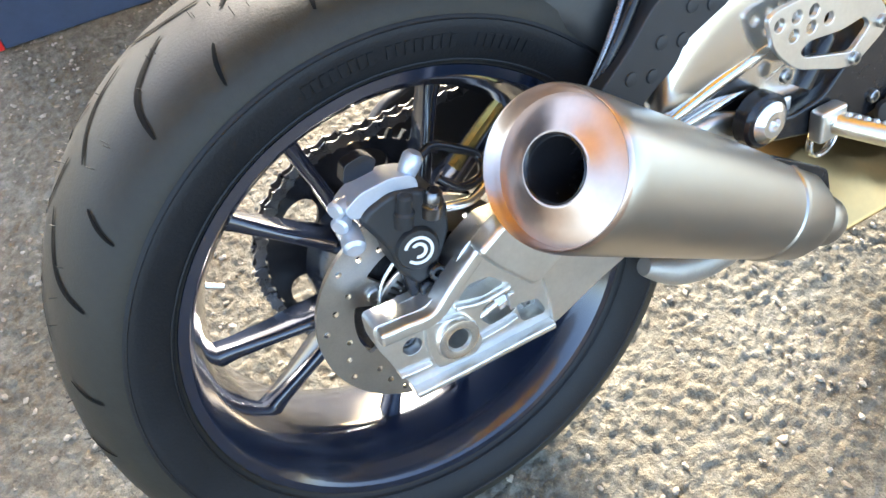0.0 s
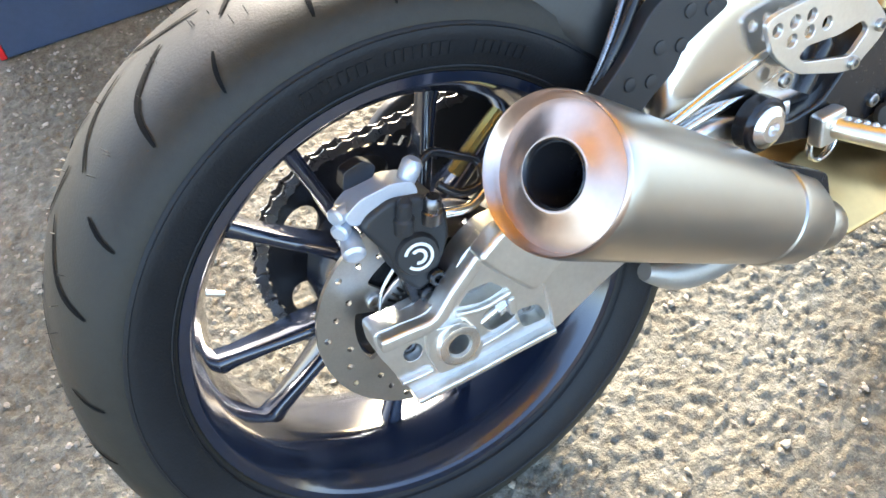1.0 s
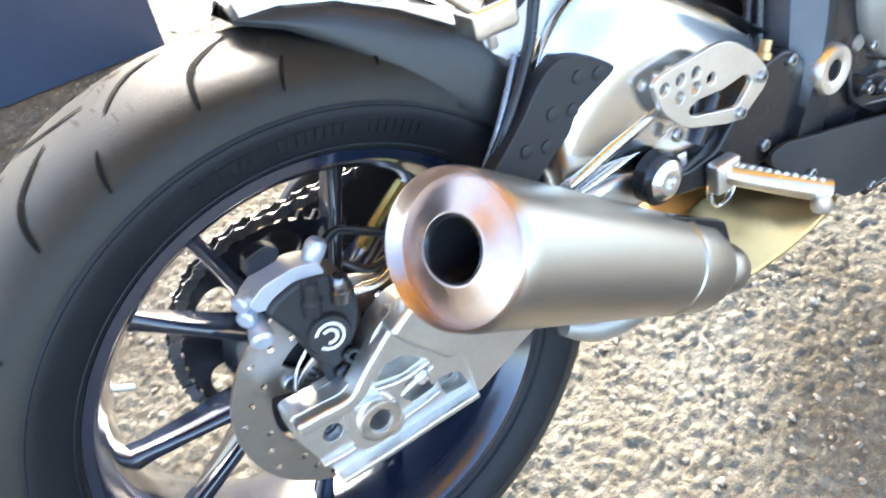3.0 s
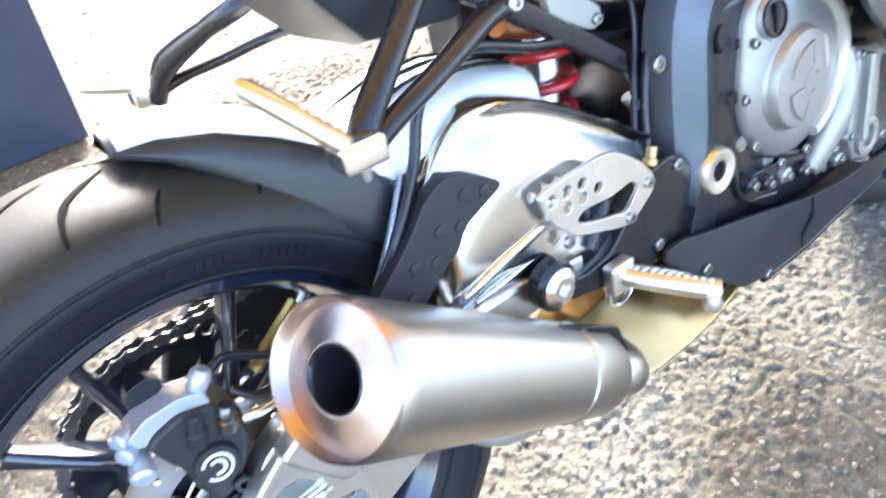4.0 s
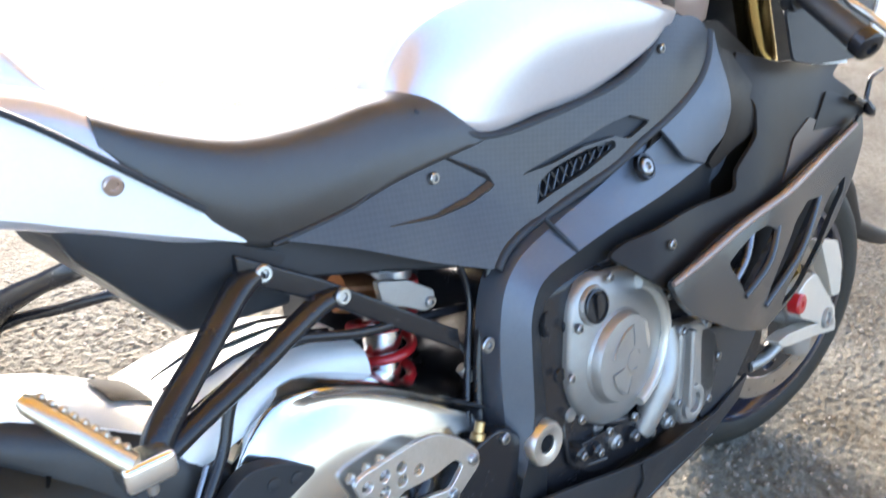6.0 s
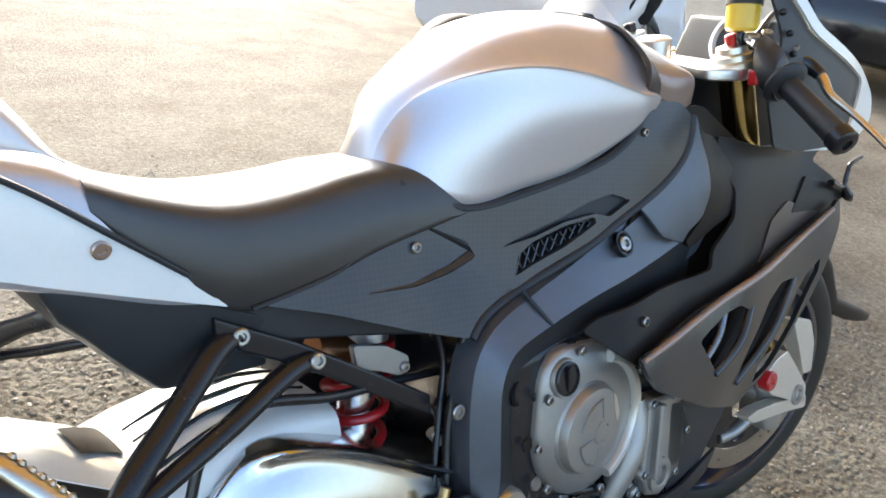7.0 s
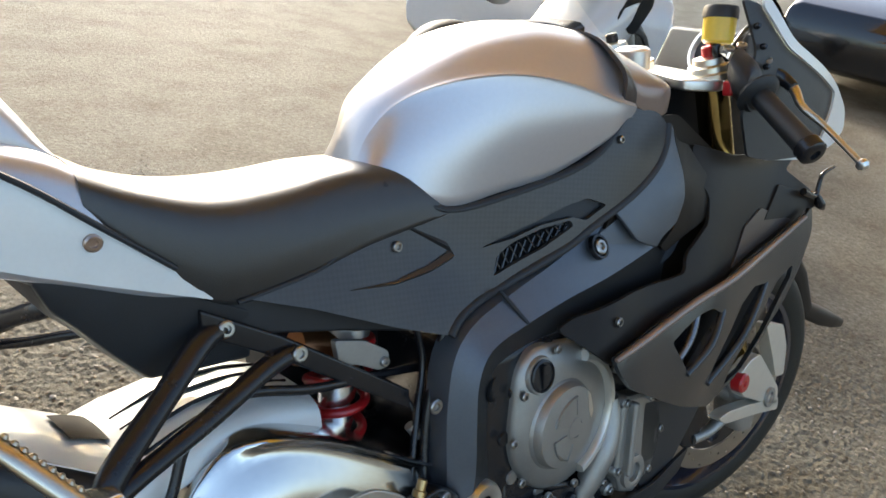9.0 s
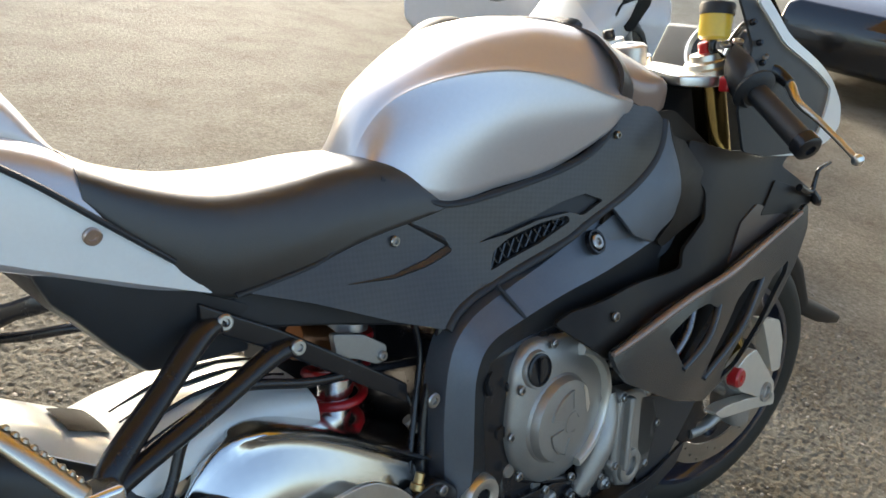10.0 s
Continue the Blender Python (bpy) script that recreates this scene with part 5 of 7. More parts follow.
# added black sheet: the shade behind the grille as colour
part("grille_shade_sheet", panel(rounded([(0.655, 0.676), (0.662, 0.712), (0.70, 0.73), (0.79, 0.745), (0.795, 0.725), (0.74, 0.700)], 0.006), lambda x, z: side_y(x, z) + 0.012, 0.003), BLACK_DEEP, sp)
# floor in black, so that the recess's shading sits in its colour
part("shaded_recess_floor", panel(rounded([(0.64, 0.715), (0.69, 0.738), (0.774, 0.764), (0.812, 0.770), (0.85, 0.752), (0.806, 0.730), (0.739, 0.732)], 0.006), lambda x, z: side_y(x, z) + 0.008, 0.003), BLACK_PLASTIC, sp)
bm = bmesh.new()
for k in range(9):
    x0 = 0.668 + 0.0135 * k
    z0, z1 = 0.682 + 0.0052 * k, 0.708 + 0.0034 * k
    tube([(x0, side_y(x0, z0) + 0.006, z0), (x0 + 0.014, side_y(x0, z1) + 0.006, z1)], 0.0018, 6, bm, 1)
    tube([(x0 + 0.014, side_y(x0, z0) + 0.006, z0 + 0.002), (x0, side_y(x0, z1) + 0.006, z1)], 0.0018, 6, bm, 1)
part("grille", bm, GREY_PAINT, sp, "grey honeycomb grille")
bolt("panel_bolt", (0.530, side_y(0.530, 0.740), 0.740), sp, 0.0065)
bolt("panel_bolt", (0.866, side_y(0.866, 0.837), 0.837), sp, 0.0055)
for name, line, r in (("panel_groove", [(0.580, 0.628), (0.600, 0.643), (0.632, 0.656), (0.684, 0.670), (0.772, 0.702), (0.818, 0.726), (0.892, 0.760), (0.941, 0.790), (0.967, 0.819), (0.978, 0.850)], 0.0065),
                      ("tank_trim", [(0.520, 0.812), (0.560, 0.792), (0.612, 0.772), (0.692, 0.781), (0.776, 0.800), (0.821, 0.818), (0.850, 0.840), (0.868, 0.862), (0.884, 0.884)], 0.0055),
                      ("seat_groove", [(0.325, 0.728), (0.417, 0.738), (0.467, 0.754), (0.533, 0.762), (0.569, 0.768), (0.585, 0.780)], 0.0028)):
    part(name, tube([(x, side_y(x, z) + (0.001 if name == "panel_groove" else -0.001), z) for x, z in line], r, 10, flat=0.6), BLACK_PLASTIC, sp)

base = part("tank_base", loft([[(x, y, z) for y, z in ((-w, zb), (-w - 0.012, zt), (w + 0.012, zt), (w, zb))] for x, w, zb, zt in ((0.50, 0.055, 0.70, 0.79), (0.62, 0.072, 0.66, 0.785), (0.75, 0.10, 0.68, 0.80), (0.88, 0.125, 0.70, 0.85), (0.97, 0.122, 0.72, 0.895), (1.02, 0.11, 0.74, 0.88))]), BLACK_PLASTIC, bike, "black plastic tank surround", bevel=0.006)
part("seat_base", loft([[(x, y, z) for y, z in ((-w, zb), (-w, zt), (w, zt), (w, zb))] for x, w, zb, zt in ((0.27, 0.088, 0.70, 0.765), (0.36, 0.09, 0.682, 0.745), (0.46, 0.080, 0.655, 0.74), (0.60, 0.075, 0.615, 0.76))]), BLACK_PLASTIC, base, bevel=0.004)
part("tank_front_cover", skin([
    (0.885, (0, 0.975), (0.080, 0.966), (0.125, 0.945), (0.1525, 0.912), (0.150, 0.886)),
    (0.92, (0, 0.968), (0.080, 0.958), (0.126, 0.935), (0.1535, 0.900), (0.151, 0.872)),
    (0.97, (0, 0.950), (0.078, 0.940), (0.124, 0.922), (0.150, 0.898), (0.147, 0.862)),
    (1.00, (0, 0.938), (0.075, 0.928), (0.118, 0.914), (0.142, 0.898), (0.139, 0.864)),
]), TAUPE_PAINT, base, "brownish grey front tank cover", 40)
part("tank_strip", skin([
    (0.862, (0, 0.9885), (0.096, 0.9740), (0.137, 0.9475), (0.1600, 0.916), (0.152, 0.868)),
    (0.875, (0, 0.985), (0.095, 0.9705), (0.136, 0.9445), (0.1585, 0.910), (0.152, 0.866)),
    (0.893, (0, 0.978), (0.090, 0.963), (0.131, 0.938), (0.1545, 0.902), (0.151, 0.866)),
]), ROSE_GREY, base, "dark rose-grey trim strip", 40)
# raised arrow-shaped crease on the side panel
part("panel_crease", loft([[(x, side_y(x, z) - 0.0005, z + 0.005 * w), (x, side_y(x, z) - 0.001 - 0.004 * w, z), (x, side_y(x, z) - 0.0005, z - 0.005 * w)] for x, z, w in ((0.455, 0.709, 0.1), (0.519, 0.702, 0.5), (0.572, 0.707, 1.0), (0.605, 0.718, 1.3), (0.600, 0.729, 1.0), (0.575, 0.744, 0.6), (0.549, 0.759, 0.3))]), DARK_PAINT, sp, smooth=50)

# ---- frame ----
def frame_beam(side):
    """A beam with an upper facet and a lower facet that meet in a ridge; it runs from the head down to the pivot plate."""
    rows = [((1.00, 0.80), (1.00, 0.680), (1.01, 0.60)), ((0.90, 0.757), (0.905, 0.660), (0.90, 0.588)), ((0.82, 0.727), (0.832, 0.648), (0.81, 0.586)), ((0.745, 0.697), (0.760, 0.640), (0.735, 0.586)),
            ((0.645, 0.668), (0.678, 0.626), (0.690, 0.585)), ((0.585, 0.645), (0.617, 0.610), (0.652, 0.570)), ((0.553, 0.608), (0.594, 0.575), (0.636, 0.535)), ((0.541, 0.54), (0.590, 0.52), (0.630, 0.49)),
            ((0.540, 0.47), (0.588, 0.455), (0.638, 0.45)), ((0.542, 0.42), (0.575, 0.405), (0.646, 0.39)), ((0.545, 0.36), (0.552, 0.352), (0.64, 0.33)), ((0.55, 0.305), (0.556, 0.302), (0.62, 0.298))]
    upper, lower = [], []
    for o, r, i in zip(*[spline([row[j] for row in rows], 4) for j in range(3)]):
        o, r, i = np.array(o) + (0.022, -0.008), np.array(r), np.array(i)
        e, f = o + (r - o) * 0.06, r + (i - r) * 0.05
        upper.append([(q[0], side * y, q[1]) for q, y in ((o, 0.095), (o, 0.120), (e, 0.132), (r, 0.157), (r, 0.152), (o, 0.094))])
        lower.append([(q[0], side * y, q[1]) for q, y in ((r, 0.1568), (f, 0.1565), (i, 0.143), (i, 0.120), (i, 0.095), (r, 0.095))])
    return loft(upper), loft(lower)


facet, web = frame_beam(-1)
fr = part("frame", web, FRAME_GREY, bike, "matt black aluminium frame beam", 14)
# the near beam's lit facet gets the lighter colour; the far beam stays plain
part("frame_facet", facet, FRAME_FACET, fr, "upper frame facet, its sheen painted in as grey", 20)
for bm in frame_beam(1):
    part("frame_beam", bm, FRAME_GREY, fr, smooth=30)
part("pivot_boss", lathe([(0, 0.012), (0.004, 0.012), (0.006, 0.018), (0.006, 0.026), (0.0, 0.029), (-0.01, 0.029), (-0.01, 0.012)], (0.602, -0.158, 0.409), (0, -1, 0), 40), ALLOY, fr, "round aluminium pivot boss", 30)
# black disc paints the shade inside the bore
part("pivot_bore_shade", solid_lathe([(0, 0.0118), (0.002, 0.0118)], (0.602, -0.157, 0.409), (0, -1, 0), 24), BLACK_DEEP, fr)
bolt("frame_bolt", (0.552, -0.124, 0.548), fr, 0.0095)
part("bolt_recess", lathe([(0, 0.013), (0.003, 0.014), (0.003, 0.017), (-0.004, 0.018), (-0.004, 0.013)], (0.835, -0.148, 0.694), (0, -0.9, 0.43), 32), BLACK_SATIN, fr)
bolt("frame_bolt", (0.833, -0.149, 0.694), fr, 0.011, axis=(0, -0.9, 0.43), h=0.006)
part("weld_bead", tube([(0.658, -0.128, 0.668), (0.668, -0.142, 0.648), (0.680, -0.156, 0.626)], 0.0030, 8), FRAME_GREY, fr)

# ---- shock absorber ----
def shock():
    axis_a, axis_b = Vector((0.470, -0.02, 0.470)), Vector((0.503, -0.02, 0.668))
    d, u, v = basis(axis_b - axis_a)
    L = (axis_b - axis_a).length
    s = part("shock_absorber", solid_lathe([(0, 0.016), (0.03, 0.016), (0.032, 0.024), (L * 0.62, 0.024), (L * 0.63, 0.017), (L, 0.017)], axis_a, d, 32), ALLOY_BRIGHT, bike, "shock absorber with red coil spring")
    pts = [axis_a + d * (0.028 + 0.115 * t) + (u * math.cos(2 * math.pi * 3.1 * t + 2.4) + v * math.sin(2 * math.pi * 3.1 * t + 2.4)) * 0.036 for t in np.linspace(0, 1, 100)]
    part("coil_spring", tube(pts, 0.0062, 10, smooth_n=1), RED, s, "red coil spring", 60)
    part("preload_ring", lathe([(0.146, 0.016), (0.146, 0.040), (0.152, 0.042), (0.158, 0.040), (0.158, 0.016)], axis_a, d, 40), RED, s, "red spring collar")
    part("lock_ring", lathe([(0.160, 0.016), (0.160, 0.034), (0.170, 0.034), (0.170, 0.016)], axis_a, d, 40), ALLOY, s)
    part("reservoir", solid_lathe([(0, 0.02), (0.003, 0.022), (0.09, 0.022), (0.093, 0.018)], (0.425, -0.03, 0.632), (0.9, 0, -0.3), 28), mat("copper_brown_reservoir", (0.35, 0.15, 0.06), 0.3, metal=0.8), s, "copper-coloured damper reservoir")
    part("red_bracket", plate(rounded([(0.430, 0.548), (0.445, 0.553), (0.500, 0.520), (0.492, 0.508), (0.45, 0.528)], 0.005), -0.032, -0.020), RED, s, bevel=0.002)
    part("linkage", plate(rounded([(0.440, 0.652), (0.482, 0.640), (0.515, 0.618), (0.512, 0.600), (0.500, 0.598), (0.470, 0.614), (0.445, 0.622)], 0.006), -0.088, -0.078), CAST, s, bevel=0.003)
    bolt("linkage_bolt", (0.506, -0.088, 0.608), s, 0.006)
    for line, r in (([(0.60, -0.10, 0.66), (0.585, -0.098, 0.60), (0.562, -0.098, 0.52), (0.548, -0.105, 0.45), (0.53, -0.118, 0.40)], 0.0065),
                    ([(0.56, -0.075, 0.65), (0.572, -0.08, 0.59), (0.556, -0.088, 0.53), (0.535, -0.100, 0.47), (0.52, -0.112, 0.43)], 0.0045),
                    ([(0.50, -0.05, 0.585), (0.545, -0.07, 0.55), (0.56, -0.09, 0.505)], 0.0035)):
        part("cable", tube(line, r, 10), BLACK_SATIN, s)
    part("hose_clip", solid_lathe([(0, 0.007), (0.02, 0.007), (0.022, 0.005)], (0.545, -0.085, 0.510), (0.5, -0.2, -0.8), 14), CAST, s)
    part("brass_fitting", solid_lathe([(0, 0.006), (0.012, 0.006), (0.013, 0.0085), (0.020, 0.0085), (0.022, 0.005), (0.032, 0.005)], (0.522, -0.135, 0.468), (-0.4, -0.1, -0.8), 12), STRAW_STEEL, s, "straw-coloured line fitting")
    return s

shock()
part("battery_box", box(0.43, 0.62, 0.045, 0.11, 0.50, 0.69), BLACK_PLASTIC, base, bevel=0.01)
# closed black disc on the beam, for the shade of a bore
part("frame_hole_shade", lathe([(0, 0.0005), (0.002, 0.012), (0.003, 0.0135), (0.003, 0.0155), (0, 0.0165)], (0.627, -0.1475, 0.553), (0.3, -0.95, 0), 28), BLACK_DEEP, fr, "black disc for the shade of a round bore")

# ---- engine ----
def engine():
    bm = box(0.60, 1.02, -0.15, 0.15, 0.27, 0.60)
    e = part("engine", bm, BLACK_SATIN, bike, "black and silver four-cylinder engine", bevel=0.02)
    part("cylinder_bank", loft([[(x, y, z) for x, y, z in ((0.78 + s * 0.09, -0.13, 0.50 + s * 0.2), (1.02 + s * 0.07, -0.13, 0.42 + s * 0.2), (1.02 + s * 0.07, 0.13, 0.42 + s * 0.2), (0.78 + s * 0.09, 0.13, 0.50 + s * 0.2))] for s in (0, 0.5, 1)]), BLACK_SATIN, e, bevel=0.01)
    # cast cover: an uneven rim, a broad cone and a flat-topped dome set towards the front
    C = (0.755, 0.475)
    rim = []
    for a in np.linspace(0, 2 * math.pi, 96, endpoint=False):
        r = 0.106 + 0.002 * math.cos(2 * (a - 2.2)) + 0.026 * max(0.0, math.cos(a - radians(127))) ** 14
        rim.append((C[0] + r * math.cos(a), C[1] + r * math.sin(a)))
    def ring(k, y):
        return [(C[0] + (x - C[0]) * k, y, C[1] + (z - C[1]) * k) for x, z in rim]
    def disc(r, y, cx=0.735, cz=0.474):
        r *= 0.84
        return [(cx + r * math.cos(a), y, cz + r * math.sin(a)) for a in np.linspace(0, 2 * math.pi, 96, endpoint=False)]
    rows = [ring(1.0, -0.128), ring(1.0, -0.154), ring(0.985, -0.159), ring(0.955, -0.162), ring(0.78, -0.170), ring(0.60, -0.171)]
    cc = part("clutch_cover", loft(rows), CAST, bike, "silver-grey cast clutch cover", 32)
    part("cover_dome", loft([disc(0.078, -0.165), disc(0.0745, -0.1715), disc(0.0715, -0.1735), disc(0.0690, -0.1815), disc(0.0665, -0.1845), disc(0.055, -0.1856), disc(0.002, -0.1870)]), CAST, cc, smooth=34)
    part("cover_band", lathe([(0, 0.080), (0.010, 0.081), (0.013, 0.084), (0.013, 0.091), (0.008, 0.095), (0, 0.096)], (C[0], -0.167, C[1]), (0, -1, 0), 40, sweep=150, start=-75, up=(1, 0, 0)), CAST_PALE, cc, "paler raised band", smooth=40)
    O = (0.748, 0.468)
    def arc(name, r0, r1, a0, a1, h=0.0030):
        return part(name, lathe([(0, r0), (h, r0 + 0.0006), (h, r1 - 0.0006), (0, r1)], (O[0], -0.1850, O[1]), (0, -1, 0), 28, sweep=a1 - a0, start=a0, up=(1, 0, 0)), CAST, cc, smooth=40)
    arc("cover_boss", 0.012, 0.0165, 20, 290, 0.0026)
    for a0, a1, r1 in ((92, 158, 0.046), (186, 248, 0.044)):
        arc("cover_pad", 0.021, r1, a0, a1, 0.0026)
        for b in (a0, a1):
            arc("pad_edge", 0.021, r1 + 0.002, b - 1.6, b + 1.6, 0.0038)
        arc("pad_edge", r1, r1 + 0.0025, a0 - 1.6, a1 + 1.6, 0.0038)
    part("cover_flat", plate(rounded([(0.771, 0.516), (0.778, 0.508), (0.785, 0.482), (0.781, 0.470), (0.776, 0.484)], 0.003), -0.1865, -0.178), ALLOY, cc, "bright machined edge", bevel=0.001)
    part("filler_boss", solid_lathe([(-0.03, 0.027), (-0.004, 0.026), (0.0, 0.0235)], (0.694, -0.170, 0.556), (-0.03, -1, 0.12), 36), CAST, cc)
    part("oil_filler", solid_lathe([(0, 0.0215), (0.0025, 0.0215), (0.0035, 0.0185), (0.0015, 0.018)], (0.694, -0.170, 0.556), (-0.03, -1, 0.12), 36), BLACK_SATIN, cc, "black oil filler plug")
    part("plug_grip", box(0.6908, 0.6972, -0.1755, -0.1705, 0.540, 0.572), BLACK_SATIN, cc, bevel=0.001)
    for k, a in enumerate((105, 78, 52, 20, 345, 312, 280, 250, 212, 178, 146)):
        x, z = C[0] + 0.111 * math.cos(radians(a)), C[1] + 0.111 * math.sin(radians(a))
        part("cover_lug", solid_lathe([(-0.03, 0.010), (-0.010, 0.010), (-0.007, 0.0085)], (x, -0.160, z), (0, -1, 0), 18), BLACK_SATIN if a in (146, 178, 105) else CAST, cc)
        bolt("cover_bolt", (x, -0.1665, z), cc, 0.0062)
    wp = part("water_pump", loft([[(x, y, z) for x, z in ((0.878, 0.462), (0.930, 0.452), (0.975, 0.422), (0.992, 0.372), (0.965, 0.310), (0.915, 0.290), (0.880, 0.305), (0.866, 0.352))] for y in (-0.13, -0.172, -0.178)]), CAST, bike, "grey cast water pump cover", 30, bevel=0.007)
    part("pump_rib", loft([[(x, y, z) for x, z in ((0.888, 0.455), (0.902, 0.452), (0.893, 0.335), (0.880, 0.335))] for y in (-0.17, -0.190)]), CAST, wp, bevel=0.004)
    part("pump_neck", tube([(0.850, -0.165, 0.470), (0.848, -0.172, 0.435), (0.832, -0.174, 0.396), (0.815, -0.168, 0.360), (0.80, -0.16, 0.33)], [0.016, 0.017, 0.019, 0.018, 0.016], 20), CAST, e, "grey cast coolant pipe")
    part("pump_port", lathe([(-0.02, 0.014), (0.006, 0.015), (0.008, 0.020), (0.006, 0.027), (-0.02, 0.029)], (0.905, -0.178, 0.333), (0, -1, 0), 32), CAST, wp)
    # the port's inner shade, as a black disc
    part("port_bore_shade", solid_lathe([(0, 0.0145), (0.001, 0.0145)], (0.905, -0.176, 0.333), (0, -1, 0), 24), BLACK_DEEP, wp)
    for x, z in ((0.885, 0.452), (0.950, 0.440), (0.983, 0.375), (0.955, 0.315), (0.872, 0.345)):
        part("pump_lug", solid_lathe([(-0.03, 0.011), (-0.002, 0.0105), (0.0, 0.009)], (x, -0.176, z), (0, -1, 0), 16), CAST, wp)
        bolt("pump_bolt", (x, -0.176, z), wp, 0.0062)
    part("sump_flange", plate(rounded([(0.66, 0.375), (0.74, 0.365), (0.80, 0.360), (0.87, 0.335), (0.88, 0.30), (0.80, 0.30), (0.70, 0.315), (0.655, 0.345)], 0.008), -0.160, -0.13), BLACK_SATIN, e, bevel=0.003)
    for k, (x, z) in enumerate(((0.845, 0.335), (0.815, 0.322), (0.775, 0.335), (0.735, 0.345), (0.695, 0.352), (0.865, 0.312), (0.66, 0.365))):
        part("sump_lug", solid_lathe([(-0.03, 0.013), (0.0, 0.011), (0.003, 0.008)], (x, -0.165, z), (0, -1, -0.2), 16), CAST if k % 2 else BLACK_SATIN, e)
        bolt("sump_bolt", (x, -0.168, z), e, 0.0055)
    for line, r in (([(0.68, -0.145, 0.395), (0.74, -0.158, 0.372), (0.80, -0.160, 0.352), (0.86, -0.158, 0.322)], 0.0055), ([(0.655, -0.142, 0.43), (0.648, -0.150, 0.385), (0.66, -0.155, 0.345), (0.72, -0.158, 0.325)], 0.0045)):
        part("oil_line", tube(line, r, 10), BLACK_SATIN, e)
    return e

engine()

# ---- rider controls at the foot ----
def rearset():
    holes = [circle(x, z, 0.0062, 16) for x, z in ((0.352, 0.486), (0.373, 0.487), (0.394, 0.486), (0.371, 0.470), (0.393, 0.471), (0.415, 0.472))]
    cut = rounded([(0.381, 0.451), (0.392, 0.458), (0.433, 0.454), (0.451, 0.456), (0.464, 0.458), (0.475, 0.446), (0.453, 0.426), (0.435, 0.431), (0.389, 0.443)], 0.006)
    hp = part("heel_plate", plate(rounded([(0.337, 0.496), (0.349, 0.501), (0.423, 0.504), (0.444, 0.499), (0.477, 0.476), (0.498, 0.452), (0.499, 0.434), (0.461, 0.410), (0.441, 0.413), (0.378, 0.435), (0.348, 0.463)], 0.012), -0.154, -0.148, holes + [cut]), ALLOY, bike, "aluminium heel plate with drilled holes", 30, bevel=0.0012)
    bolt("heel_bolt", (0.488, -0.154, 0.446), hp, 0.0065)
    bolt("heel_bolt", (0.456, -0.154, 0.419), hp, 0.0065)
    br = part("rearset_bracket", plate(rounded([(0.575, 0.43), (0.54, 0.455), (0.50, 0.45), (0.43, 0.385), (0.385, 0.38), (0.345, 0.405), (0.33, 0.39), (0.36, 0.362), (0.43, 0.345), (0.48, 0.33), (0.56, 0.345)], 0.012), -0.147, -0.125), BLACK_SATIN, bike, "black footrest bracket", bevel=0.004)
    part("cap_collar", solid_lathe([(0, 0.027), (0.014, 0.027), (0.017, 0.024)], (0.338, -0.145, 0.400), (0, -1, 0), 40), BLACK_SATIN, br)
    part("pivot_cap", solid_lathe([(0, 0.0205), (0.004, 0.0205), (0.009, 0.013), (0.009, 0.007), (0.004, 0.0065)], (0.338, -0.161, 0.400), (0, -1, 0), 40), ALLOY_BRIGHT, br, "silver aluminium pivot cap", 25)
    part("brake_lever", tube([(0.424, -0.160, 0.369), (0.456, -0.170, 0.355), (0.513, -0.180, 0.318), (0.552, -0.188, 0.283)], [0.009, 0.0085, 0.008, 0.006], 14, flat=0.7), ALLOY, br, "worn aluminium brake lever")
    peg = part("footrest", tube([(0.430, -0.160, 0.362), (0.455, -0.195, 0.352), (0.49, -0.235, 0.338)], [0.011, 0.0115, 0.0125], 16), PEG_ALLOY, bike, "knurled aluminium footrest")
    for k in range(10):
        p = Vector((0.437 + 0.0052 * k, -0.172 - 0.0064 * k, 0.371 - 0.0022 * k))
        part("knurl", solid_lathe([(0, 0.004), (0.003, 0.0022)], p, (0.1, 0.1, 1), 6), ALLOY, peg)
    part("footrest_yoke", box(0.41, 0.445, -0.166, -0.148, 0.345, 0.38), ALLOY, br, bevel=0.004)
    part("toe_tip", solid_lathe([(-0.012, 0.008), (0.0, 0.011), (0.006, 0.009)], (0.478, -0.235, 0.328), (0, 0, -1), 16), ALLOY, peg)
    part("master_cylinder", solid_lathe([(0, 0.011), (0.05, 0.011), (0.055, 0.007), (0.075, 0.007)], (0.41, -0.135, 0.40), (0.5, 0, 0.85), 20), BLACK_SATIN, br)
    part("return_spring", tube([Vector((0.44, -0.15, 0.335)) + Vector((0.02 * math.cos(a), 0.004 * a / 6, 0.02 * math.sin(a))) for a in np.linspace(0, 14, 60)], 0.002, 8, smooth_n=1), ALLOY_BRIGHT, br)
    for x, z in ((0.545, 0.44), (0.505, 0.358), (0.372, 0.43)):
        bolt("bracket_bolt", (x, -0.147, z), br, 0.007)
    return br


rearset()

# ---- belly pan and fairings ----
belly_y = surface([(0.51, 0.345, -0.158), (0.56, 0.30, -0.168), (0.63, 0.33, -0.170), (0.63, 0.24, -0.170), (0.72, 0.31, -0.182), (0.72, 0.21, -0.160), (0.80, 0.28, -0.185), (0.88, 0.22, -0.160), (0.95, 0.28, -0.185), (1.06, 0.27, -0.172)])
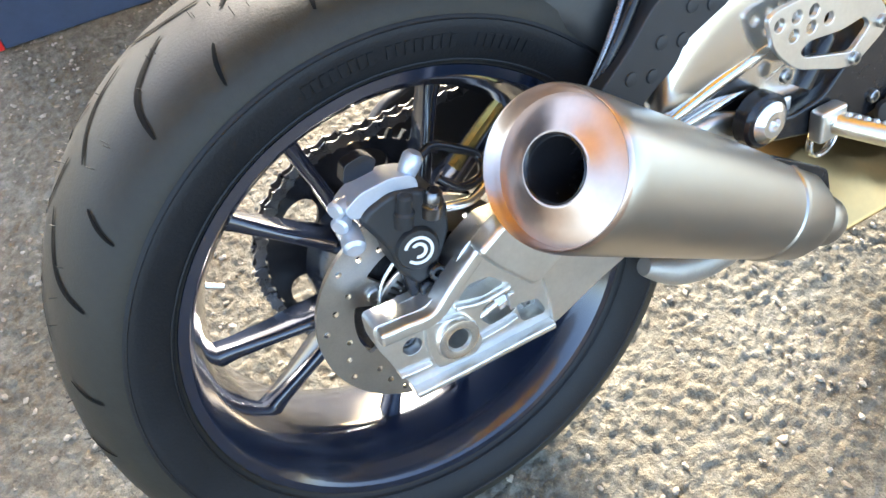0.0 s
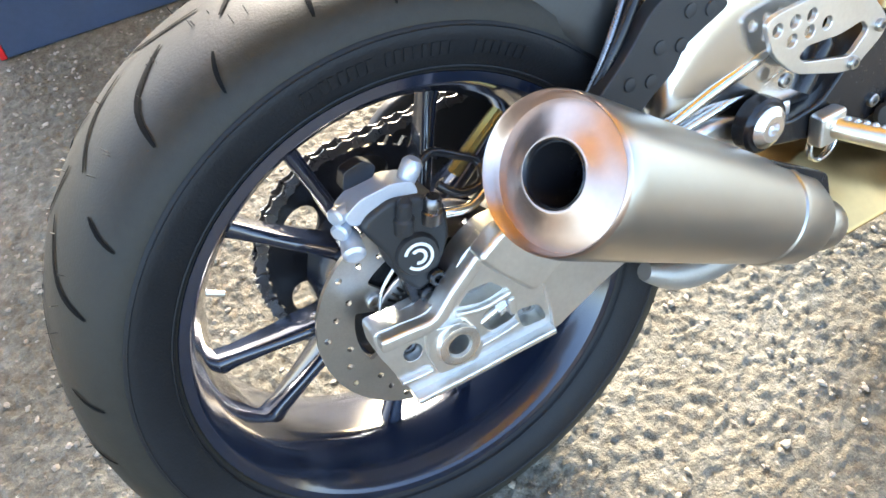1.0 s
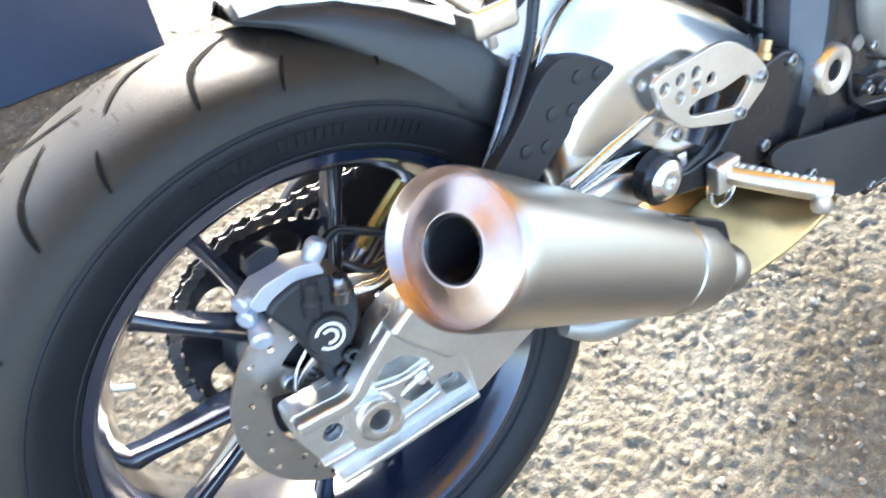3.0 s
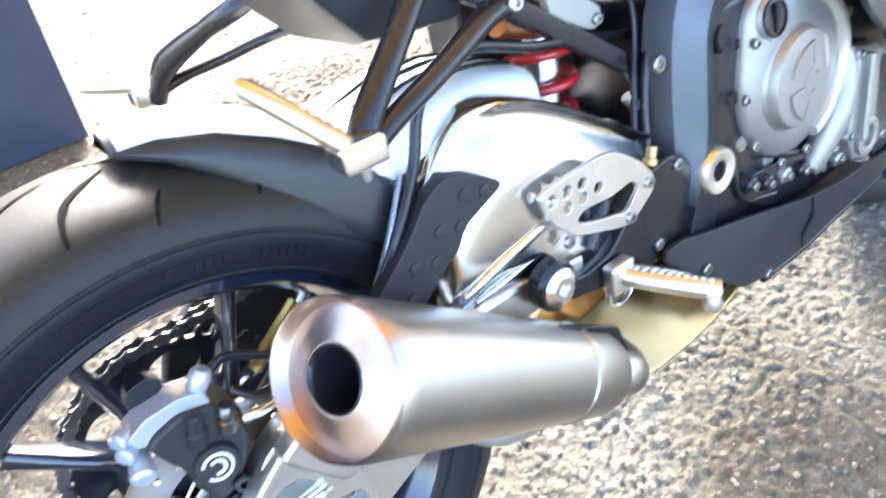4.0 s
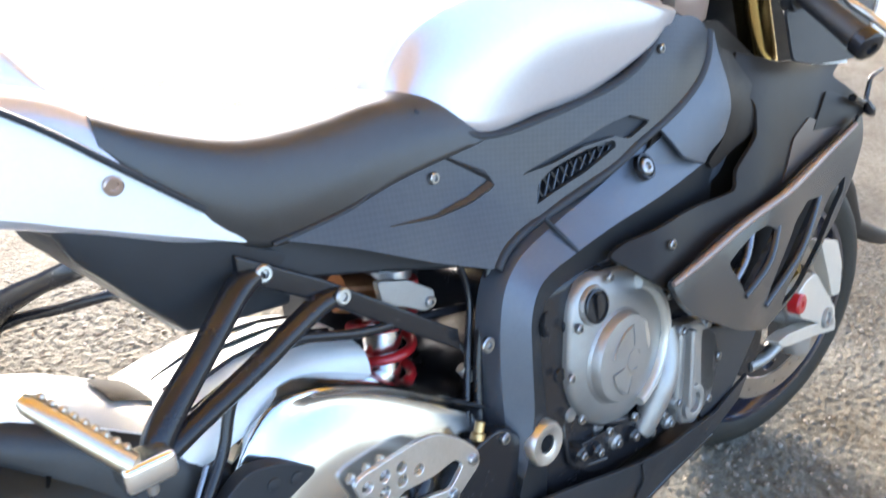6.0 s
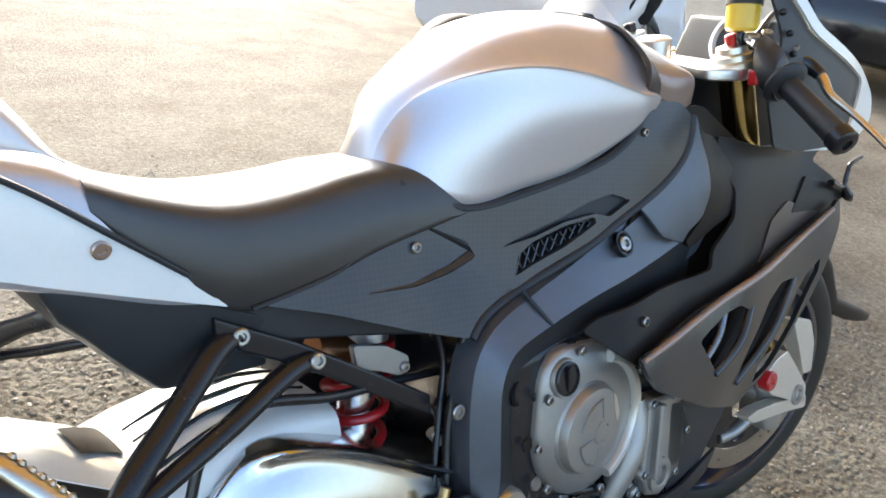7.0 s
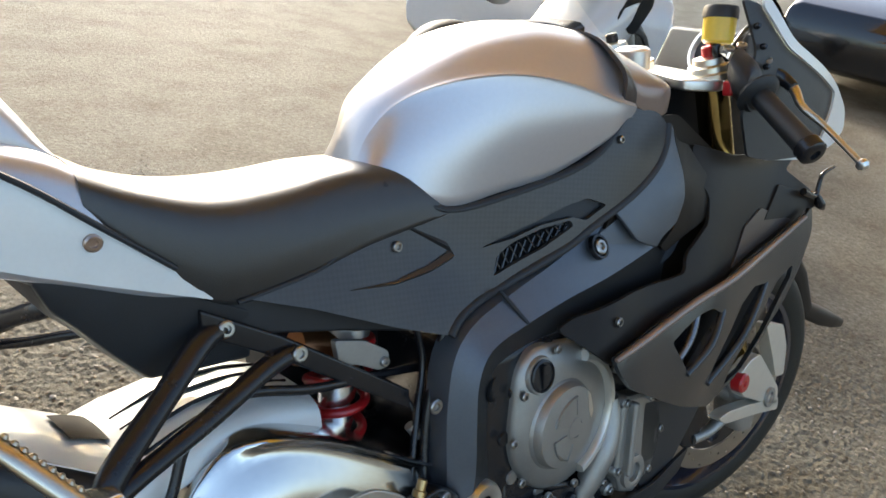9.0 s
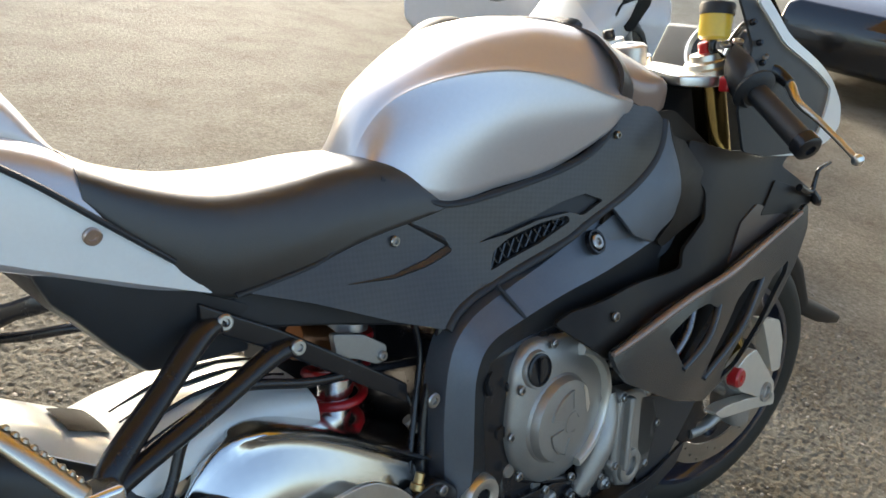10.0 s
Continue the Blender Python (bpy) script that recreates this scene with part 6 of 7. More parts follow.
bp = part("belly_pan", panel(rounded([(0.506, 0.350), (0.530, 0.354), (0.617, 0.336), (0.745, 0.312), (0.851, 0.300), (0.960, 0.292), (1.08, 0.305), (1.08, 0.250), (0.985, 0.226), (0.893, 0.212), (0.788, 0.204), (0.711, 0.206), (0.640, 0.230), (0.560, 0.288), (0.505, 0.335)], 0.008), belly_y, 0.006, 0.018), BLACK_PLASTIC, bike, "black plastic belly pan", 40, bevel=0.002)
part("pan_crease", tube([(x, belly_y(x, z) - 0.001, z) for x, z in ((0.760, 0.308), (0.772, 0.275), (0.768, 0.245), (0.79, 0.210))], [0.002, 0.004, 0.004, 0.002], 10, flat=0.6), BLACK_PLASTIC, bp)
part("lower_strip", tube([(x, belly_y(x, z) + 0.004, z) for x, z in ((0.70, 0.204), (0.80, 0.199), (0.90, 0.207), (1.0, 0.224))], 0.006, 10), BLACK_SATIN, bp)
part("far_side", panel([(0.52, 0.345), (0.74, 0.31), (1.08, 0.30), (1.0, 0.22), (0.71, 0.20), (0.56, 0.285)], lambda x, z: 0.15, 0.005, 0.05), BLACK_PLASTIC, bp)
part("pan_floor", box(0.62, 1.04, -0.14, 0.14, 0.212, 0.220), BLACK_PLASTIC, bp)
bolt("pan_bolt", (0.561, belly_y(0.561, 0.301), 0.301), bp, 0.007)
bolt("pan_bolt", (0.70, belly_y(0.70, 0.216), 0.216), bp, 0.006)

fair_y = surface([(0.78, 0.565, -0.220), (0.88, 0.47, -0.228), (1.004, 0.484, -0.226), (0.80, 0.612, -0.207), (1.05, 0.60, -0.222), (1.05, 0.405, -0.215), (1.30, 0.56, -0.214), (1.37, 0.68, -0.212), (1.10, 0.74, -0.195), (0.93, 0.65, -0.192), (0.70, 0.63, -0.168), (1.34, 0.76, -0.190), (1.17, 0.66, -0.208)])
slots = [rounded([(0.921, 0.550), (0.962, 0.493), (1.060, 0.560), (1.029, 0.576), (0.994, 0.573)], 0.007),
         rounded([(1.041, 0.450), (1.056, 0.480), (1.133, 0.555), (1.185, 0.573), (1.235, 0.567), (1.165, 0.521), (1.108, 0.478)], 0.006),
         rounded([(1.108, 0.420), (1.128, 0.451), (1.211, 0.505), (1.281, 0.560), (1.335, 0.580), (1.330, 0.557), (1.244, 0.482), (1.166, 0.432)], 0.006)]
lf = part("lower_fairing", panel(rounded([(0.779, 0.568), (0.848, 0.577), (0.987, 0.596), (1.10, 0.611), (1.26, 0.634), (1.369, 0.664), (1.397, 0.677), (1.397, 0.630), (1.357, 0.563), (1.310, 0.515), (1.220, 0.460), (1.146, 0.422), (1.058, 0.399), (0.944, 0.444), (0.812, 0.516), (0.787, 0.545)], 0.012), fair_y, 0.008, 0.016, slots), GREY_PAINT, bike, "graphite grey vented side fairing", 40, bevel=0.0035, segs=3)
# paler paint on the lip puts the light along the top edge into colour
lip_line = [(0.781, 0.566), (0.848, 0.575), (0.987, 0.594), (1.10, 0.609), (1.26, 0.632), (1.369, 0.662)]
part("edge_light_lip", tube([(x, fair_y(x, z) - 0.001, z) for x, z in lip_line], [0.0035, 0.0055, 0.006, 0.006, 0.005, 0.0035], 12, flat=0.8), TAUPE_PAINT, lf, "rounded upper lip, edge light painted in", 60)
for a, b in (((0.962, 0.490), (1.066, 0.564)), ((1.041, 0.447), (1.241, 0.566))):
    mid = ((a[0] + b[0]) / 2 + 0.006, (a[1] + b[1]) / 2 - 0.004)
    part("slat", tube([(x, fair_y(x, z) - 0.001 + dy, z) for (x, z), dy in ((a, 0.002), (mid, -0.004), (b, 0.004))], 0.006, 10, flat=0.7), GREY_PAINT, lf, smooth=60)
# added black sheet behind the slots, in place of the shade inside the fairing
part("vent_shade_sheet", panel(rounded([(0.90, 0.56), (0.95, 0.48), (1.05, 0.43), (1.14, 0.42), (1.36, 0.58), (1.33, 0.62), (1.10, 0.59)], 0.01), lambda x, z: fair_y(x, z) + 0.034, 0.004, 0.03), BLACK_DEEP, lf)
part("radiator_hose", tube([(0.965, fair_y(0.965, 0.50) + 0.022, 0.50), (1.0, fair_y(1.0, 0.535) + 0.018, 0.535), (1.03, fair_y(1.03, 0.585) + 0.024, 0.585)], 0.007, 12), CHAIN, lf, "metal hose behind the vent")
up_y = lambda x, z: fair_y(x, z) + 0.022
uf = part("upper_fairing", panel(rounded([(0.726, 0.607), (0.755, 0.619), (0.871, 0.626), (0.967, 0.626), (1.004, 0.629), (1.011, 0.655), (1.075, 0.693), (1.086, 0.732), (1.055, 0.769), (1.062, 0.814), (1.18, 0.786), (1.41, 0.769), (1.36, 0.743), (1.459, 0.690), (1.457, 0.665), (1.307, 0.610), (1.154, 0.580), (0.918, 0.545), (0.80, 0.545)], 0.010), up_y, 0.006, 0.016), BROWN_PAINT, bike, "dark brownish black upper fairing", 40, bevel=0.003)
part("fairing_step", panel(rounded([(1.323, 0.722), (1.455, 0.684), (1.450, 0.665), (1.36, 0.660), (1.262, 0.668)], 0.006), lambda x, z: up_y(x, z) - 0.004, 0.006, 0.016), BROWN_PAINT, uf, bevel=0.002)
part("fairing_step", panel(rounded([(1.255, 0.690), (1.19, 0.668), (1.135, 0.610), (1.26, 0.632), (1.36, 0.655)], 0.006), lambda x, z: up_y(x, z) - 0.003, 0.006, 0.016), ROSE_GREY, uf, bevel=0.002)
head_y = surface([(0.86, 0.74, -0.150), (0.88, 0.695, -0.160), (0.955, 0.673, -0.166), (0.94, 0.79, -0.160), (0.99, 0.82, -0.163), (1.0, 0.76, -0.176), (0.985, 0.70, -0.172), (1.05, 0.80, -0.160), (1.08, 0.70, -0.172), (0.98, 0.63, -0.162)])
part("head_panel", panel(rounded([(0.858, 0.746), (0.892, 0.764), (0.939, 0.793), (0.964, 0.828), (0.970, 0.850), (0.990, 0.850), (0.990, 0.827), (1.001, 0.784), (1.005, 0.741), (0.992, 0.705), (0.963, 0.688), (0.955, 0.673), (0.905, 0.692)], 0.008), head_y, 0.006, 0.012), FRAME_FACET, uf, "satin grey curved head panel", 40, bevel=0.003)
part("fairing_insert", panel(rounded([(0.992, 0.850), (1.004, 0.824), (1.040, 0.815), (1.086, 0.765), (1.104, 0.726), (1.076, 0.697), (1.020, 0.676), (0.985, 0.660), (0.968, 0.672), (0.996, 0.699), (1.012, 0.741), (1.006, 0.788)], 0.008), lambda x, z: head_y(x, z) + 0.004 - 0.10 * max(0, x - 1.03), 0.006, 0.012), BROWN_PAINT, uf, "dark curved insert", bevel=0.003)
part("spar_gusset", panel(rounded([(0.84, 0.705), (0.87, 0.655), (0.95, 0.625), (1.02, 0.645), (1.05, 0.70), (1.02, 0.76), (0.93, 0.745)], 0.012), lambda x, z: head_y(x, z) + 0.014, 0.005, 0.014), FRAME_FACET, uf, "satin grey gusset")
part("inner_cowl", panel(rounded([(0.85, 0.70), (0.95, 0.60), (1.12, 0.56), (1.40, 0.62), (1.36, 0.76), (1.16, 0.79), (1.03, 0.86), (0.95, 0.86)], 0.014), lambda x, z: -0.140, 0.005, 0.03), BROWN_PAINT, uf)
part("lower_inner", panel(rounded([(0.93, 0.44), (1.06, 0.395), (1.15, 0.42), (1.10, 0.36), (1.02, 0.29), (0.95, 0.25), (0.93, 0.30)], 0.012), lambda x, z: -0.178, 0.006, 0.03), BLACK_PLASTIC, uf, "black inner radiator panel", bevel=0.003)
part("nose_corner", panel(rounded([(1.222, 0.776), (1.332, 0.792), (1.363, 0.763)], 0.004), lambda x, z: -0.196, 0.004, 0.02), WHITE_PAINT, uf, "pale triangular corner piece")
part("indicator_stem", tube([(1.385, -0.200, 0.703), (1.43, -0.204, 0.690), (1.440, -0.206, 0.715), (1.446, -0.208, 0.73), (1.49, -0.21, 0.738)], [0.007, 0.005, 0.004, 0.004, 0.003], 10), BLACK_SATIN, uf)
part("indicator", tube([(1.438, -0.206, 0.69), (1.452, -0.207, 0.672), (1.470, -0.208, 0.660)], [0.004, 0.010, 0.003], 12), BLACK_SATIN, uf, "small black indicator")
bolt("fairing_bolt", (0.824, up_y(0.824, 0.600) - 0.001, 0.600), uf, 0.007)
part("lower_fairing", panel([(0.775, 0.565), (0.835, 0.492), (1.08, 0.405), (1.20, 0.50), (1.37, 0.70), (1.20, 0.645), (0.90, 0.575)], lambda x, z: -fair_y(x, z), 0.005, 0.03, inward=-1), GREY_PAINT, uf)
part("upper_fairing", panel([(0.70, 0.638), (0.79, 0.575), (1.20, 0.62), (1.40, 0.76), (1.10, 0.80), (0.96, 0.665)], lambda x, z: -up_y(x, z), 0.005, 0.03, inward=-1), DARK_PAINT, uf)

# ---- front end, turned a little to the right ----
STEER = Matrix.Translation((1.19, 0, 0.9)) @ Matrix.Rotation(radians(-15), 4, Vector((-0.407, 0, 0.914))) @ Matrix.Translation((-1.19, 0, -0.9))
FA = (1.445, 0.0, 0.298)
SHIFT = STEER.inverted() @ Vector((1.333, -0.052, 0.300)) - Vector(FA)      # from the fork's straight line to where the wheel stands


def front_wheel():
    w = part("front_wheel", lathe([(-0.05, 0.226), (-0.05, 0.216), (-0.03, 0.206), (0.0, 0.20), (0.03, 0.206), (0.05, 0.216), (0.05, 0.226), (0.046, 0.228), (0.03, 0.214), (0, 0.207), (-0.03, 0.214), (-0.046, 0.228)], FA, (0, 1, 0), 96), GLOSS_BLUE, bike, "gloss dark cast front rim", 30)
    w.matrix_local = STEER @ Matrix.Translation(SHIFT)
    part("tyre", lathe(tyre(0.297, 0.050, 0.226), FA, (0, 1, 0), 120), RUBBER, w, "black rubber front tyre", 60)
    for k in range(10):
        a = radians(36 * k + 10)
        d = Vector((math.cos(a), 0, math.sin(a)))
        part("spoke", tube([Vector(FA) + d * 0.03, Vector(FA) + d * 0.12, Vector(FA) + d * 0.206], [0.013, 0.009, 0.011], 10), GLOSS_BLUE, w)
    for s in (-1, 1):
        hs = [circle(FA[0] + r * math.cos(a), FA[2] + r * math.sin(a), 0.003, 8) for k, (r, a) in enumerate(((0.130 + 0.011 * (k % 3), 2 * math.pi * k / 36) for k in range(36)))]
        dk = part("brake_disc", plate(circle(FA[0], FA[2], 0.160, 80), s * 0.068, s * 0.073, [circle(FA[0], FA[2], 0.118, 60)] + hs), DISC, w, "drilled steel front brake disc", 30)
        part("carrier", plate(circle(FA[0], FA[2], 0.116, 48), s * 0.067, s * 0.071, [circle(FA[0], FA[2], 0.05, 30)] + [circle(FA[0] + 0.085 * math.cos(a), FA[2] + 0.085 * math.sin(a), 0.02, 16) for a in np.linspace(0, 2 * math.pi, 8, endpoint=False)]), BLACK_SATIN, w)
    return w


front_wheel()
FD = Vector((-0.372, 0, 0.928))


def forks():
    for s in (-1, 1):
        old = Vector((1.447, 0.114 * s, 0.30))
        top = old + FD * ((0.945 - 0.30) / FD.z)
        foot = old + SHIFT
        fd, ln = (top - foot).normalized(), (top - foot).length
        f = part("fork_leg", solid_lathe([(0.10, 0.021), (0.30, 0.021), (0.301, 0.0265), (ln - 0.035, 0.0265), (ln - 0.033, 0.024), (ln - 0.010, 0.024)], foot, fd, 32), FORK_GOLD, bike, "gold anodised front fork leg")
        f.matrix_local = STEER
        part("fork_bottom", loft([spline([(x - w, 0.107 * s - 0.022, z), (x, 0.107 * s - 0.03, z), (x + w, 0.107 * s - 0.022, z), (x + w, 0.107 * s + 0.022, z), (x - w, 0.107 * s + 0.022, z)], 3, True) for x, w, z in ((1.445, 0.022, 0.262), (1.44, 0.032, 0.285), (1.435, 0.032, 0.315), (1.41, 0.027, 0.35), (1.385, 0.026, 0.40))]), CAST, f, "silver cast fork bottom", 50).matrix_local = Matrix.Translation(SHIFT)
        part("caliper_leg", tube([(1.41, 0.115 * s, 0.30), (1.36, 0.12 * s, 0.275), (1.315, 0.12 * s, 0.27)], [0.014, 0.011, 0.012], 12), CAST, f).matrix_local = Matrix.Translation(SHIFT)
        part("caliper_leg", tube([(1.40, 0.115 * s, 0.34), (1.335, 0.12 * s, 0.38), (1.30, 0.12 * s, 0.42)], [0.014, 0.011, 0.012], 12), CAST, f).matrix_local = Matrix.Translation(SHIFT)
        part("caliper", plate(rounded([(1.275, 0.43), (1.315, 0.445), (1.335, 0.33), (1.325, 0.25), (1.285, 0.26)], 0.012), s * 0.05, s * 0.125), BLACK_SATIN, f, bevel=0.006).matrix_local = Matrix.Translation(SHIFT)
        if s < 0:
            inv = STEER.inverted()
            for outline in ([(1.278, 0.480), (1.357, 0.457), (1.386, 0.405), (1.387, 0.346), (1.350, 0.352), (1.317, 0.414)],
                            [(1.229, 0.422), (1.269, 0.424), (1.330, 0.365), (1.371, 0.323), (1.370, 0.287), (1.323, 0.295), (1.294, 0.320), (1.217, 0.357), (1.189, 0.389), (1.198, 0.408)],
                            [(1.376, 0.303), (1.378, 0.275), (1.287, 0.299), (1.156, 0.327), (1.128, 0.346), (1.167, 0.347), (1.245, 0.332), (1.319, 0.313)]):
                part("axle_clamp", plate(rounded(outline, 0.010), -0.205, -0.182), CAST_PALE, f, "pale cast forked axle clamp", bevel=0.006, segs=3).matrix_local = inv
            part("clamp_boss", lathe([(0, 0.011), (0.004, 0.012), (0.004, 0.019), (-0.02, 0.021), (-0.02, 0.011)], (1.326, -0.206, 0.320), (0, -1, 0), 28), CAST, f).matrix_local = inv
        slider = part("axle_slider", solid_lathe([(-0.01, 0.018), (0.006, 0.018), (0.009, 0.015), (0.009, 0.006), (0.006, 0.005)], (1.202 if s < 0 else 1.445, (0.203 if s < 0 else 0.13) * s, 0.390 if s < 0 else 0.305), (0, s, 0), 32), RED, f, "red axle slider")
        slider.matrix_local = inv if s < 0 else Matrix.Translation(SHIFT)
        part("fork_cap", solid_lathe([(-0.014, 0.043), (-0.004, 0.043), (-0.002, 0.035), (0.006, 0.034), (0.009, 0.027), (0.018, 0.025), (0.02, 0.015)], top - fd * 0.011, fd, 36), PEG_ALLOY, f)
        part("adjuster_knob", solid_lathe([(0, 0.011), (0.014, 0.011), (0.016, 0.009)], top + fd * 0.009, fd, 12), RED if s < 0 else BLACK_SATIN, f, "red anodised fork adjuster" if s < 0 else "")
    def clamp(z0, z1, k):
        ol = rounded([(1.10, -0.148), (1.17, -0.165), (1.215, -0.13), (1.23, 0.0), (1.215, 0.13), (1.17, 0.165), (1.10, 0.148), (1.13, 0.0)], 0.02)
        return loft([[(x + k, y, z0) for x, y in ol], [(x + k, y, z1) for x, y in ol]])
    tc = part("triple_clamp", clamp(0.905, 0.922, 0.0), ALLOY, bike, "aluminium top fork clamp", bevel=0.003)
    tc.matrix_local = STEER
    part("lower_clamp", clamp(0.735, 0.765, 0.075), BLACK_SATIN, tc, bevel=0.004)
    part("stem_nut", solid_lathe([(0, 0.018), (0.014, 0.018), (0.016, 0.014)], (1.165, 0, 0.92), FD, 6), ALLOY_BRIGHT, tc)
    part("ignition_lock", solid_lathe([(0, 0.028), (0.03, 0.028), (0.034, 0.022), (0.034, 0.012), (0.028, 0.010)], (1.10, -0.035, 0.925), (-0.1, 0, 1), 28), ALLOY, tc, "round metal ignition lock")
    part("dash_panel", loft([[(1.27, -0.10, 0.90), (1.27, 0.10, 0.90), (1.30, 0.09, 0.99), (1.30, -0.09, 0.99)], [(1.31, -0.10, 0.89), (1.31, 0.10, 0.89), (1.34, 0.09, 0.98), (1.34, -0.09, 0.98)]]), BLACK_PLASTIC, tc, bevel=0.01)
    part("gauge", lathe([(0, 0.002), (0.004, 0.036), (0.012, 0.040), (0.012, 0.046), (0, 0.046)], (1.292, -0.03, 0.95), (-1, 0, 0.32), 40), ALLOY, tc, "round dial with a metal ring")
    # added sheet, cavity black for the dark of the cockpit interior
    part("cockpit_shade_sheet", panel(rounded([(1.00, 0.74), (1.42, 0.70), (1.42, 0.80), (1.32, 0.905), (1.02, 0.905)], 0.02), lambda x, z: -0.082, 0.006, 0.04), BLACK_DEEP, bike)
    return tc


forks()


def handlebar(side):
    inner, outer = Vector((1.165, 0.15 * side, 0.927)), Vector((1.104, 0.298 * side, 0.822))
    d = (outer - inner)
    g = part("handlebar_grip", tube([inner + d * 0.35, inner + d * 0.7, outer], [0.0165, 0.0165, 0.0175], 24, smooth_n=4), BLACK_PLASTIC, bike, "black rubber handlebar grip")
    part("bar_tube", tube([inner, outer], 0.011, 16, smooth_n=1), BLACK_SATIN, g)
    part("bar_end", solid_lathe([(0, 0.017), (0.003, 0.020), (0.02, 0.020), (0.024, 0.015), (0.024, 0.008), (0.020, 0.007)], outer, d, 28), BLACK_SATIN, g, "black bar end weight")
    part("switch_housing", loft([spline([inner + d * s + Vector((math.cos(a) * r, 0, math.sin(a) * r * 1.1)) for a in np.linspace(0, 2 * math.pi, 8, endpoint=False)], 3, True) for s, r in ((0.06, 0.026), (0.10, 0.034), (0.28, 0.035), (0.34, 0.029))]), BLACK_PLASTIC, g)
    part("grip_flange", solid_lathe([(0, 0.031), (0.003, 0.034), (0.006, 0.034), (0.009, 0.030), (0.014, 0.021)], inner + d * 0.36, d, 28), BLACK_PLASTIC, g)
    if side < 0:
        part("stop_switch", box(-0.007, 0.007, -0.008, 0.008, -0.012, 0.010), RED, g, "red stop switch", bevel=0.003).matrix_local = Matrix.Translation(inner + d * 0.10 + Vector((-0.026, 0, -0.022)))
    line = [(0.10, 0.055, 0.006), (0.30, 0.100, 0.010), (0.45, 0.110, 0.010), (0.60, 0.104, 0.000), (0.85, 0.125, -0.004), (1.25, 0.145, -0.012)]
    part("lever", tube([inner + d * k + Vector((x, 0, z)) for k, x, z in line], [0.008, 0.0085, 0.0100, 0.0078, 0.0062, 0.0058], 12, flat=0.75), PEG_ALLOY if side < 0 else BLACK_SATIN, g, "pale gold brake lever" if side < 0 else "")
    part("lever_clamp", tube([inner + d * k + Vector((x - 0.004, 0, z + 0.003)) for k, x, z in line[:3]], [0.013, 0.012, 0.009], 12), BLACK_SATIN, g)
    for k, x, z in ((0.02, -0.018, 0.026), (0.05, 0.016, 0.034), (0.26, 0.052, 0.034)):
        bolt("clamp_bolt", inner + d * k + Vector((x, 0, z)), g, 0.0085, axis=(-0.3, -0.3, 0.9))
    part("lever_ball", solid_lathe([(-0.006, 0.006), (-0.002, 0.0095), (0.004, 0.0095), (0.009, 0.005)], inner + d * 1.25 + Vector((0.145, 0, -0.012)), d, 20), ALLOY, g)
    part("lever_perch", plate(rounded([(1.13, 0.885), (1.20, 0.89), (1.20, 0.925), (1.14, 0.925)], 0.008), 0.16 * side, 0.19 * side), BLACK_SATIN, g, bevel=0.003)
    return g


handlebar(-1)
handlebar(1)


def brake_reservoir():
    o = Vector((1.150, -0.130, 0.960))
    r = part("brake_fluid_reservoir", solid_lathe([(0, 0.020), (0.004, 0.024), (0.034, 0.025), (0.038, 0.025)], o, (0.1, 0, 1), 40), FLUID, bike, "amber translucent brake fluid reservoir")
    part("lid", solid_lathe([(0, 0.027), (0.014, 0.027), (0.018, 0.025), (0.018, 0.012)], o + Vector((0.004, 0, 0.038)), (0.1, 0, 1), 40), BLACK_PLASTIC, r, "black screw lid")
    part("stem", tube([o, o + Vector((0.0, 0, -0.015)), o + Vector((0.02, -0.01, -0.03))], 0.006, 10), BLACK_SATIN, r)
    part("hose", tube([(1.175, -0.145, 0.955), (1.215, -0.15, 0.985), (1.245, -0.155, 0.975), (1.25, -0.16, 0.93), (1.225, -0.165, 0.90)], 0.006, 10), BLACK_SATIN, r)
    return r


brake_reservoir()

# ---- nose fairing, screen and front mudguard ----
nose_y = surface([(1.13, 1.03, -0.180), (1.20, 0.975, -0.195), (1.25, 0.80, -0.205), (1.44, 0.875, -0.200), (1.557, 0.822, -0.190), (1.41, 0.78, -0.205), (1.48, 0.87, -0.195)])
nf = part("nose_fairing", panel(rounded([(1.185, 1.035), (1.27, 0.967), (1.414, 0.920), (1.505, 0.887), (1.571, 0.842), (1.575, 0.800), (1.513, 0.778), (1.40, 0.768), (1.45, 0.815), (1.485, 0.850), (1.495, 0.874), (1.388, 0.910), (1.25, 0.955), (1.175, 1.015)], 0.03, 6), nose_y, 0.004, 0.016), WHITE_PAINT, bike, "light grey nose fairing", 50)
part("nose_inner", panel(rounded([(1.131, 1.025), (1.178, 1.018), (1.252, 0.958), (1.388, 0.914), (1.50, 0.878), (1.49, 0.848), (1.455, 0.812), (1.40, 0.768), (1.23, 0.775), (1.15, 0.79), (1.128, 0.858), (1.15, 0.90), (1.165, 0.95)], 0.01), lambda x, z: nose_y(x, z) + 0.006, 0.004, 0.02), BLACK_PLASTIC, nf)
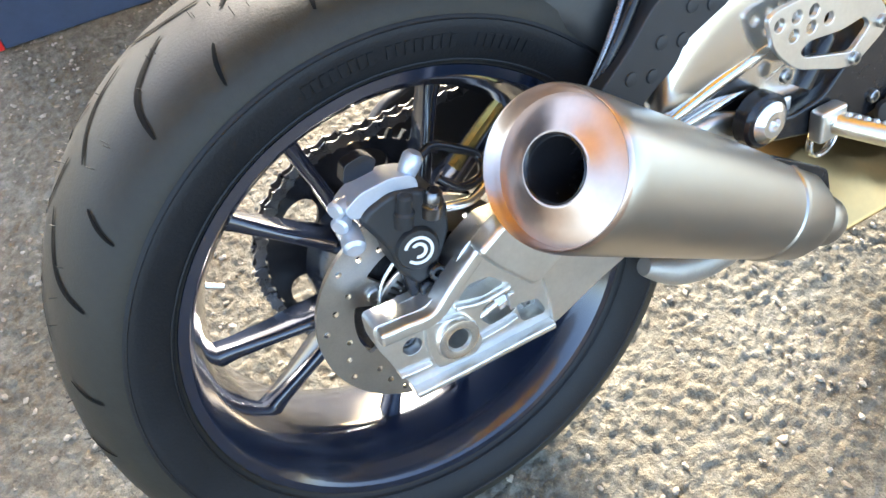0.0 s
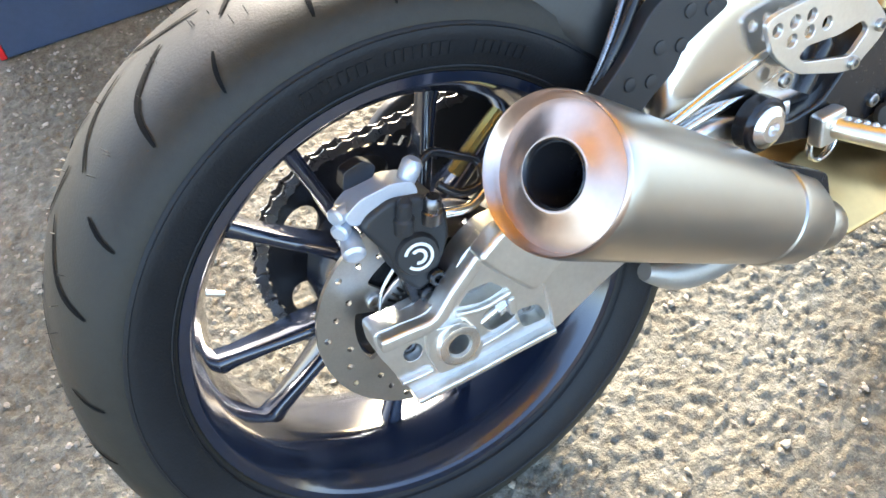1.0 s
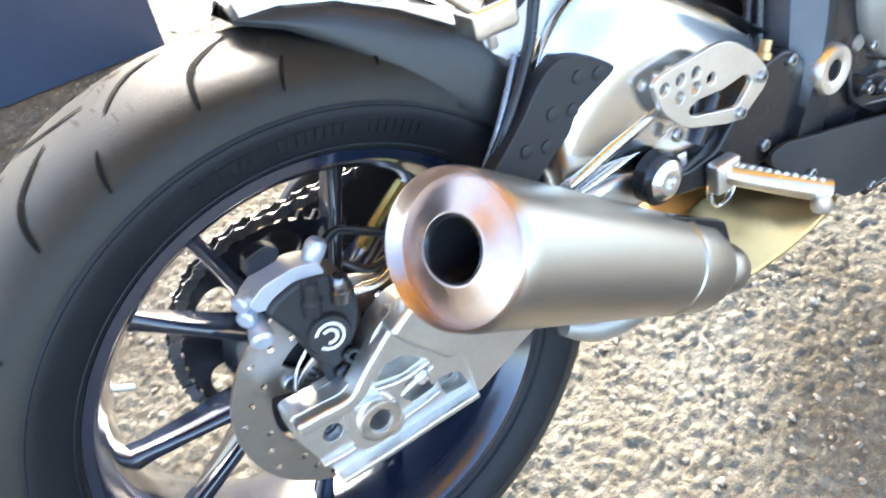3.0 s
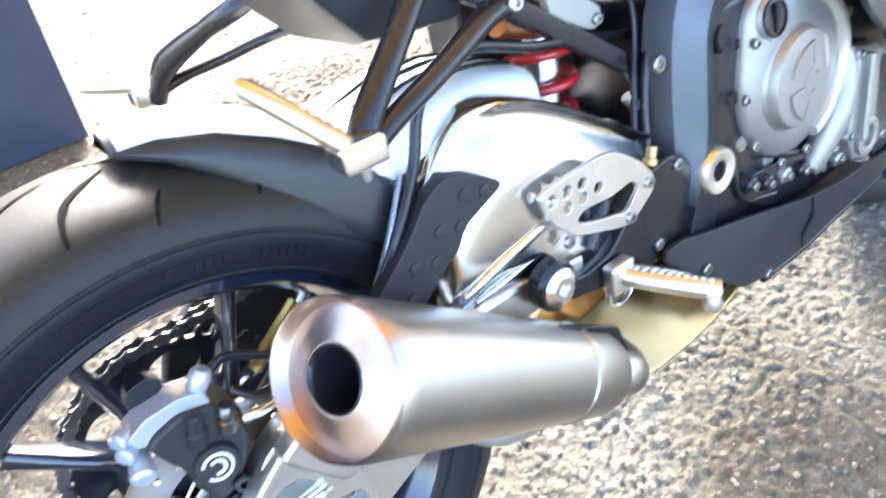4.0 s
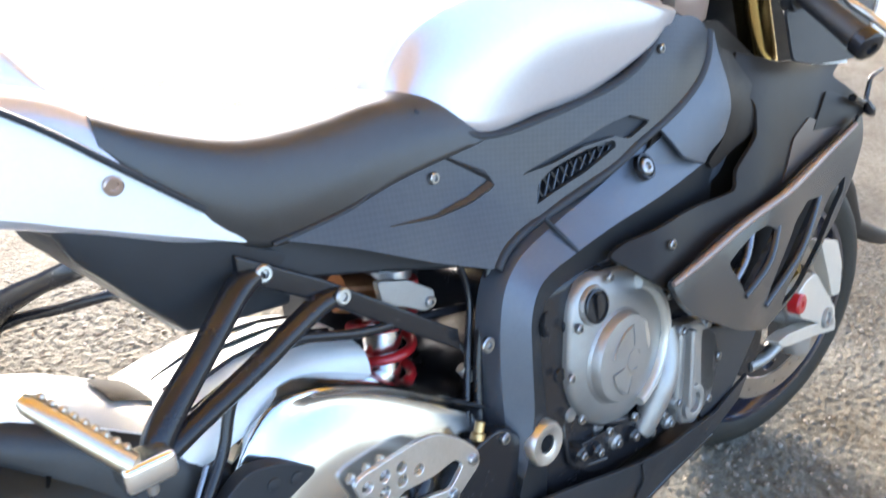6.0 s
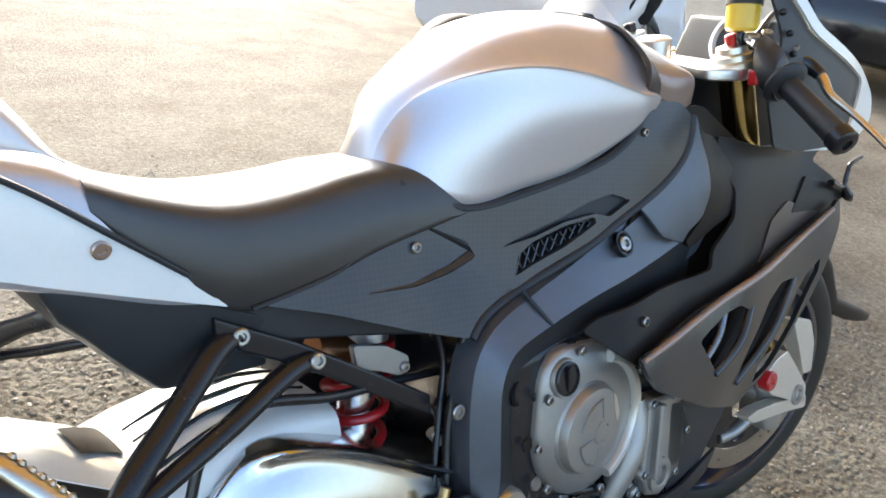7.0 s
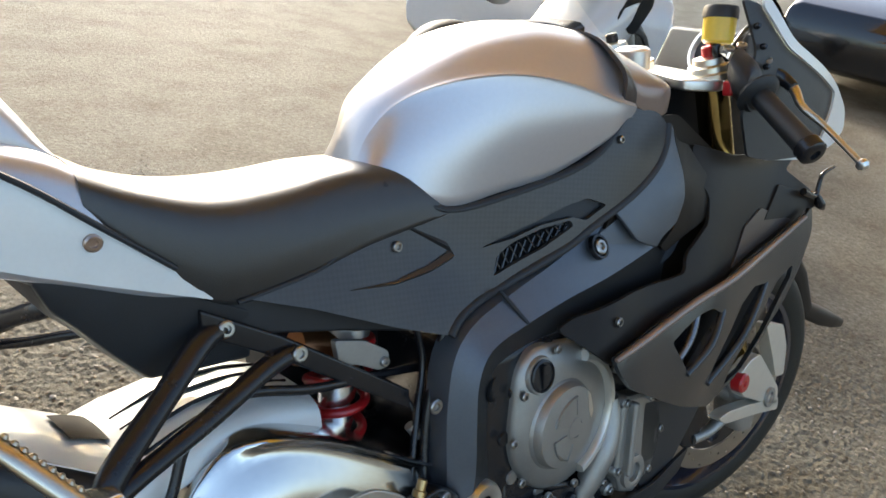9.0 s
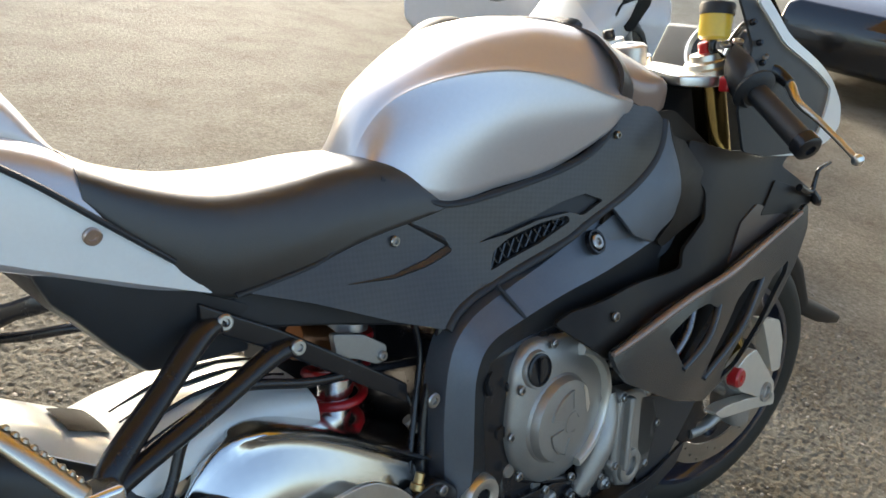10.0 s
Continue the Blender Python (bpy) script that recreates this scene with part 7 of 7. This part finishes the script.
for k, (x, z) in enumerate(((1.158, 0.985), (1.175, 0.955), (1.185, 0.925))):
    part("clip", solid_lathe([(0, 0.005), (0.005, 0.005), (0.008, 0.003)], (x, nose_y(x, z) + 0.004, z), (-0.3, -1, 0.2), 12), BLACK_SATIN, nf)
part("mirrored_nose", panel([(1.19, 0.985), (1.35, 0.915), (1.482, 0.870), (1.557, 0.822), (1.407, 0.778), (1.25, 0.792)], lambda x, z: -nose_y(x, z), 0.004, 0.03, inward=-1), WHITE_PAINT, nf)
rows = []
for t in np.linspace(0, 1, 9):
    x, z, w = 1.52 - 0.26 * t, 0.90 + 0.22 * t - 0.03 * t * t, 0.15 + 0.035 * math.sin(t * 2.2)
    outer = [(x - 0.10 * (math.cos(a) < 0.99) * (1 - math.cos(a)) * 1.2, w * math.sin(a) * 1.05, z - 0.05 * (1 - math.cos(a))) for a in np.linspace(-1.25, 1.25, 15)]
    rows.append(outer + [(p[0] - 0.003, p[1] * 0.98, p[2] - 0.002) for p in outer[::-1]])
screen = part("windscreen", loft(rows), SCREEN, nf, "clear curved windscreen", 60)
screen.visible_shadow = False
rows = []
arc = [(FA[0] + 0.318 * math.cos(radians(a)), FA[2] + 0.318 * math.sin(radians(a)), hw, 0.05, a) for a, hw in ((150, 0.045), (130, 0.055), (105, 0.062), (80, 0.066), (55, 0.064), (38, 0.058))]
lip = [(1.750, 0.400, 0.054, 0.045, 48), (1.81, 0.372, 0.052, 0.042, 62), (1.87, 0.345, 0.044, 0.034, 70), (1.93, 0.315, 0.028, 0.020, 74), (1.97, 0.288, 0.004, 0.004, 76)]
for x, z, hw, dp, a in arc + lip:
    c, s = math.cos(radians(a)), math.sin(radians(a))
    outer = spline([(x - c * dp, -hw, z - s * dp), (x - c * dp * 0.24, -hw * 0.92, z - s * dp * 0.24), (x, 0, z), (x - c * dp * 0.24, hw * 0.92, z - s * dp * 0.24), (x - c * dp, hw, z - s * dp)], 4)
    rows.append(list(outer) + [(p[0] - 0.003 * c, p[1] * 0.95, p[2] - 0.003 * s) for p in outer[::-1]])
part("front_mudguard", loft(rows), BROWN_PAINT, bike, "dark brown-black front mudguard", 50).matrix_local = STEER
